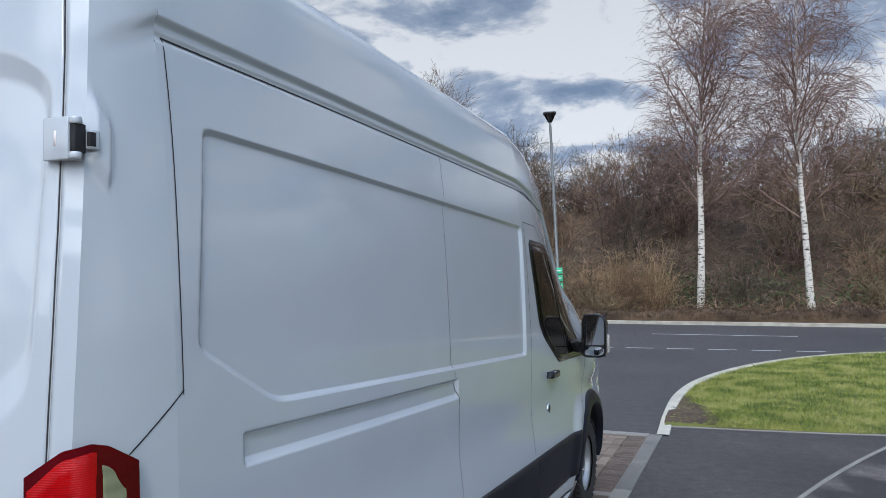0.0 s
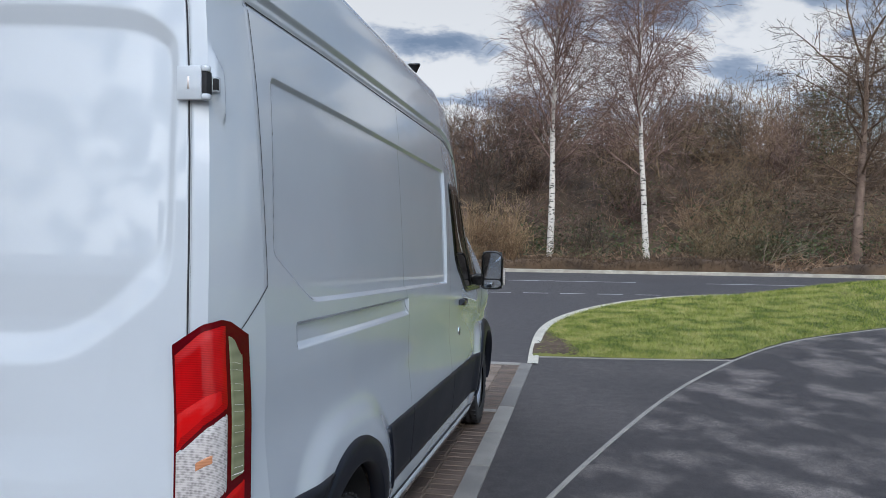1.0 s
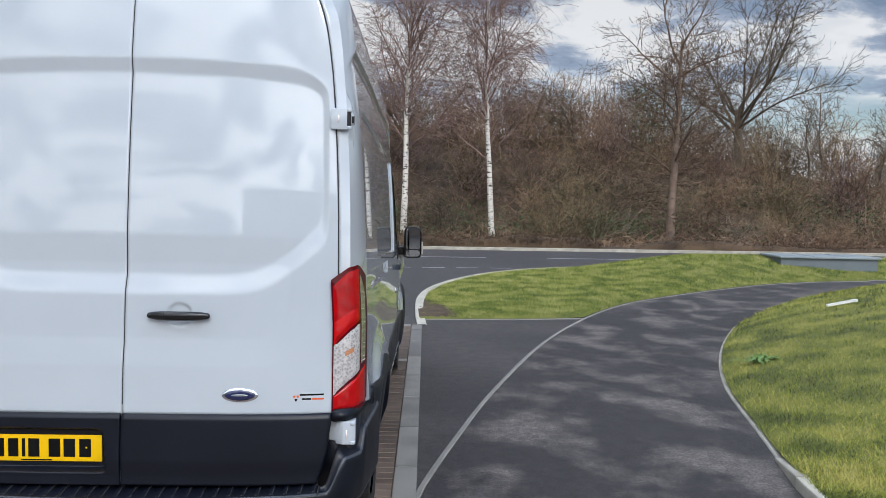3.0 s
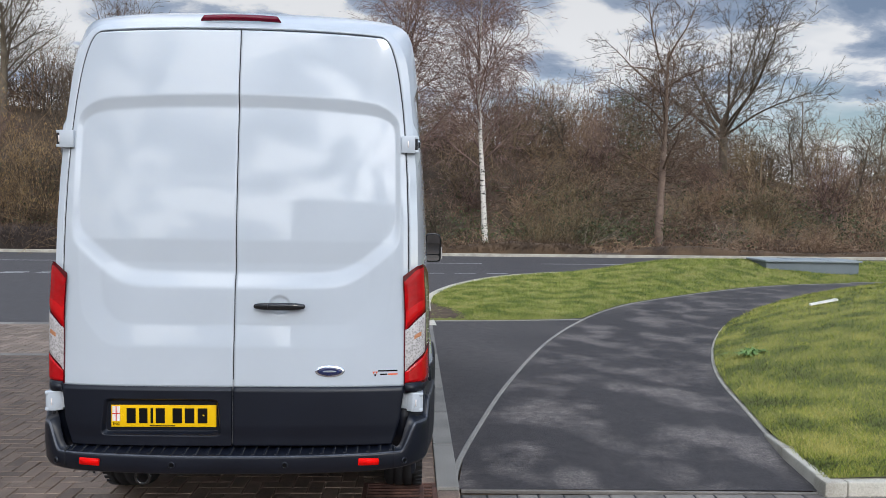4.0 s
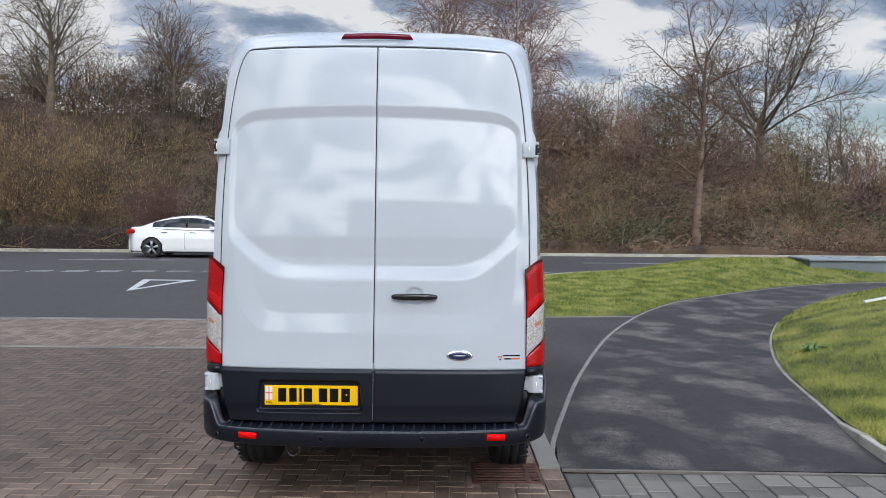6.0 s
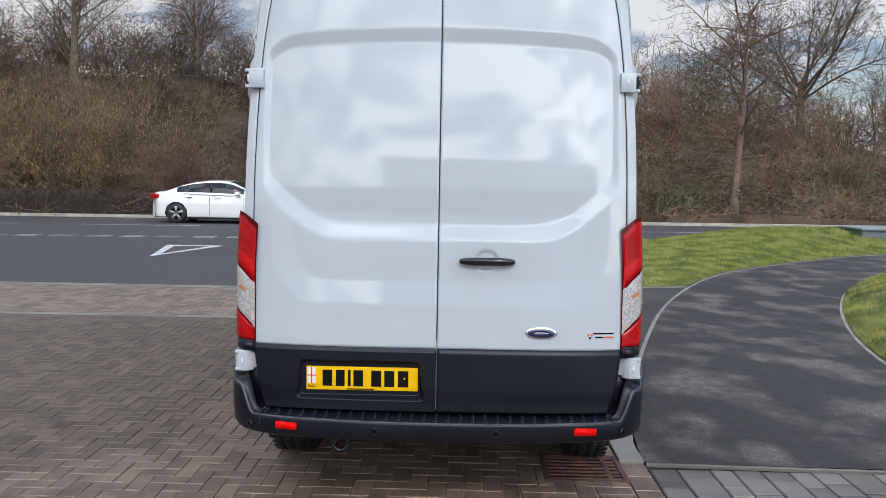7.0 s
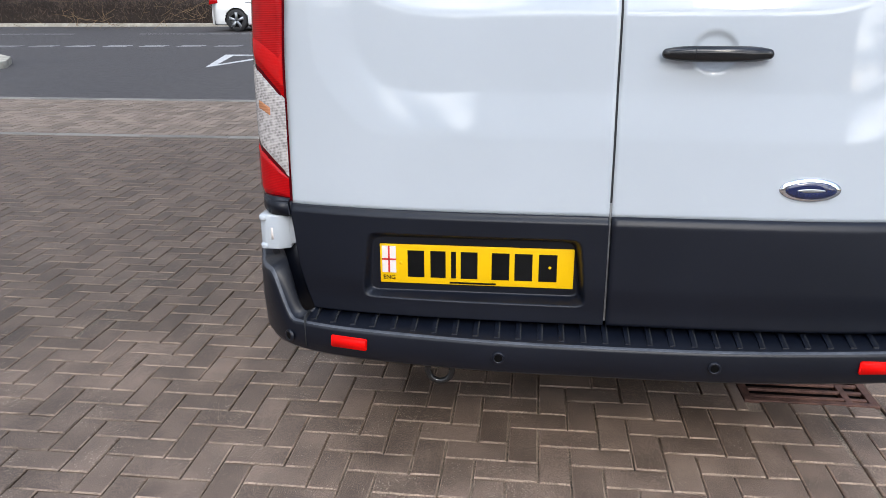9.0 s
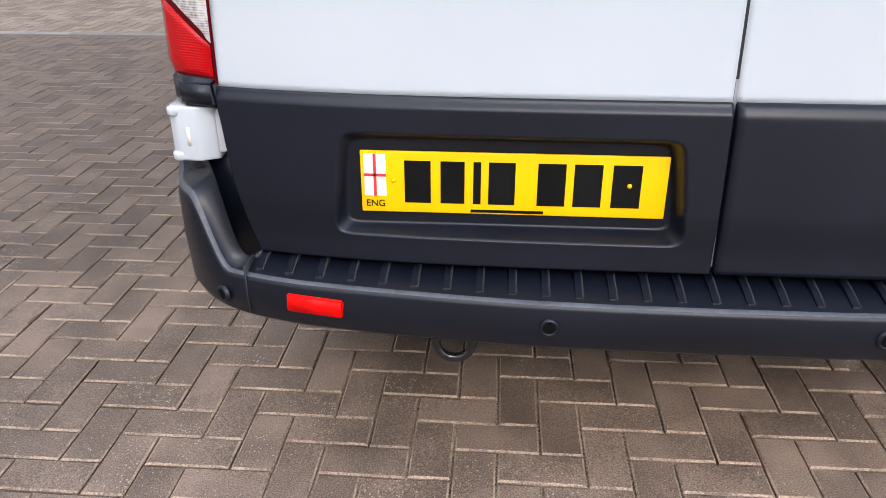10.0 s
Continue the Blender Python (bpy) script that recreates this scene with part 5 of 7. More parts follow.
def plate(parent):
    """Yellow rear plate with its characters as plain bars."""
    y0 = 0.058
    holder = part("number_plate", box_bm(-0.605, -0.085, y0 + 0.002, y0 + 0.008, 0.668, 0.779), PLATE, parent, "yellow rear number plate with black bars", bevel=0.002)

    def bar(name, x0, x1, z0, z1, mat_, lab="", up=0.0):
        return part(name, box_bm(x0, x1, y0 + 0.0008 - up, y0 + 0.004 - up, z0, z1), mat_, holder, lab, smooth=False)
    flag = bar("flag", -0.599, -0.561, 0.698, 0.774, PALE, "white flag with a red cross")
    hang(bar("cross", -0.5825, -0.5775, 0.698, 0.774, REDINK, up=0.0006), flag)
    hang(bar("cross", -0.599, -0.561, 0.7335, 0.7385, REDINK, up=0.0006), flag)
    for x0, x1 in ((-0.529, -0.484), (-0.467, -0.426), (-0.411, -0.398), (-0.385, -0.340), (-0.302, -0.255), (-0.241, -0.194), (-0.177, -0.129)):
        bar("bar", x0, x1, 0.687, 0.763, INK)
    bar("bar", -0.415, -0.290, 0.6715, 0.6765, INK)
    t = bpy.data.curves.new("country_letters", "FONT")
    t.body, t.size, t.extrude, t.align_x = "ENG", 0.017, 0.0004, "CENTER"
    t.materials.append(INK)
    ob = new("country_letters", t)
    ob.matrix_world = pose(-0.580, y0 + 0.0006, 0.679, 90, 0, 0)
    hang(ob, holder, "small black letters ENG")
    for x in (-0.548, -0.148):
        bm = bmesh.new()
        bmesh.ops.create_uvsphere(bm, u_segments=10, v_segments=6, radius=0.0045, matrix=pose(x, y0 + 0.002, 0.727))
        part("screw", bm, PLATE, holder)
    return holder


def handle(parent):
    y0 = float(rear_y(np.array(0.36), np.array(1.29))) - 0.010
    n, m = 30, 14
    t = np.linspace(-1, 1, n)
    a = np.linspace(0, 2 * np.pi, m, endpoint=False)
    r = 0.0195 * (1 - 0.35 * np.abs(t) ** 4)
    c = np.stack([0.226 + 0.117 * t, y0 - 0.022 + 0.012 * t ** 2, 1.270 + 0 * t], -1)
    p = c[:, None] + np.stack([0 * a + 0 * r[:, None], np.cos(a) * r[:, None] * 0.8, np.sin(a) * r[:, None]], -1)
    h = sheet("door_handle", raked(p), GLOSSBLACK, parent, "black pull handle", wrap=True)
    for k in (0, -1):
        bm = bmesh.new()
        bmesh.ops.create_uvsphere(bm, u_segments=12, v_segments=8, radius=0.0125, matrix=pose(*raked(c[k])))
        part("handle_end", bm, GLOSSBLACK, h)
    for x in (0.135, 0.315):
        part("handle_foot", box_bm(x - 0.014, x + 0.014, y0 - 0.02, y0 + 0.03, 1.268, 1.288), GLOSSBLACK, h, bevel=0.004)
    part("handle_joint", box_bm(0.170, 0.1715, y0 - 0.036, y0 - 0.02, 1.268, 1.292), SEAM, h)


def oval(name, cx, cz, rx, rz, lift, material, parent, label=""):
    a = np.linspace(0, 2 * np.pi, 40, endpoint=False)
    k = np.array([0.02, 0.5, 0.85, 0.97, 1.0])
    x = cx + rx * np.cos(a) * k[:, None]
    z = cz + rz * np.sin(a) * k[:, None]
    y = rear_y(x, z) - lift * np.array([1, 1, 0.95, 0.6, 0])[:, None]
    return sheet(name, raked(np.stack([x, y, z], -1)), material, parent, label, wrap=True)


def sticker(parent):
    y = lambda x, z: float(rear_y(np.array(x), np.array(z)) - 0.0015) - RAKE * 0

    def slab(x0, x1, z0, z1, mat_):
        xs, zz = np.linspace(x0, x1, 10)[:, None], np.array([z0, z1])
        p = np.stack([xs + 0 * zz, rear_y(xs + 0 * zz, zz + 0 * xs) - 0.0012, zz + 0 * xs], -1)
        sheet("bar", raked(p), mat_, parent)
    slab(0.724, 0.822, 0.9395, 0.947, INK)
    slab(0.733, 0.770, 0.9215, 0.929, INK)
    slab(0.773, 0.822, 0.9215, 0.929, ORANGE)
    for x, z, mat_ in ((0.701, 0.943, ORANGE), (0.716, 0.943, ORANGE), (0.7085, 0.929, INK)):
        yy = y(x, z)
        part("triangle", prism([(x - 0.007, z + 0.006), (x + 0.007, z + 0.006), (x, z - 0.007)], "y", yy, yy + 0.002), mat_, parent, smooth=False)


def wheel(x, y, side, parent):
    """Steel wheel with a treaded tyre, standing on the ground."""
    R, w = 0.345, 0.225
    prof = [(-0.5, 0.60), (-0.5, 0.66), (-0.53, 0.80), (-0.53, 0.88), (-0.48, 0.955), (-0.40, 0.985), (-0.30, 0.995), (-0.285, 0.975), (-0.24, 0.975), (-0.225, 0.997), (-0.04, 1.0),
            (-0.025, 0.978), (0.025, 0.978), (0.04, 1.0), (0.225, 0.997), (0.24, 0.975), (0.285, 0.975), (0.30, 0.995), (0.40, 0.985), (0.48, 0.955), (0.53, 0.88), (0.53, 0.80), (0.5, 0.66), (0.5, 0.60)]
    hub = thing("wheel", "steel wheel with black tyre", "wheel", (x, y, R))
    hub.parent = parent
    lathe("tyre", [(a * w, b * R) for a, b in prof], (0, 0, 0), BLACK, hub, "", 72)
    s = side
    rim = lathe("rim", [(s * a, b) for a, b in [(0.02, 0.0), (0.02, 0.055), (0.045, 0.075), (0.062, 0.10), (0.065, 0.135), (0.035, 0.165), (0.03, 0.175), (0.070, 0.19), (0.092, 0.205), (0.100, 0.218), (0.085, 0.220), (0.0, 0.20), (-0.1, 0.205)]],
                (0, 0, 0), STEEL, hub, "silver steel rim", 48)
    for k in range(10):
        a = k * math.tau / 10
        bm = bmesh.new()
        bmesh.ops.create_cone(bm, cap_ends=True, segments=12, radius1=0.019, radius2=0.019, depth=0.008, matrix=pose(s * 0.048, 0.152 * math.cos(a), 0.152 * math.sin(a), 0, 90, 0))
        part("vent_hole", bm, SEAM, rim)
    for k in range(5):
        a = k * math.tau / 5 + 0.3
        bm = bmesh.new()
        bmesh.ops.create_cone(bm, cap_ends=True, segments=6, radius1=0.012, radius2=0.010, depth=0.03, matrix=pose(s * 0.06, 0.08 * math.cos(a), 0.08 * math.sin(a), 0, 90, 0))
        part("wheel_nut", bm, STEEL, rim)
    lathe("hub_cap", [(s * 0.02, 0.05), (s * 0.07, 0.045), (s * 0.078, 0.03), (s * 0.08, 0.0)], (0, 0, 0), TRIM, rim, "", 24)
    for k in range(44):
        a = k * math.tau / 44
        bm = box_bm(0.066, 0.118, -0.012, 0.012, R * 0.972, R * 0.996)
        bm.transform(pose(0, 0, 0, math.degrees(a), 0, 0))
        if s < 0:
            bm.transform(Matrix.Scale(-1, 4, (1, 0, 0)))
        part("tread_block", bm, BLACK, hub, smooth=False)
    return hub


def wheel_arch(ay, side, parent):
    """Black lip round the opening and a dark liner behind it."""
    a0, a1 = (-0.05, np.pi + 0.02) if ay > 3 else (-0.02, np.pi + 0.22)
    zc = ARCH_Z[ay]
    a = np.linspace(a0, a1, 60)
    rows = []
    for r, lift in ((0.470, -0.05), (0.468, 0.012), (0.48, 0.017), (0.53, 0.015), (0.565, 0.010), (0.575, -0.01)):
        y = ay + r * np.cos(a)
        z = zc + r * np.sin(a)
        p = side_point(y, np.maximum(z, 0.36))
        rows.append(np.stack([(p[:, 0] + lift) * side, y, z], -1))
    lip = sheet("wheel_arch", raked(np.stack(rows, 1)), TRIM, parent, "dark grey wheel arch lip", flip=side < 0)
    a = np.linspace(-0.02, np.pi + 0.02, 40)
    xs = np.array([0.955, 0.80, 0.62]) * side
    p = np.stack([np.stack([np.full(40, x), ay + 0.475 * np.cos(a), zc + 0.475 * np.sin(a)], -1) for x in xs], 1)
    sheet("arch_liner", raked(p), BLACK, lip)
    p = np.stack([np.stack([np.full(40, 0.62 * side), ay + q * np.cos(a), zc + q * np.sin(a)], -1) for q in (0.02, 0.475)], 1)
    sheet("arch_wall", raked(p), BLACK, lip)


def door_mirror(side, parent):
    """Two-part black mirror on an arm."""
    yb = 4.55
    sec = [(1.02, 1.225), (1.05, 1.205), (1.17, 1.208), (1.195, 1.235), (1.198, 1.46), (1.18, 1.505), (1.14, 1.522), (1.05, 1.515), (1.025, 1.48)]
    sec = resample(np.array(sec + sec[:1]), 40)[:-1]
    c = sec.mean(0)
    rows = []
    for f, dy in ((0.90, -0.052), (0.985, -0.058), (1.0, -0.045), (1.0, 0.0), (0.96, 0.05), (0.80, 0.085), (0.4, 0.105), (0.02, 0.108)):
        q = c + (sec - c) * f
        rows.append(np.c_[q[:, 0] * side, np.full(len(q), yb + dy), q[:, 1]])
    shell = sheet("door_mirror", np.stack(rows, 0), GLOSSBLACK, parent, "black two-part door mirror", wrap=True, flip=side > 0)
    for z0, z1, lab in ((1.295, 1.505, "large mirror glass"), (1.222, 1.285, "small wide-angle mirror glass")):
        x0, x1 = (1.045, 1.182)
        bm = prism([(side * x0, z0 + 0.01), (side * (x0 + 0.01), z0), (side * (x1 - 0.01), z0), (side * x1, z0 + 0.01), (side * x1, z1 - 0.02), (side * (x1 - 0.02), z1), (side * (x0 + 0.01), z1), (side * x0, z1 - 0.01)], "y", yb - 0.048, yb - 0.040)
        part("mirror_glass", bm, MIRROR, shell, lab, smooth=False)
    part("glass_bed", box_bm(min(side * 1.035, side * 1.19), max(side * 1.035, side * 1.19), yb - 0.040, yb - 0.03, 1.215, 1.512), BLACK, shell)
    part("mirror_arm", box_bm(min(side * 0.90, side * 1.05), max(side * 0.90, side * 1.05), yb - 0.02, yb + 0.05, 1.235, 1.33), GLOSSBLACK, shell, bevel=0.015)
    part("side_repeater", box_bm(min(side * 1.197, side * 1.212), max(side * 1.197, side * 1.212), yb - 0.02, yb + 0.03, 1.24, 1.37), LENS_CLEAR, shell, "clear side repeater lens", bevel=0.005)


def build_van():
    van = thing("van", "white high-roof panel van parked on block paving", "van")
    ys = np.concatenate([np.arange(0.42, 0.92, 0.007), np.arange(0.92, 2.1, 0.016), np.arange(2.1, 2.2, 0.006), np.arange(2.2, 3.18, 0.016), np.arange(3.18, 3.36, 0.007), np.arange(3.36, 5.96, 0.03)])
    p = body_surface(ys)
    cy, cz = (p[:-1, :-1, 1] + p[1:, 1:, 1]) / 2, (p[:-1, :-1, 2] + p[1:, 1:, 2]) / 2
    keep = np.ones(cy.shape, bool)
    for ay in AXLES:
        keep &= ~((np.hypot(cy - ay, cz - ARCH_Z[ay]) < 0.49) & (p[:-1, :-1, 0] > 0.5))
    keep &= ~((cy < 0.66) & (cz < np.interp(cy, [0.42, 0.66], [0.84, 0.86])))
    for m, lab in ((1, "white body side with pressed panel"), (-1, "white body side")):
        q = p.copy() if m > 0 else p[::3, ::3].copy()
        q[..., 0] *= m
        kp = keep if m > 0 else keep[::3, ::3][:q.shape[0] - 1, :q.shape[1] - 1]
        sheet("body_side", raked(q), WHITE, van, lab, flip=m > 0, mask=kp)
    # nose and floor
    end = p[-1]
    nose = np.stack([np.concatenate([end * [1, 1, 1], (end * [-1, 1, 1])[::-1]]), np.concatenate([end * [0.9, 1, 1] + [0, 0.06, -0.05], (end * [-0.9, 1, 1] + [0, 0.06, -0.05])[::-1]])], 0)
    nose = np.concatenate([nose, nose[-1:].mean(1, keepdims=True) + 0 * nose[-1:]], 0)
    sheet("nose", raked(nose), WHITE, van)
    part("underbody", box_bm(-0.72, 0.72, 0.75, 5.6, 0.38, 0.46), BLACK, van, bevel=0.02)
    for m in (1, -1):
        seam("shut_line", [(0.445, 2.392), (0.445, 2.20), (0.44, 1.56)], van, 0.0036, m)
        seam("roof_joint", [(0.44, 2.390), (3.0, 2.422), (3.45, 2.425), (3.9, 2.36)], van, 0.006, m)
        seam("shut_line", [(2.13, 2.405), (2.10, 1.50), (2.155, 1.36), (2.16, 0.88)], van, 0.003, m, 0.0012)
        seam("shut_line", [(3.345, 2.24), (3.33, 1.50), (3.30, 1.30), (3.34, 0.62)], van, 0.005, m)
        seam("shut_line", [(3.345, 2.24), (3.62, 2.24), (4.75, 1.50), (4.66, 1.10), (4.45, 0.9)], van, 0.005, m)
        zr = np.array([0.46, 0.55, 0.65, 0.72, 0.78, 0.83, 0.87, 0.895])
        ye = 1.14 - np.sqrt(0.572 ** 2 - (zr - 0.385) ** 2)
        flank_patch("bumper_side", np.stack([zr, np.full(8, 0.52), ye], -1), TRIM, van, 0.010, "dark grey bumper end running into the wheel arch", m)
        # dark moulding along the sill and white sill below it
        flank_patch("side_moulding", [(0.585, 1.72, 4.37), (0.70, 1.70, 4.40), (0.868, 1.655, 4.44), (0.880, 1.655, 4.45)], TRIM, van, 0.012, "dark grey plastic side moulding", m)
        for yj in (2.16, 3.36):
            flank_patch("moulding_joint", [(0.592, yj, yj + 0.005), (0.874, yj, yj + 0.005)], SEAM, van, 0.0135, "", m)
        flank_patch("sill", [(0.40, 1.72, 4.30), (0.47, 1.72, 4.32)], WHITE, van, 0.010, "white lower sill", m)
        flank_patch("sill_gap", [(0.476, 1.72, 4.32), (0.486, 1.72, 4.32)], SEAM, van, 0.006, "", m)
        # cab window
        flank_patch("window_seal", [(1.385, 3.98, 4.66), (1.45, 3.84, 4.68), (1.56, 3.62, 4.60), (1.64, 3.53, 4.50), (1.75, 3.50, 4.39), (2.0, 3.44, 4.10), (2.12, 3.42, 3.90), (2.145, 3.45, 3.82)], GLOSSBLACK, van, 0.004, "black window seal", m)
        flank_patch("cab_window", [(1.405, 4.02, 4.50), (1.46, 3.87, 4.47), (1.57, 3.65, 4.39), (1.65, 3.56, 4.32), (2.0, 3.475, 4.02), (2.11, 3.455, 3.86)], GLASS, van, 0.009, "dark cab side window", m)
        flank_patch("window_bar", [(1.42, 4.19, 4.215), (1.7, 4.06, 4.085), (2.05, 3.90, 3.925)], GLOSSBLACK, van, 0.012, "", m)
        h = flank_patch("cab_handle", [(1.305, 3.66, 3.86), (1.345, 3.66, 3.86)], GLOSSBLACK, van, 0.035, "black cab door handle", m)
        for r_, mat_, lift in ((0.028, CHROME, 0.006), (0.020, SEAM, 0.008)):
            flank_patch("lock", [(1.12 - r_, 3.70, 3.702), (1.12 - r_ * 0.7, 3.70 - r_ * 0.7, 3.70 + r_ * 0.7), (1.12, 3.70 - r_, 3.70 + r_), (1.12 + r_ * 0.7, 3.70 - r_ * 0.7, 3.70 + r_ * 0.7), (1.12 + r_, 3.70, 3.702)], mat_, van, lift, "round door lock", m, 0.006)
        for ay in AXLES:
            wheel_arch(ay, m, van)
            wheel(m * 0.848, ay, m, van)
        door_mirror(m, van)
        tail_lamp(m, van)
        rear = rear_door(m, van)
        if m < 0:
            plate(rear)
        else:
            handle(rear)
            rim = oval("badge", 0.481, 0.944, 0.075, 0.030, 0.007, CHROME, rear, "dark blue oval badge with chrome rim")
            oval("badge_field", 0.481, 0.944, 0.066, 0.0235, 0.0095, BADGE, rim)
            oval("badge_mark", 0.481, 0.944, 0.040, 0.0055, 0.0102, STEEL, rim)
            sticker(rear)
        hinge(m, 2.105, van, 0.178 + 0.02, 0.882)
        lower_hinge(m, van)
    part("cab_interior", box_bm(-0.72, 0.72, 3.45, 4.40, 0.80, 1.86), BLACK, van)
    rear_frame(van)
    bumper(van)
    # high brake light
    a = np.linspace(-1, 1, 24)
    rows = []
    for dz, dy, k in ((-0.018, 0.0, 1.0), (-0.012, -0.012, 0.99), (0.008, -0.012, 0.92), (0.016, 0.004, 0.88)):
        rows.append(np.c_[-0.005 + 0.205 * k * a, 0.262 + dy + 0 * a, 2.752 + dz - 0.006 * a ** 2])
    sheet("brake_light", raked(np.stack(rows, 1)), LENS_STOP, van, "dark crimson high-level brake light", flip=False)
    # towing eye below the bumper
    bm = bmesh.new()
    t = np.linspace(0, 2 * np.pi, 20, endpoint=False)
    a = np.linspace(0, 2 * np.pi, 8, endpoint=False)
    p = np.stack([-0.44 + (0.034 + 0.009 * np.cos(a)) * np.cos(t)[:, None], 0.03 + 0.009 * np.sin(a) + 0 * t[:, None], 0.424 + (0.034 + 0.009 * np.cos(a)) * np.sin(t)[:, None]], -1)
    bm.free()
    p = np.concatenate([p, p[:1]], 0)
    sheet("towing_eye", p, GLOSSBLACK, van, "dark steel towing eye", wrap=True)
    return van


build_van()


# ---------------------------------------------------------------- trees and scrub
def grow(seed, start, head, length, radius, spec):
    """Sticks of a bare tree: lists by level of (p0, p1, r0, r1). spec: one dict a level."""
    rng = random.Random(seed)
    out = [[] for _ in spec]
    stack = [(Vector(start), Vector(head).normalized(), length, radius, 0)]
    while stack:
        p, d, ln, r, lv = stack.pop()
        sp = spec[lv]
        n = max(2, round(ln / sp["step"]))
        pts, dirs = [p.copy()], []
        for k in range(n):
            jit = Vector((rng.gauss(0, 1), rng.gauss(0, 1), rng.gauss(0, 0.6))) * sp["wander"]
            d = (d + jit + Vector((0, 0, sp["rise"]))).normalized()
            p = p + d * (ln / n)
            pts.append(p.copy())
            dirs.append(d.copy())
        end = sp.get("taper", 0.35)
        rad = [max(sp.get("least", 0.005), r * (1 - (1 - end) * k / n)) for k in range(n + 1)]
        for k in range(n):
            out[lv].append((pts[k], pts[k + 1], rad[k], rad[k + 1]))
        if lv + 1 < len(spec):
            nx = spec[lv + 1]
            count = sp["kids"] if lv == 0 else max(1, round(sp["kids"] * min(1.3, ln / sp["typical"])))
            for c in range(count):
                f = sp["from"] + (1 - sp["from"]) * ((c + rng.random()) / count)
                k = min(n - 1, int(f * n))
                w = f * n - k
                q = pts[k].lerp(pts[k + 1], w)
                ax = dirs[k]
                side = ax.orthogonal().normalized()
                side.rotate(Matrix.Rotation(rng.random() * math.tau, 3, ax))
                ang = radians(rng.gauss(nx["angle"], 9))
                nd = ax * math.cos(ang) + side * math.sin(ang)
                shape = 1 - nx.get("fall", 0.5) * (f - sp["from"]) / max(0.05, 1 - sp["from"])
                nl = nx["typical"] * shape * rng.uniform(0.65, 1.25)
                stack.append((q, nd, nl, min(rad[k] * 0.62, nx["thick"]) * rng.uniform(0.8, 1.1), lv + 1))
    return out


def sticks_mesh(name, sticks, material, parent=None, label="", sides=3):
    a = np.array([(*p, *q, r, s) for p, q, r, s in sticks], float)
    thin = (a[:, 6] < 0.0125) & (sides == 3)
    s, t = a[~thin], a[thin]
    v, f = prisms(s[:, :3], s[:, 3:6], s[:, 6], s[:, 7], sides)
    if len(t):
        v2, f2 = prisms(t[:, :3], t[:, 3:6], t[:, 6] * 1.25, t[:, 7] * 1.25, 2)
        v, f = np.concatenate([v, v2]), np.concatenate([f, f2 + len(v)])
    return raw(name, v, f, material, parent, label)


def lvl(kids, start, angle, typical, step, wander, rise, thick, **more):
    return dict(kids=kids, angle=angle, typical=typical, step=step, wander=wander, rise=rise, thick=thick, **{"from": start}, **more)


def bare_tree(name, label, seed, x, y, height, radius, spec, bark, twigs, lean=(0, 0)):
    z = float(bank_z(x, y))
    tree = thing(name, label, "tree", (x, y, z))
    lv = grow(seed, (0, 0, -0.15), (lean[0], lean[1], 1), height, radius, spec)
    sticks_mesh("trunk", lv[0], bark, tree, "", 10)
    sticks_mesh("crown", [s for level in lv[1:] for s in level], twigs, tree, "bare twiggy crown", 3)
    return tree


BIRCH_SPEC = [lvl(46, 0.30, 0, 12, 0.55, 0.018, 0.012, 0.2, taper=0.12),
              lvl(19, 0.10, 40, 3.9, 0.36, 0.085, 0.014, 0.040, fall=0.50),
              lvl(11, 0.1, 46, 1.45, 0.26, 0.13, -0.05, 0.011, fall=0.35, least=0.005),
              lvl(0, 0.2, 36, 1.0, 0.34, 0.10, -0.22, 0.0065, fall=0.3, least=0.0045)]
# broad tree that forks low into a fan of heavy limbs
FORK_SPEC = [lvl(11, 0.60, 0, 3.2, 0.5, 0.03, 0.02, 0.3, taper=0.70),
             lvl(16, 0.16, 40, 6.2, 0.42, 0.11, 0.026, 0.100, fall=0.0, taper=0.12),
             lvl(9, 0.10, 46, 2.3, 0.30, 0.13, 0.045, 0.024, fall=0.25, least=0.010),
             lvl(4, 0.12, 42, 1.0, 0.28, 0.12, 0.05, 0.011, fall=0.3, least=0.007),
             lvl(0, 0.2, 38, 0.5, 0.28, 0.10, 0.04, 0.008, fall=0.3, least=0.006)]
ASH_SPEC = [lvl(22, 0.22, 0, 13, 0.6, 0.03, 0.02, 0.2, taper=0.15),
            lvl(13, 0.15, 42, 4.2, 0.4, 0.10, 0.04, 0.065, fall=0.45),
            lvl(11, 0.15, 46, 1.7, 0.3, 0.13, 0.03, 0.018, fall=0.4, least=0.008),
            lvl(0, 0.2, 42, 0.85, 0.28, 0.12, 0.04, 0.009, fall=0.3, least=0.0065)]
SMALL_SPEC = [lvl(16, 0.12, 0, 3, 0.4, 0.06, 0.02, 0.1, taper=0.2),
              lvl(10, 0.12, 46, 2.0, 0.3, 0.13, 0.03, 0.028, fall=0.35),
              lvl(8, 0.15, 48, 0.95, 0.24, 0.15, 0.03, 0.011, fall=0.4, least=0.007),
              lvl(0, 0.2, 44, 0.5, 0.25, 0.13, 0.04, 0.008, fall=0.3, least=0.0055)]
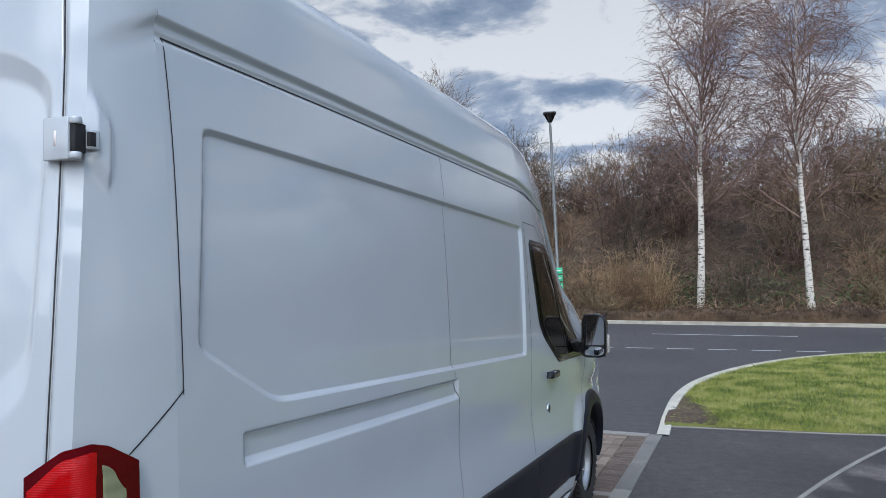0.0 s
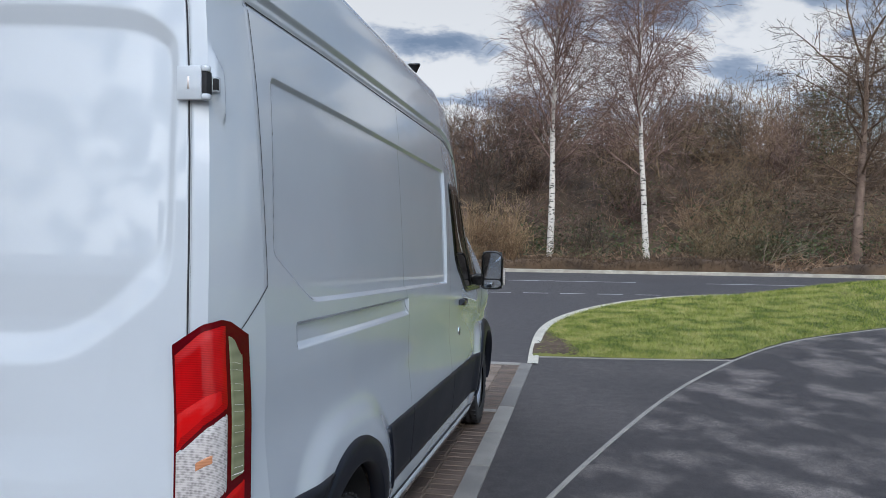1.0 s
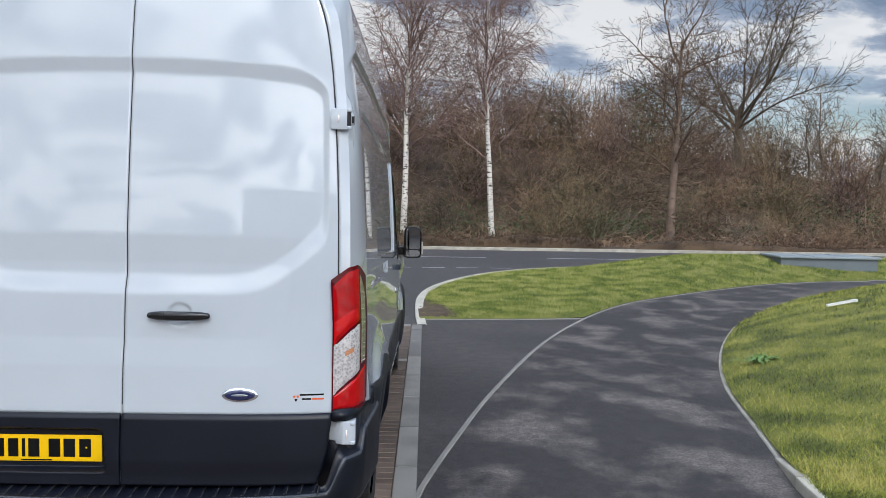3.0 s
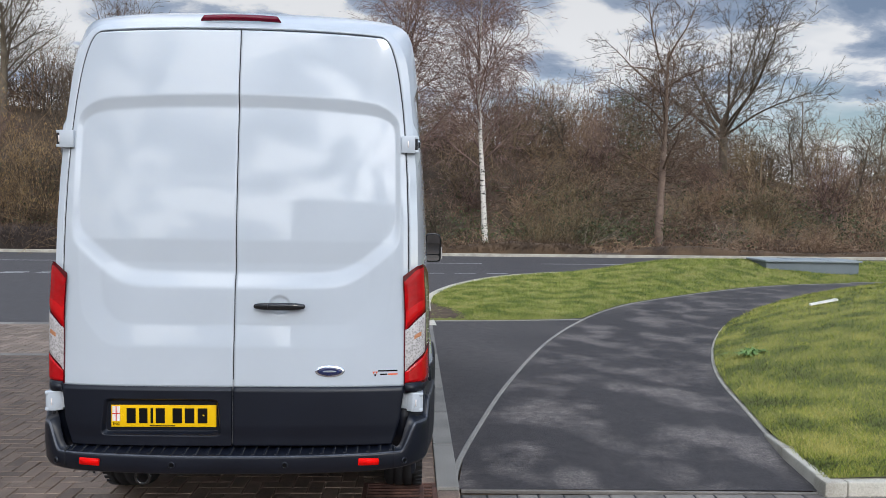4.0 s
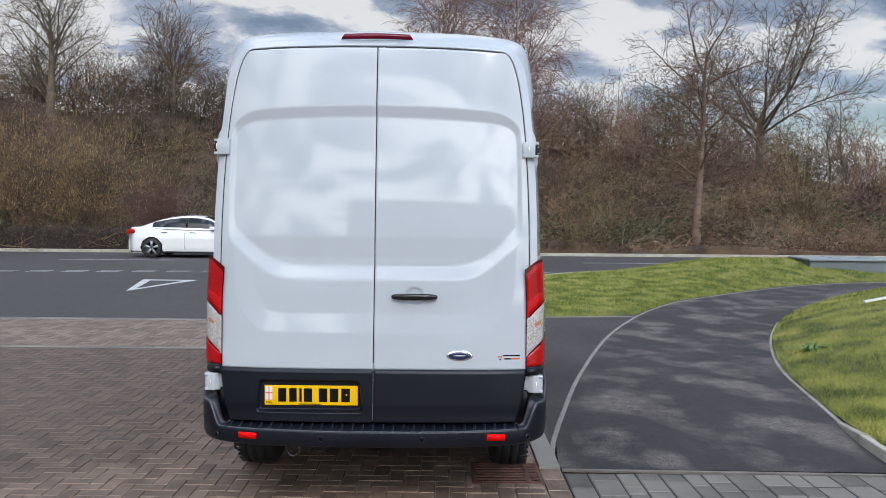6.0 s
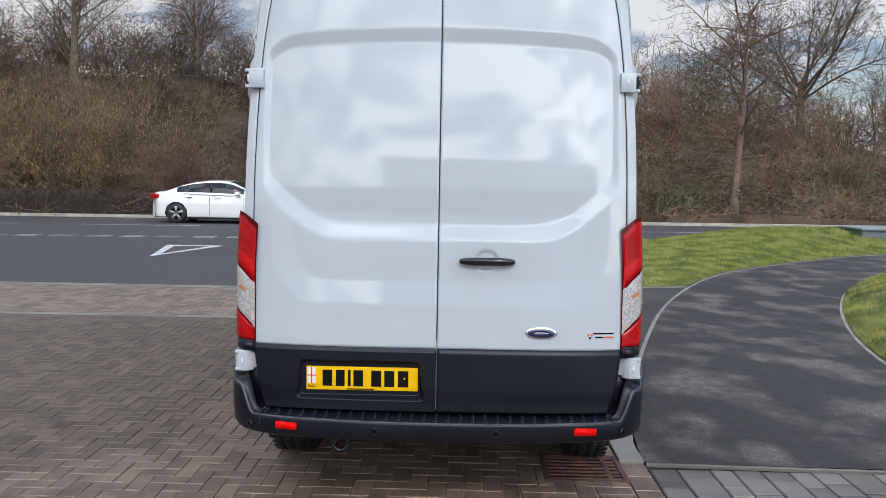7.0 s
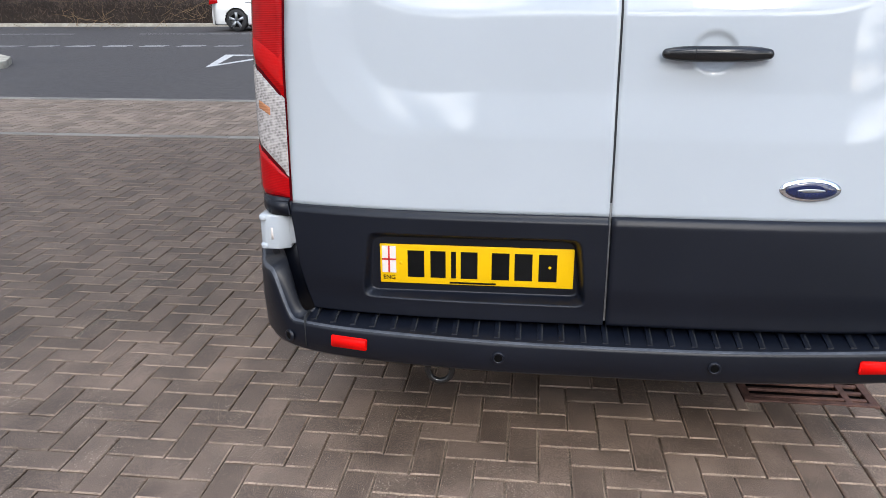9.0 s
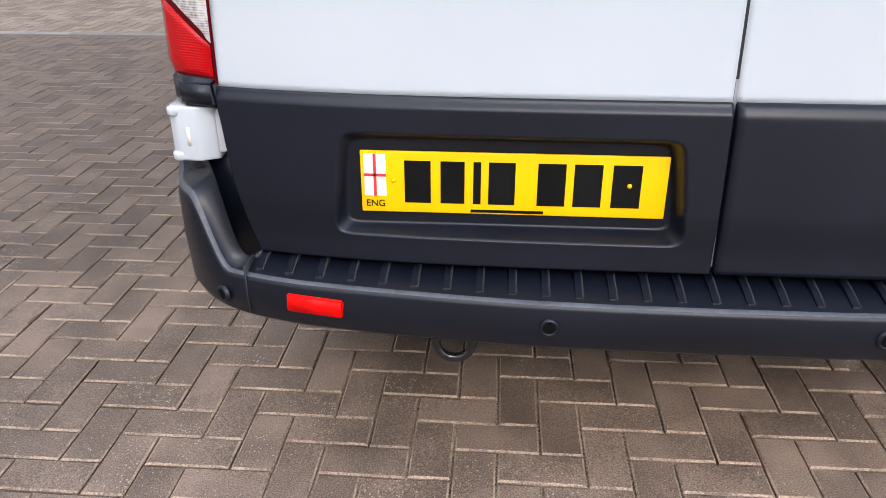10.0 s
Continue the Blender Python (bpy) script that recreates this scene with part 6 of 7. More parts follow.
SIDE_BRANCHES = [lvl(64, 0.08, 0, 9, 0.5, 0.025, 0.02, 0.2, taper=0.25),
                 lvl(9, 0.12, 80, 2.9, 0.26, 0.13, -0.012, 0.024, fall=0.35, least=0.007),
                 lvl(4, 0.15, 48, 1.1, 0.22, 0.15, 0.0, 0.010, fall=0.4, least=0.006),
                 lvl(0, 0.2, 48, 0.5, 0.2, 0.14, 0.0, 0.007, fall=0.3, least=0.005)]
UPPER_LIMBS = [lvl(13, 0.12, 0, 4.0, 0.32, 0.12, 0.02, 0.08, taper=0.2),
               lvl(7, 0.10, 52, 1.6, 0.22, 0.16, 0.01, 0.016, fall=0.35, least=0.007),
               lvl(4, 0.15, 46, 0.75, 0.2, 0.15, 0.01, 0.008, fall=0.3, least=0.0055),
               lvl(0, 0.2, 44, 0.38, 0.2, 0.12, 0.0, 0.006, fall=0.3, least=0.005)]


def roadside_tree():
    """Single trunk wrapped in fine level side branches, with crooked limbs in the upper half."""
    x, y = 11.5, 29.0
    tree = thing("roadside_tree", "bare broad-crowned tree with a pinkish brown trunk", "tree", (x, y, float(bank_z(x, y))))
    lv = grow(14, (0, 0, -0.15), (0.02, 0, 1), 8.6, 0.19, SIDE_BRANCHES)
    sticks_mesh("trunk", lv[0], PINKBARK, tree, "", 10)
    sticks = [q for level in lv[1:] for q in level]
    rng = random.Random(3)
    for k in range(13):
        p = lv[0][5 + k * (len(lv[0]) - 6) // 13][1]
        a, t = k * 2.4 + rng.random(), radians(rng.uniform(28, 58))
        d = (math.sin(t) * math.cos(a), math.sin(t) * math.sin(a), math.cos(t))
        for level in grow(140 + k, tuple(p), d, rng.uniform(2.4, 3.9), 0.060, UPPER_LIMBS):
            sticks += level
    sticks_mesh("crown", sticks, BROWNTWIG, tree, "bare twiggy crown", 3)


def build_trees():
    bare_tree("birch_tree", "silver birch with a white trunk and drooping bare twigs", 5, 0.27, 29.0, 12.6, 0.150, BIRCH_SPEC, BIRCH, TWIG, (0.08, 0))
    bare_tree("birch_tree", "forked silver birch with a white trunk and bare crown", 8, 4.03, 29.0, 11.6, 0.140, BIRCH_SPEC, BIRCH, TWIG, (-0.09, 0))
    roadside_tree()
    for x, y, h, s in ((21.0, 4.0, 11.0, 61), (25.0, 10.5, 12.0, 62), (23.0, -4.0, 10.0, 63)):
        bare_tree("ash_tree", "bare tree beyond the grass mound", s, x, y, h, 0.3, ASH_SPEC, BARK, OAKTWIG)
    bare_tree("ash_tree", "broad bare ash tree forking low on the wooded bank", 29, 17.5, 37.0, 3.6, 0.25, FORK_SPEC, BARK, OAKTWIG, (0.06, 0))
    bare_tree("ash_tree", "tall bare ash tree with heavy limbs on the wooded bank", 23, -20.4, 37.0, 6.4, 0.28, ASH_SPEC, BARK, OAKTWIG, (0.02, 0))
    bare_tree("ash_tree", "tall bare ash tree on the wooded bank", 28, -31.0, 38.0, 6.0, 0.26, ASH_SPEC, BARK, OAKTWIG)
    bare_tree("ash_tree", "round-crowned bare tree on the wooded bank", 25, -14.8, 40.0, 3.6, 0.15, ASH_SPEC, BARK, BROWNTWIG)
    for x, y, h, s, mat_ in ((-24.5, 36.0, 3.8, 24, BROWNTWIG), (-17.6, 38.5, 2.4, 31, BROWNTWIG), (-27.5, 38.0, 3.4, 45, BROWNTWIG), (-22.6, 40.0, 3.2, 46, OAKTWIG), (-12.4, 39.0, 2.6, 47, BROWNTWIG), (-16.2, 41.5, 3.0, 48, OAKTWIG), (-9.6, 40.0, 3.0, 26, OAKTWIG), (-6.2, 40.5, 2.6, 32, OAKTWIG), (-2.0, 39.0, 2.4, 33, BROWNTWIG),
                             (7.4, 40.5, 2.2, 34, BROWNTWIG), (9.4, 39.0, 2.9, 35, OAKTWIG), (13.0, 40.0, 2.6, 36, PALETWIG), (20.8, 36.0, 4.2, 37, OAKTWIG), (22.6, 38.0, 5.4, 38, PALETWIG),
                             (24.6, 36.5, 4.6, 39, OAKTWIG), (26.4, 38.0, 5.6, 42, PALETWIG), (28.6, 37.0, 5.6, 43, PALETWIG), (31.5, 38.0, 5.8, 44, OAKTWIG)):
        bare_tree("scrub_tree", "small bare scrub tree on the wooded bank", s, x, y, h, 0.075, SMALL_SPEC, mat_, mat_, (0.04 * ((s * 7) % 5 - 2), 0))


def bush_sticks(seed, height, spread, stems, kids, thick=0.018, arch=-0.02, wander=0.10, twigs=6, short=0.17):
    """Many stems from one stool, forking twice."""
    rng = random.Random(seed)
    out = []
    spec = [lvl(kids, 0.15, 0, height, height / 5, wander, arch, thick, taper=0.3, least=0.007),
            lvl(twigs, 0.12, 54, height * 0.38, height * 0.11, wander * 1.4, 0.02, thick * 0.55, fall=0.4, least=0.006),
            lvl(0, 0.2, 56, height * short, height * short * 0.5, wander * 1.5, 0.03, thick * 0.4, fall=0.3, least=0.0055)]
    for k in range(stems):
        a, t = rng.random() * math.tau, abs(rng.gauss(0, spread))
        d = (math.sin(t) * math.cos(a), math.sin(t) * math.sin(a), math.cos(t))
        base = (rng.gauss(0, height * 0.12), rng.gauss(0, height * 0.12), -0.1)
        for level in grow(seed * 1000 + k, base, d, height * rng.uniform(0.6, 1.1), thick, spec):
            out += level
    return np.array([(*p, *q, r, s) for p, q, r, s in out], float)


def placed(st, x, y, z, scale, turn):
    c, s = math.cos(turn), math.sin(turn)
    m = np.array([[c, -s, 0], [s, c, 0], [0, 0, 1]])
    o = st.copy()
    for k in (0, 3):
        o[:, k:k + 3] = (st[:, k:k + 3] @ m.T) * scale + (x, y, z)
    return o


def stick_object(name, rows, material, label, category, kind=""):
    a = np.concatenate(rows)
    thin = a[:, 6] < 0.0125
    s, t = a[~thin], a[thin]
    v, f = prisms(s[:, :3], s[:, 3:6], s[:, 6], s[:, 7], 3)
    v2, f2 = prisms(t[:, :3], t[:, 3:6], t[:, 6] * 1.3, t[:, 7] * 1.3, 2)
    v, f = np.concatenate([v, v2]), np.concatenate([f, f2 + len(v)])
    return tagged(raw(name, v, f, material), label, category, kind=kind)


def leaf_clump(rng, n, size, spread):
    """Small bent leaves in a loose cloud."""
    c = rng.normal(0, 1, (n, 3)) * spread
    c[:, 2] = np.abs(c[:, 2])
    a, b = rng.normal(0, 1, (n, 3)), rng.normal(0, 1, (n, 3))
    a /= np.linalg.norm(a, axis=1, keepdims=True)
    b = np.cross(a, b)
    b /= np.linalg.norm(b, axis=1, keepdims=True)
    s = size * rng.uniform(0.6, 1.3, (n, 1))
    return np.stack([c - a * s, c + b * s * 0.5, c + a * s, c - b * s * 0.5], 1)


def build_scrub():
    rng = np.random.default_rng(11)
    kinds = [bush_sticks(40 + k, h, sp, st, 6, th, ar, w) for k, (h, sp, st, th, ar, w) in enumerate([
        (2.6, 0.95, 22, 0.020, -0.05, 0.20), (3.2, 0.75, 22, 0.022, -0.03, 0.18), (2.3, 1.10, 24, 0.018, -0.07, 0.23), (3.6, 0.60, 20, 0.028, -0.02, 0.17), (2.7, 1.0, 24, 0.018, -0.03, 0.21)])]
    rows, sort = [], []
    for back, gap, big in ((2.6, 2.1, 0.70), (4.6, 2.2, 0.85), (7.0, 2.3, 1.0), (9.8, 2.3, 1.05), (12.6, 2.2, 1.1), (15.4, 2.1, 1.15), (18.0, 2.4, 1.1)):
        x = -38.0
        while x < 36:
            px = x + rng.normal(0, 0.6)
            py = far_kerb_y(px) + back + rng.normal(0, 0.7)
            sc = big * rng.uniform(0.62, 1.28)
            if not (back < 4 and -21 < px < -9.5) and not (back < 5 and min(abs(px - 11.4), abs(px - 0.27), abs(px - 4.03)) < 1.5):
                # shade-coloured thicket beyond the hazels, purple-brown round the birches, pale and olive beyond
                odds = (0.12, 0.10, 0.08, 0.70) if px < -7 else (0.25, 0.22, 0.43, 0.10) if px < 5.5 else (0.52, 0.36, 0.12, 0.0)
                sort.append(int(rng.choice(4, p=odds)))
                rows.append(placed(kinds[rng.integers(len(kinds))], px, py, float(bank_z(px, py)), sc, rng.random() * 6.28))
            x += gap * (0.60 if px < 15 and back > 12 else 1.0)
    for mat_, lab, pick in ((SCRUB, "dense bare pale brown scrub covering the bank", 0), (SCRUB_OLIVE, "mossy olive brown bare scrub on the bank", 1), (SCRUB_RED, "purple brown bare scrub round the birches", 2), (SCRUB_SHADED, "bare thicket behind the hazels with shade in its colour", 3)):
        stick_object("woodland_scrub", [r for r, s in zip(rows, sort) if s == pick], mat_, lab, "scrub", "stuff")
    # dead bracken and bramble canes along the foot of the bank
    n = 26000
    px = rng.uniform(-36, 36, n)
    py = far_kerb_y(px) + 1.4 + 14 * rng.random(n) ** 1.6
    b = np.stack([px, py, bank_z(px, py) - 0.05], -1)
    d = np.stack([rng.normal(0, 0.5, n), rng.normal(-0.1, 0.4, n), rng.uniform(0.3, 1.0, n)], -1) * rng.uniform(0.3, 0.9, (n, 1))
    mid = b + d * 0.6
    tip = mid + d * 0.5 + np.stack([rng.normal(0, 0.25, n), rng.normal(0, 0.25, n), rng.uniform(-0.4, 0.1, n)], -1)
    canes = np.concatenate([np.c_[b, mid, np.full(n, 0.010), np.full(n, 0.008)], np.c_[mid, tip, np.full(n, 0.008), np.full(n, 0.005)]])
    clear = (np.abs(canes[:, 0] + 2.5) > 2.2) | (canes[:, 1] > 31)
    for mat_, lab, ok in ((SCRUB, "dead bracken and bramble canes on the bank", clear & (canes[:, 0] > -7)), (SCRUB_SHADED, "bramble canes under the thicket with shade in their colour", clear & (canes[:, 0] <= -7))):
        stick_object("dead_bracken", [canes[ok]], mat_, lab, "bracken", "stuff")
    # grey fallen branches at the foot of the scrub
    for x, back, ln, turn, up in ((7.8, 2.3, 2.0, 12, 24), (13.4, 2.4, 2.4, 20, 16), (15.4, 2.5, 2.0, 170, 25)):
        y = float(far_kerb_y(x)) + back
        d = (math.cos(radians(turn)) * math.cos(radians(up)), 0.2, math.sin(radians(up)))
        lv = grow(int(x * 10) + 500, (x, y, float(bank_z(x, y)) - 0.03), d, ln, 0.035, SMALL_SPEC)
        tagged(sticks_mesh("fallen_branch", [q for level in lv[:2] for q in level], PALETWIG, None, "", 3), "grey fallen branch at the foot of the scrub", "branch")
    # evergreen bramble low in the scrub
    quads = []
    for k in range(80):
        px = rng.uniform(-26, 30)
        py = far_kerb_y(px) + rng.uniform(2.6, 9.0)
        quads.append(leaf_clump(rng, 260, 0.07, (1.1, 0.6, 0.55)) + np.array([px, py, float(bank_z(px, py)) + 0.1]))
    q = np.concatenate(quads).reshape(-1, 3)
    tagged(raw("bramble_leaves", q, np.arange(len(q)).reshape(-1, 4), EVERGREEN, smooth=False), "dark green bramble leaves low in the scrub", "bramble", kind="stuff")
    # ivy on a far tree
    q = np.concatenate([leaf_clump(rng, 160, 0.08, (0.55, 0.5, 0.9)) + np.array([12.6 + rng.normal(0, 0.5), 38.0, 4.3 + 0.8 * k]) for k in range(5)]).reshape(-1, 3)
    tagged(raw("ivy", q, np.arange(len(q)).reshape(-1, 4), EVERGREEN, smooth=False), "dark green ivy column in the scrub", "ivy", kind="stuff")
    # single shrubs that stand out
    def shrub(name, label, x, back, st, mat_, scale, turn):
        y = float(far_kerb_y(x)) + back
        ob = thing(name, label, "shrub", (0, 0, 0))
        a = placed(st, x, y, float(bank_z(x, y)), scale, turn)
        for nm, rows in (("stool", a[a[:, 6] >= 0.0125]), ("crown", a[a[:, 6] < 0.0125])):
            v, f = prisms(rows[:, :3], rows[:, 3:6], rows[:, 6], rows[:, 7], 3)
            raw(nm, v, f, mat_, ob)
        return ob
    gold = bush_sticks(71, 4.0, 0.75, 44, 8, 0.022, 0.0, 0.16, 6, 0.13)
    ends = gold[(gold[:, 6] < 0.0125) & (gold[:, 5] > 0.9)]
    for x, back, sc, turn in ((-17.9, 3.9, 1.50, 0.4), (-14.9, 3.6, 1.50, 2.0), (-21.4, 4.2, 1.45, 3.1)):
        ob = shrub("hazel_shrub", "golden brown hazel shrub with catkins", x, back, gold, GOLD, sc, turn)
        y = float(far_kerb_y(x)) + back
        tip = placed(ends[rng.integers(0, len(ends), 2600)], x, y, float(bank_z(x, y)), sc, turn)[:, 3:6]
        low = tip + np.c_[rng.normal(0, 0.012, (len(tip), 2)), -rng.uniform(0.05, 0.13, len(tip))]
        v, f = prisms(tip, low, np.full(len(tip), 0.010), np.full(len(tip), 0.009), 3)
        tagged(raw("catkin_cloud", v, f, CATKIN, ob, "hanging golden catkins"), kind="stuff")
    red = bush_sticks(72, 2.3, 0.45, 60, 5, 0.014, 0.01, 0.09)
    shrub("dogwood_shrub", "reddish purple bare dogwood shrub behind the hedge", -11.3, 2.6, red, REDTWIG, 1.2, 0.3)
    orange = bush_sticks(73, 2.4, 0.42, 70, 2, 0.016, -0.01, 0.05)
    for x, back, sc in ((-2.6, 2.6, 0.9), (-1.2, 2.9, 0.85), (-3.8, 2.8, 0.8)):
        shrub("willow_shrub", "upright orange brown willow stems", x, back, orange, WILLOW, sc, x)


def hedge_height(x):
    if x < -5.6:
        return 0.86 + 0.03 * math.sin(x * 1.7)
    if x < 2.3:
        return 0.34 + 0.06 * math.sin(x * 1.3 + 0.6)
    if x < 8.0:
        return 0.46 * math.sin(math.pi * (x - 2.2) / 6.2) ** 0.4 + 0.03 * math.sin(x * 2.9)
    if x < 9.3:
        return 0.05
    if x < 14.2:
        return 0.38 * math.sin(math.pi * (x - 9.2) / 5.2) ** 0.5
    return 0.16 + 0.05 * math.sin(x)


def build_hedges():
    rng = np.random.default_rng(5)
    for lab, x0, x1, n in (("tall clipped bare brown hedge along the far kerb", -40.0, -5.6, 56000), ("low clumpy brown clipped hedge along the far kerb", -5.4, 8.0, 12000), ("low clumpy brown hedge round a tree foot", 9.2, 34.0, 9000)):
        xs = np.arange(x0, x1, 0.25)
        hs = np.array([max(0.03, hedge_height(q)) for q in xs])
        th = np.linspace(0, np.pi, 9)
        yc = far_kerb_y(xs) + 0.75
        p = np.stack([xs[:, None] + 0 * th, yc[:, None] + 0.42 * np.cos(th) * np.ones_like(hs)[:, None], (bank_z(xs, yc) + 0.10)[:, None] + (hs * 0.95)[:, None] * np.sin(th) ** 0.4], -1)
        p += rng.normal(0, 0.02, p.shape)
        hedge = thing("hedge", lab, "hedge")
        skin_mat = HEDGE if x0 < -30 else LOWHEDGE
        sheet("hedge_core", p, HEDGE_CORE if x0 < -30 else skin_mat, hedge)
        px = rng.uniform(x0, x1, n)
        h = np.array([max(0.03, hedge_height(q)) for q in px])
        py = far_kerb_y(px) + 0.75 + rng.uniform(-0.52, 0.50, n)
        z0 = bank_z(px, py) + 0.13 + h * rng.random(n) ** (0.9 if x0 < -30 else 0.8) * (0.90 if x0 < -30 else 0.82)
        tall = x0 < -30
        d = np.stack([rng.normal(0, 0.42 if tall else 0.5, n), rng.normal(-0.15, 0.35 if tall else 0.5, n), rng.uniform(0.1, 1.0, n)], -1)
        d *= (rng.uniform(0.08, 0.24 if tall else 0.26, n) / np.linalg.norm(d, axis=1))[:, None] * np.clip(h / 0.5, 0.35, 1)[:, None]
        b = np.stack([px, py, z0], -1)
        v, f = prisms(b, b + d, np.full(n, 0.0085), np.full(n, 0.005), 2)
        raw("hedge_growth", v, f, skin_mat, hedge)


# ---------------------------------------------------------------- street things
def lamp_post():
    x, y = -4.36, 26.3
    post = thing("street_lamp", "grey street lamp post with a dark cone lantern", "street lamp", (x, y, 0.05))
    lathe("pole", [(0, 0.085), (1.2, 0.085), (1.25, 0.06), (7.2, 0.045)], (0, 0, 0), POST, post, "", 16, "z")
    lan = lathe("lantern", [(7.15, 0.05), (7.2, 0.09), (7.42, 0.20), (7.46, 0.235), (7.5, 0.235), (7.54, 0.2), (7.56, 0.0)], (0, 0, 0), GLOSSBLACK, post, "dark cone lantern", 20, "z")
    lathe("lantern_cap", [(7.50, 0.24), (7.53, 0.24), (7.54, 0.21)], (0, 0, 0), POST, lan, "", 20, "z")
    for k in range(3):
        s = part("sign", box_bm(-0.15, 0.19, -0.10, -0.08, 1.10 + 0.27 * k, 1.32 + 0.27 * k), SIGNGREEN, post, "small green sign plate", bevel=0.004)
        part("band", box_bm(-0.10, 0.14, -0.104, -0.099, 1.19 + 0.27 * k, 1.23 + 0.27 * k), PALE, s)
    post.rotation_euler = (0, radians(-2.3), 0)


def utility_box():
    b = thing("utility_box", "low grey utility box with a pale lid on the grass", "utility box")
    part("box_body", box_bm(10.56, 13.15, 16.78, 17.9, -0.02, 0.47), BOXGREY, b, bevel=0.012)
    lid = part("lid", box_bm(10.50, 13.2, 16.70, 17.95, 0.47, 0.525), BOXTOP, b, "pale grey lid", bevel=0.010)
    for x in (11.4, 12.3):
        part("lid_joint", box_bm(x, x + 0.01, 16.72, 17.93, 0.523, 0.528), SEAM, lid)


def white_stick():
    z = float(mound_z(np.array(7.0), np.array(7.35)))
    bm = prism([(-0.36, -0.035), (0.30, -0.022), (0.33, -0.055), (0.40, -0.04), (0.37, 0.0), (0.40, 0.045), (0.33, 0.055), (0.30, 0.022), (-0.36, 0.02)], "z", -0.012, 0.02)
    bm.transform(Matrix.LocRotScale((7.0, 7.35, z + 0.05), Matrix.Rotation(radians(20), 3, "Z") @ Matrix.Rotation(radians(-6), 3, "Y"), (0.72, 0.75, 1)))
    tagged(part("broken_stake", bm, WOODWHITE, bevel=0.004), "short white wooden stake lying on the grass", "stake")


def car():
    """White saloon on the road, heading towards +x; origin under its middle."""
    cx, cy = -8.05, 23.0
    c = thing("saloon_car", "white saloon car with black and silver alloy wheels on the road", "car", (cx, cy, 0))
    axles = (-1.42, 1.42)
    xs = np.linspace(-2.34, 2.34, 150)
    belt = np.interp(xs, [-2.34, -2.31, -2.24, -2.1, -1.6, -0.9, 0.3, 0.95, 1.5, 1.95, 2.2, 2.31, 2.34], [0.62, 0.88, 1.035, 1.055, 1.06, 1.01, 0.97, 0.99, 0.94, 0.845, 0.75, 0.64, 0.50])
    w = 0.905 - 0.06 * np.abs(xs / 2.34) ** 4 - 0.30 * smooth_step(1.9, 2.36, np.abs(xs)) ** 2
    sec0 = [(0.86, 0.19), (0.96, 0.22), (0.985, 0.34), (0.995, 0.55), (1.0, 0.66), (0.985, 0.745), (0.965, 0.83), (0.93, 0.955), (0.86, 0.99), (0.4, 1.01), (0, 1.015)]
    u = np.linspace(0, 10, 49)
    sec = list(zip(np.interp(u, range(11), [q[0] for q in sec0]), np.interp(u, range(11), [q[1] for q in sec0])))
    rows = []
    for k, z in sec:
        zz = np.where(z < 0.5, z + 0 * belt, 0.5 + (z - 0.5) / 0.5 * (belt - 0.5))
        rows.append(np.stack([xs, w * k, zz], -1))
    half = np.stack(rows, 1)
    full = np.concatenate([half * [1, -1, 1], half[:, -2::-1]], 1)
    mid = (full[:-1, :-1] + full[1:, 1:]) / 2
    keep = np.ones(mid.shape[:2], bool)
    for ax in axles:
        keep &= ~((np.hypot(mid[..., 0] - ax, mid[..., 2] - 0.34) < 0.375) & (np.abs(mid[..., 1]) > 0.6))
    sheet("car_body", full, CAR_WHITE, c, "", mask=keep)
    part("car_floor", box_bm(-2.2, 2.2, -0.7, 0.7, 0.18, 0.5), BLACK, c)
    # glasshouse: one grid, its panes and painted parts told apart by place
    xs = np.linspace(-1.92, 1.16, 100)
    roof = np.interp(xs, [-1.92, -1.6, -1.25, -0.85, -0.45, -0.05, 0.25, 0.5, 0.8, 1.16], [1.055, 1.165, 1.285, 1.385, 1.437, 1.450, 1.430, 1.365, 1.215, 0.985])
    low = np.interp(xs, [-1.92, -0.9, 0.3, 1.16], [1.045, 0.985, 0.95, 0.965])
    kf = np.array([(0.865, 0.0), (0.845, 0.14), (0.79, 0.5), (0.715, 0.84), (0.665, 0.95), (0.56, 1.0), (0.3, 1.03), (0, 1.035)])
    fine = np.linspace(0, 7, 43)
    ks, fs = np.interp(fine, range(8), kf[:, 0]), np.interp(fine, range(8), kf[:, 1])
    narrow = 1 - 0.10 * smooth_step(0.5, 1.16, xs) - 0.12 * smooth_step(-0.9, -1.92, xs)
    half = np.stack([np.stack([xs, k * narrow, low + (roof - low) * f], -1) for k, f in zip(ks, fs)], 1)
    fm, xm = (fs[:-1] + fs[1:])[None, :] / 2, (xs[:-1] + xs[1:])[:, None] / 2
    row = np.arange(42)[None, :]
    pane = (fm > 0.13) & (fm < 0.83) & (xm > -1.42) & (xm < 0.86) & (row < 19)
    screen = (row >= 28) & ((xm > 0.36) | (xm < -1.0)) & (xm > -1.72)
    for m in (1, -1):
        g = half * [1, m, 1]
        sheet("roof", g, CAR_WHITE, c, mask=~(pane | screen), flip=m > 0)
        sheet("side_glass", g, CAR_GLASS, c, "dark side window", mask=pane, flip=m > 0)
        sheet("windscreen", g, CAR_GLASS, c, "dark sloping windscreen and rear screen", mask=screen, flip=m > 0)
        part("pillar", prism([(-0.27, 0.99), (-0.20, 0.99), (-0.22, 1.36), (-0.27, 1.36)], "y", m * 0.70, m * 0.835), GLOSSBLACK, c)
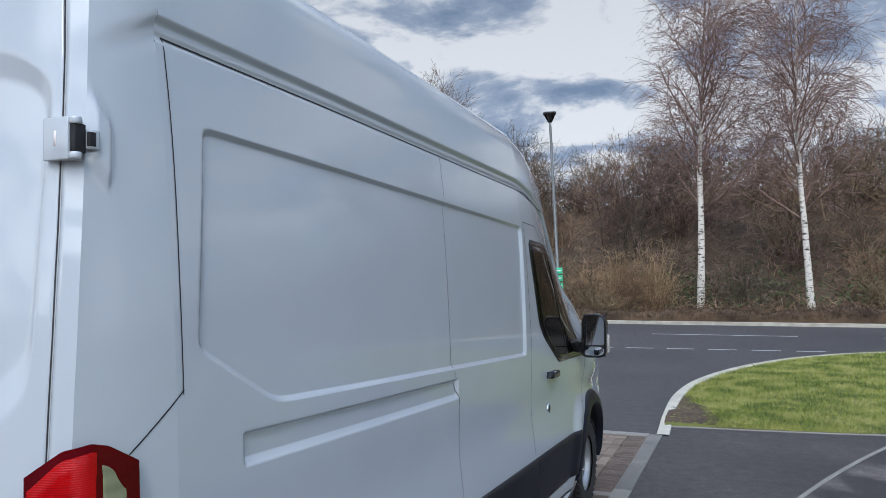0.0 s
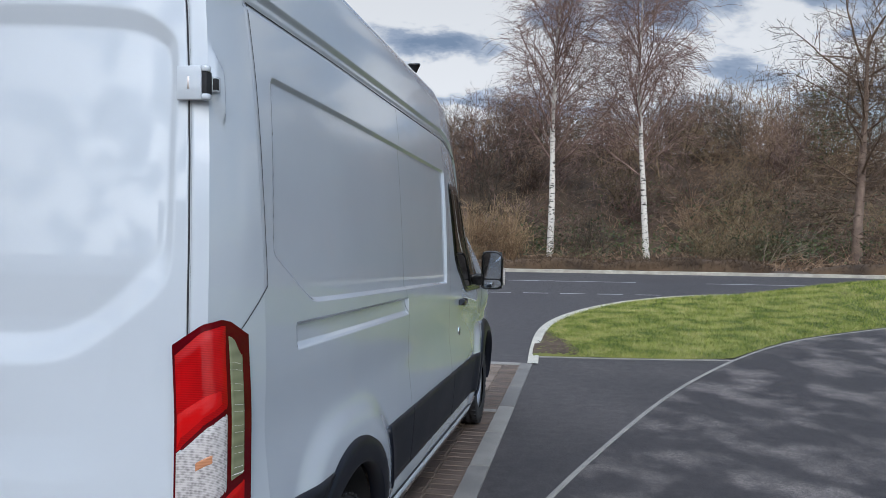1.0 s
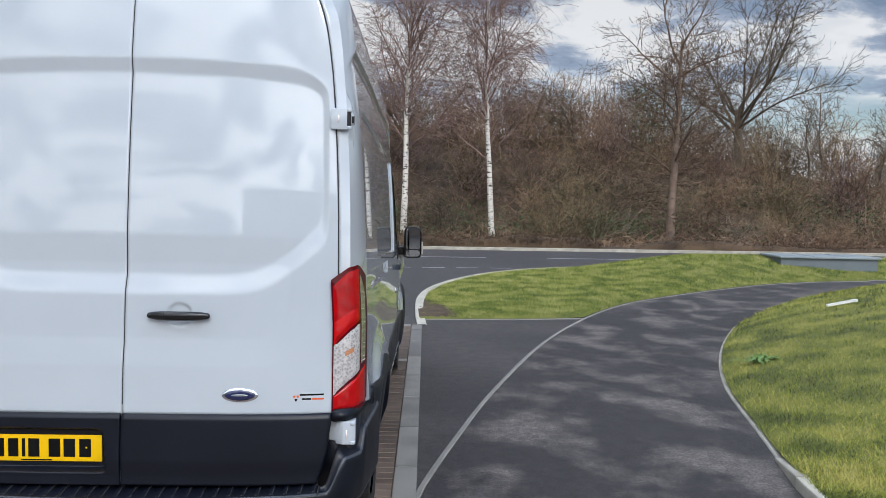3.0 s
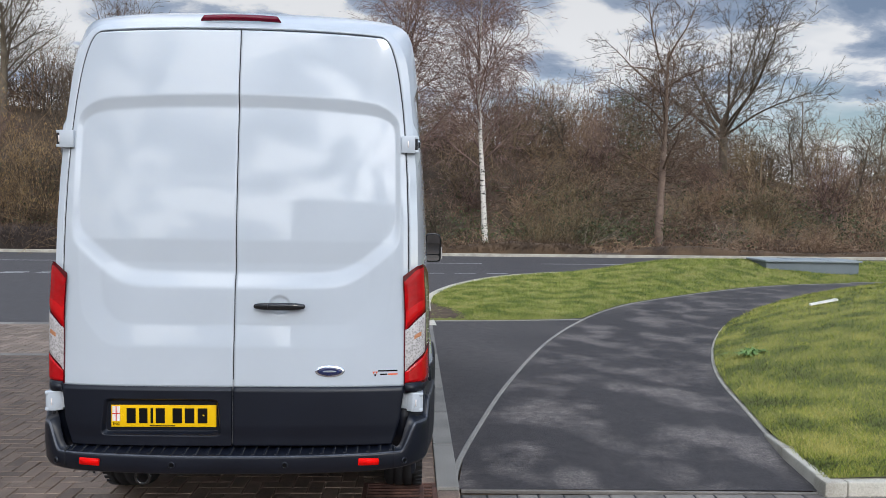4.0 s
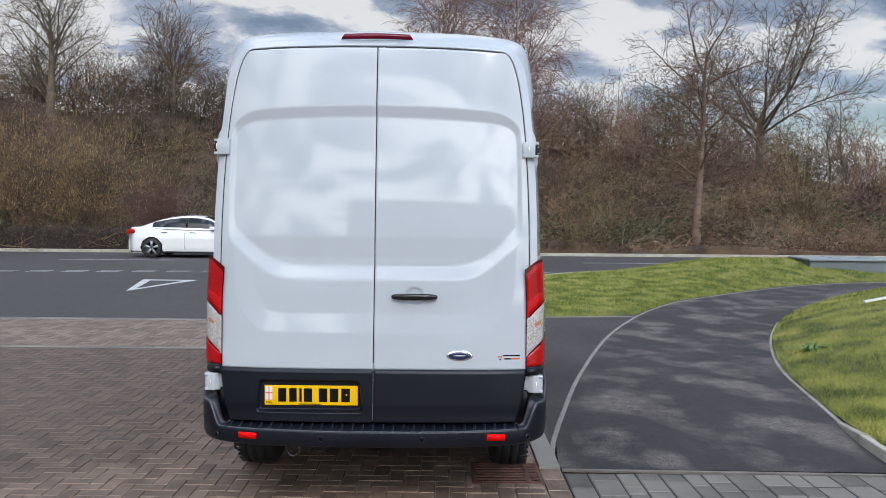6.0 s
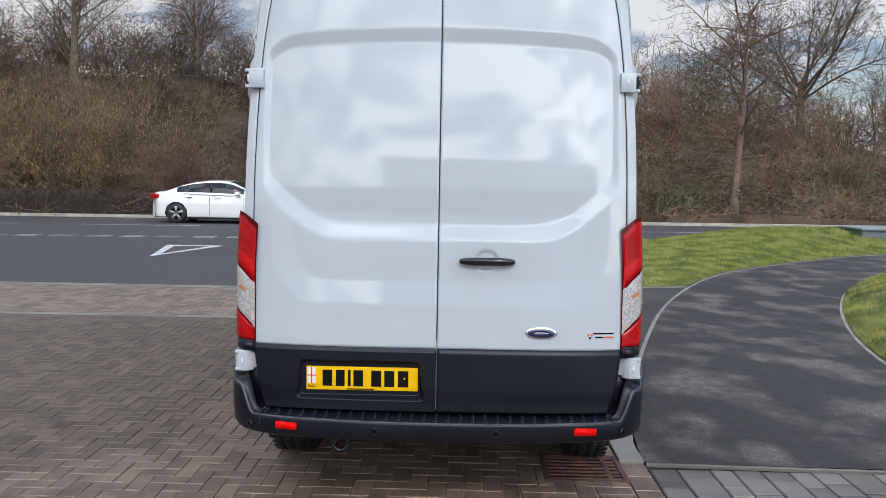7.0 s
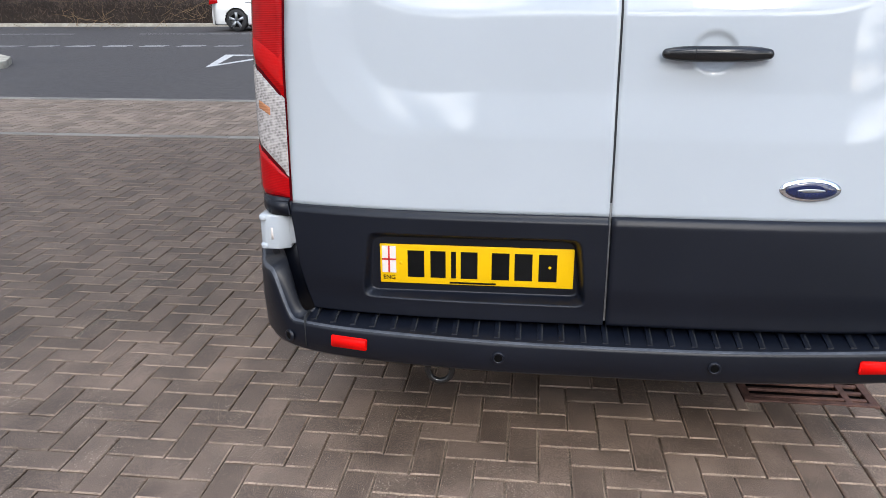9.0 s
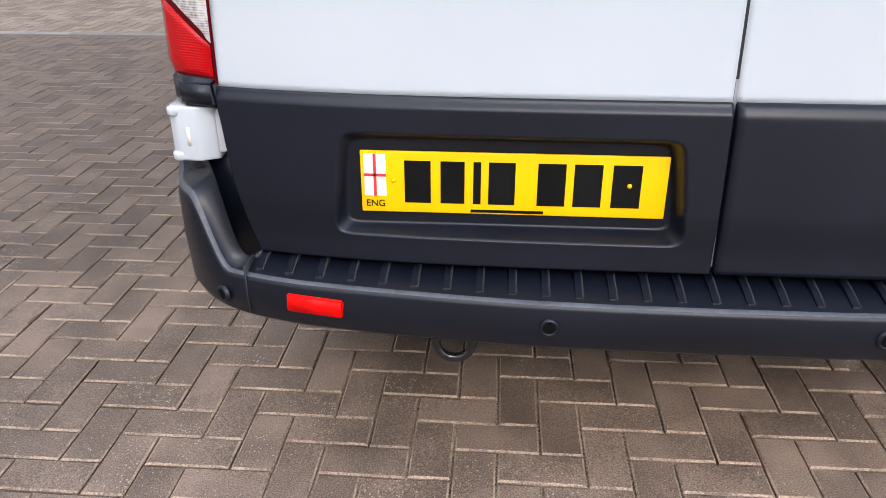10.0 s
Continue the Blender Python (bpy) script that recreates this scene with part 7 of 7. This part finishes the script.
        part("wing_mirror", box_bm(0.60, 0.76, min(m * 0.86, m * 1.03), max(m * 0.86, m * 1.03), 0.96, 1.08), CAR_WHITE, c, bevel=0.03)
        for x in (-0.98, 0.0):
            part("door_handle", box_bm(x - 0.11, x + 0.11, min(m * 0.885, m * 0.915), max(m * 0.885, m * 0.915), 0.865, 0.89), CHROME, c, bevel=0.005)
        for x in (-0.28, 0.88):
            part("shut_line", box_bm(x - 0.004, x + 0.004, min(m * 0.86, m * 0.908), max(m * 0.86, m * 0.908), 0.30, 0.86), SEAM, c)
        part("sill", box_bm(-1.0, 1.0, min(m * 0.80, m * 0.895), max(m * 0.80, m * 0.895), 0.16, 0.215), GLOSSBLACK, c, "dark sill", bevel=0.01)
        part("headlight", prism([(1.74, 0.72), (2.10, 0.62), (2.17, 0.70), (2.10, 0.775), (1.80, 0.815)], "y", m * 0.62, m * 0.865), CAR_GLASS, c, "dark headlight", bevel=0.01)
        part("air_intake", prism([(1.90, 0.33), (2.22, 0.30), (2.24, 0.45), (1.98, 0.47)], "y", m * 0.52, m * 0.86), GLOSSBLACK, c, "dark side air intake", bevel=0.02)
        part("tail_light", prism([(-2.30, 0.80), (-2.00, 0.85), (-2.02, 0.96), (-2.26, 0.985)], "y", m * 0.56, m * 0.855), LENS_RED, c, "red tail light", bevel=0.015)
        for ax in axles:
            hub = thing("wheel", "black and silver alloy wheel", "wheel", (ax, m * 0.80, 0.335))
            hub.parent = c
            lathe("tyre", [(-0.11, 0.20), (-0.11, 0.29), (-0.08, 0.335), (0.08, 0.335), (0.11, 0.30), (0.11, 0.25)], (0, 0, 0), BLACK, hub, "", 32, "y")
            rim = lathe("rim", [(m * 0.10, 0.262), (m * 0.112, 0.248), (m * 0.09, 0.238), (m * 0.03, 0.22), (m * 0.02, 0.0)], (0, 0, 0), GLOSSBLACK, hub, "black rim", 32, "y")
            for k in range(5):
                bm = prism([(-0.030, 0.02), (0.030, 0.02), (0.046, 0.245), (-0.046, 0.245)], "y", m * 0.065, m * 0.112)
                bm.transform(pose(0, 0, 0, 0, k * 72, 0))
                part("spoke", bm, STEEL, rim, "silver spoke")
            part("wheel_well", prism([(ax + 0.40 * math.cos(q), 0.345 + 0.40 * math.sin(q) * (1 if math.sin(q) > 0 else 0.4)) for q in np.linspace(0, math.tau, 28, endpoint=False)], "y", m * 0.45, m * 0.66), BLACK, c)
    part("grille", box_bm(2.20, 2.315, -0.42, 0.42, 0.42, 0.66), GLOSSBLACK, c, bevel=0.03)
    part("front_splitter", box_bm(2.0, 2.33, -0.62, 0.62, 0.18, 0.24), GLOSSBLACK, c, bevel=0.02)


def weed():
    """A leafy rosette at the edge of the mound."""
    rng = np.random.default_rng(2)
    v = []
    for k in range(46):
        a, r = rng.random() * 6.28, rng.uniform(0.08, 0.26)
        d = np.array([math.cos(a), math.sin(a)])
        b = np.array([4.72, 4.72]) + rng.normal(0, 0.05, 2)
        z = float(mound_z(np.array(b[0]), np.array(b[1])))
        n = np.array([-d[1], d[0]]) * 0.014
        m = b + d * r * 0.5
        e = b + d * r
        v += [(*b, z), (*(m + n), z + 0.055), (*e, z + 0.03), (*(m - n), z + 0.055)]
    me = foliage("weed_leaf", [(0.11, 0.21, 0.055), (0.20, 0.32, 0.10)], 3.0)
    tagged(raw("weed", v, np.arange(len(v)).reshape(-1, 4), me, smooth=False), "bright green leafy weed at the mound edge", "weed")


def building_behind():
    """Plain brick building that closes the place behind the camera."""
    b = thing("building", "plain brown brick building behind the paving", "building")
    wall_mat = surf("building_brick", (0.20, 0.155, 0.125), (0.34, 0.265, 0.215), 2.0, 0.85, 30.0, 0.4, 0.01)
    part("wall", box_bm(-3.6, 16.0, -34.0, -28.0, -0.05, 7.4), wall_mat, b, smooth=False)
    part("wing", box_bm(-40.0, -3.6, -33.0, -29.0, -0.05, 4.7), wall_mat, b, smooth=False)
    part("roof", prism([(-34.3, 7.4), (-27.7, 7.4), (-31.0, 8.0)], "x", -3.9, 16.3), BARK, b, smooth=False)


build_trees()
build_scrub()
build_hedges()
lamp_post()
utility_box()
white_stick()
car()
weed()
building_behind()
grass_blades("grass", ISL_A, ISL_B, island_z, 120000, (1.3, 0.0), "short mown grass blades of the verge island", 0.038, 3, True)
grass_blades("grass", MND_A, MND_B, mound_z, 150000, (1.3, -1.0), "mossy short grass blades of the mound", 0.038, 4, material=MOSS)


# ---------------------------------------------------------------- paving
DRAIN = (0.595, 1.065, 0.705, 1.115)


def block(x0, x1, y0, y1, top, cham=0.0042, floor=-0.03):
    """A paver: flat top, chamfered rim, sides."""
    c = cham
    v = [(x0 + c, y0 + c, top), (x1 - c, y0 + c, top), (x1 - c, y1 - c, top), (x0 + c, y1 - c, top),
         (x0, y0, top - c), (x1, y0, top - c), (x1, y1, top - c), (x0, y1, top - c),
         (x0, y0, floor), (x1, y0, floor), (x1, y1, floor), (x0, y1, floor)]
    f = [(0, 1, 2, 3), (4, 5, 1, 0), (5, 6, 2, 1), (6, 7, 3, 2), (7, 4, 0, 3), (8, 9, 5, 4), (9, 10, 6, 5), (10, 11, 7, 6), (11, 8, 4, 7)]
    return v, f


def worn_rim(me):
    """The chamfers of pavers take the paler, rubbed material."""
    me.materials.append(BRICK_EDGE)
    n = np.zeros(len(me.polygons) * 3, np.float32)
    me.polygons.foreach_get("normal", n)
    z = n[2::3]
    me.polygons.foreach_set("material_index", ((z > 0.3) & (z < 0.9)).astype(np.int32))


def herringbone(x_min, x_max, y_min, y_max):
    """Rectangles of bricks 0.2 x 0.1 laid in herringbone."""
    ox, oy, u = -0.752, 0.131, 0.1
    for j in range(-84, 90):
        for i in range(-170, 60):
            # lattice (1, -1), (2, 2)
            if (i + j) % 4 == 0:
                for w, h, dx in ((2, 1, 0), (1, 2, 2)):
                    x0, y0 = ox + (i + dx) * u, oy + j * u
                    x1, y1 = x0 + w * u, y0 + h * u
                    a, b, c, d = max(x0, x_min), min(x1, x_max), max(y0, y_min), min(y1, y_max)
                    if b - a > 0.03 and d - c > 0.03:
                        yield a, b, c, d


def cut_round(r, hole):
    """A brick clipped to stay clear of a rectangular hole, or nothing."""
    a, b, c, d = r
    h0, h1, k0, k1 = hole
    if b <= h0 or a >= h1 or d <= k0 or c >= k1:
        return r
    if a < h0 - 0.03:
        return a, h0, c, d
    if c < k0 - 0.03:
        return a, b, c, k0
    if d > k1 + 0.03:
        return a, b, k1, d
    return None


def build_paving():
    rng = random.Random(9)
    bed_x = [(-40, 0.595, -27.9, 7.74), (0.595, 1.062, -27.9, 0.705), (0.595, 1.062, 1.115, 7.74)]
    v, f = [], []
    for x0, x1, y0, y1 in bed_x:
        k = len(v)
        v += [(x0, y0, -0.0095), (x1, y0, -0.0095), (x1, y1, -0.0095), (x0, y1, -0.0095)]
        f.append((k, k + 1, k + 2, k + 3))
    paving = tagged(raw("paving", v, f, SAND, smooth=False), "brown herringbone block paving with sandy joints", "paving", kind="structure")
    g = 0.0026
    rest, faces = {"near": [], "far": []}, {"near": [], "far": []}
    shared = {}

    def lay(r, pale=False):
        a, b, c, d = r
        top = rng.gauss(0.0, 0.0010)
        if -1.75 < a < 0.87 and -0.55 < c < 1.55 and len(shared.setdefault("n", [])) < 298:
            key = (round(b - a, 3), round(d - c, 3))
            if key not in shared:
                w, h = b - a - 2 * g, d - c - 2 * g
                vv, ff = block(-w / 2, w / 2, -h / 2, h / 2, 0.0)
                shared[key] = mesh_of("brick", vv, ff, BRICK_OWN, False)
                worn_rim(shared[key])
            ob = new("brick", shared[key])
            ob.location = ((a + b) / 2, (c + d) / 2, top)
            ob.rotation_euler = (rng.gauss(0, 0.004), rng.gauss(0, 0.004), rng.gauss(0, 0.006))
            ob.parent = paving
            shared["n"].append(1)
            return
        vv, ff = block(a + g, b - g, c + g, d - g, top)
        if a < -3.5 or c > 3.0 or c < -1.5:
            ff = ff[:5]
        key = "far" if pale else "near"
        k = len(rest[key])
        rest[key] += vv
        faces[key] += [tuple(q + k for q in t) for t in ff]

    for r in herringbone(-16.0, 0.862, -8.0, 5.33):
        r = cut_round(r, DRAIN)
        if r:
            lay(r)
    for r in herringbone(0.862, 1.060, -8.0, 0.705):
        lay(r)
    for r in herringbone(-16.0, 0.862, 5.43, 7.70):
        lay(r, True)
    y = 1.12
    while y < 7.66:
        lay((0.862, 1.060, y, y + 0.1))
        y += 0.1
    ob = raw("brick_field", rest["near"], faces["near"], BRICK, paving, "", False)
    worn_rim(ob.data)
    tagged(ob, kind="stuff")
    ob = raw("brick_field", rest["far"], faces["far"], BRICK_PALE, paving, "dusty paler paving by the road", False)
    tagged(ob, kind="stuff")
    # flush concrete bands across the paving
    for y0, y1, lab in ((5.335, 5.425, "thin pale concrete band across the paving"), (7.71, 7.86, "pale concrete edge between paving and road")):
        run = thing("paving_band", lab, "kerb", kind="structure")
        x = -16.0
        while x < 1.05:
            part("edging_stone", box_bm(x + 0.002, min(x + 0.912, 1.055), y0, y1, -0.05, 0.004), KERB, run, bevel=0.004, smooth=False)
            x += 0.915
    # border bricks beside the setts
    border = thing("paving_border", "pinkish brown border bricks beside the grey setts", "paving", kind="structure")
    y = 0.985
    while y > -7.9:
        vv, ff = block(1.067, 1.205, y - 0.2 + 0.005, y - 0.005, 0.001)
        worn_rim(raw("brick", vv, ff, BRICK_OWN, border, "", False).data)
        y -= 0.2
    # grey setts in columns
    v, f = bed(1.21, 9.0, -8.0, 0.915, -0.03, -0.005)
    setts = tagged(raw("sett_paving", v, f, SEAM, smooth=False), "grey concrete setts in staggered columns", "paving", kind="structure")
    cols = [0.13, 0.16, 0.19]
    x, n = 1.214, 0
    shared_s = {}
    sett_v, sett_f = [], []
    while x < 7.6:
        w = rng.choice(cols)
        y = 0.912
        first = rng.uniform(0.10, 0.34)
        while y > -7.8:
            ln = first if y > 0.90 else rng.choice((0.12, 0.16, 0.22, 0.28, 0.32))
            key = (w, round(ln, 3))
            if n >= 300 or y < -0.45 or x > 5.2:
                vv, ff = block(x + 0.004, x + w - 0.004, y - ln + 0.004, y - 0.004, rng.gauss(0, 0.0012), 0.006)
                k = len(sett_v)
                sett_v += vv
                sett_f += [tuple(q + k for q in t) for t in ff[:5]]
                y -= ln
                continue
            if key not in shared_s:
                vv, ff = block(0.004, w - 0.004, -ln + 0.004, -0.004, 0.0, 0.006)
                shared_s[key] = mesh_of("sett", vv, ff, SETT, False)
            o = new("sett", shared_s[key])
            o.location = (x, y, rng.gauss(0.0, 0.0012))
            o.parent = setts
            y -= ln
            n += 1
        x += w
    tagged(raw("sett_field", sett_v, sett_f, SETT_FIELD, setts, "", False), kind="stuff")
    # drain
    a, b, c, d = DRAIN
    grate = thing("drain_grate", "rusty cast-iron drain grate set in the paving", "drain", (0, 0, 0))
    part("pit", box_bm(a, b, c, d, -0.028, -0.022), EYEBLACK, grate, smooth=False)
    for q in ((a, b, c, c + 0.022), (a, b, d - 0.022, d), (a, a + 0.03, c + 0.022, d - 0.022), (b - 0.03, b, c + 0.022, d - 0.022)):
        part("frame_bar", box_bm(q[0], q[1], q[2], q[3], -0.028, 0.002), IRON, grate, bevel=0.003, smooth=False)
    for k in range(7):
        y = c + 0.022 + (d - c - 0.044) * (k + 0.5) / 7
        part("grate_bar", box_bm(a + 0.03, b - 0.03, y - 0.0085, y + 0.0085, -0.013, -0.001), IRON, grate, bevel=0.004, smooth=False)
    part("grate_rib", box_bm(b - 0.11, b - 0.085, c + 0.022, d - 0.022, -0.028, -0.001), IRON, grate, bevel=0.003, smooth=False)


build_paving()
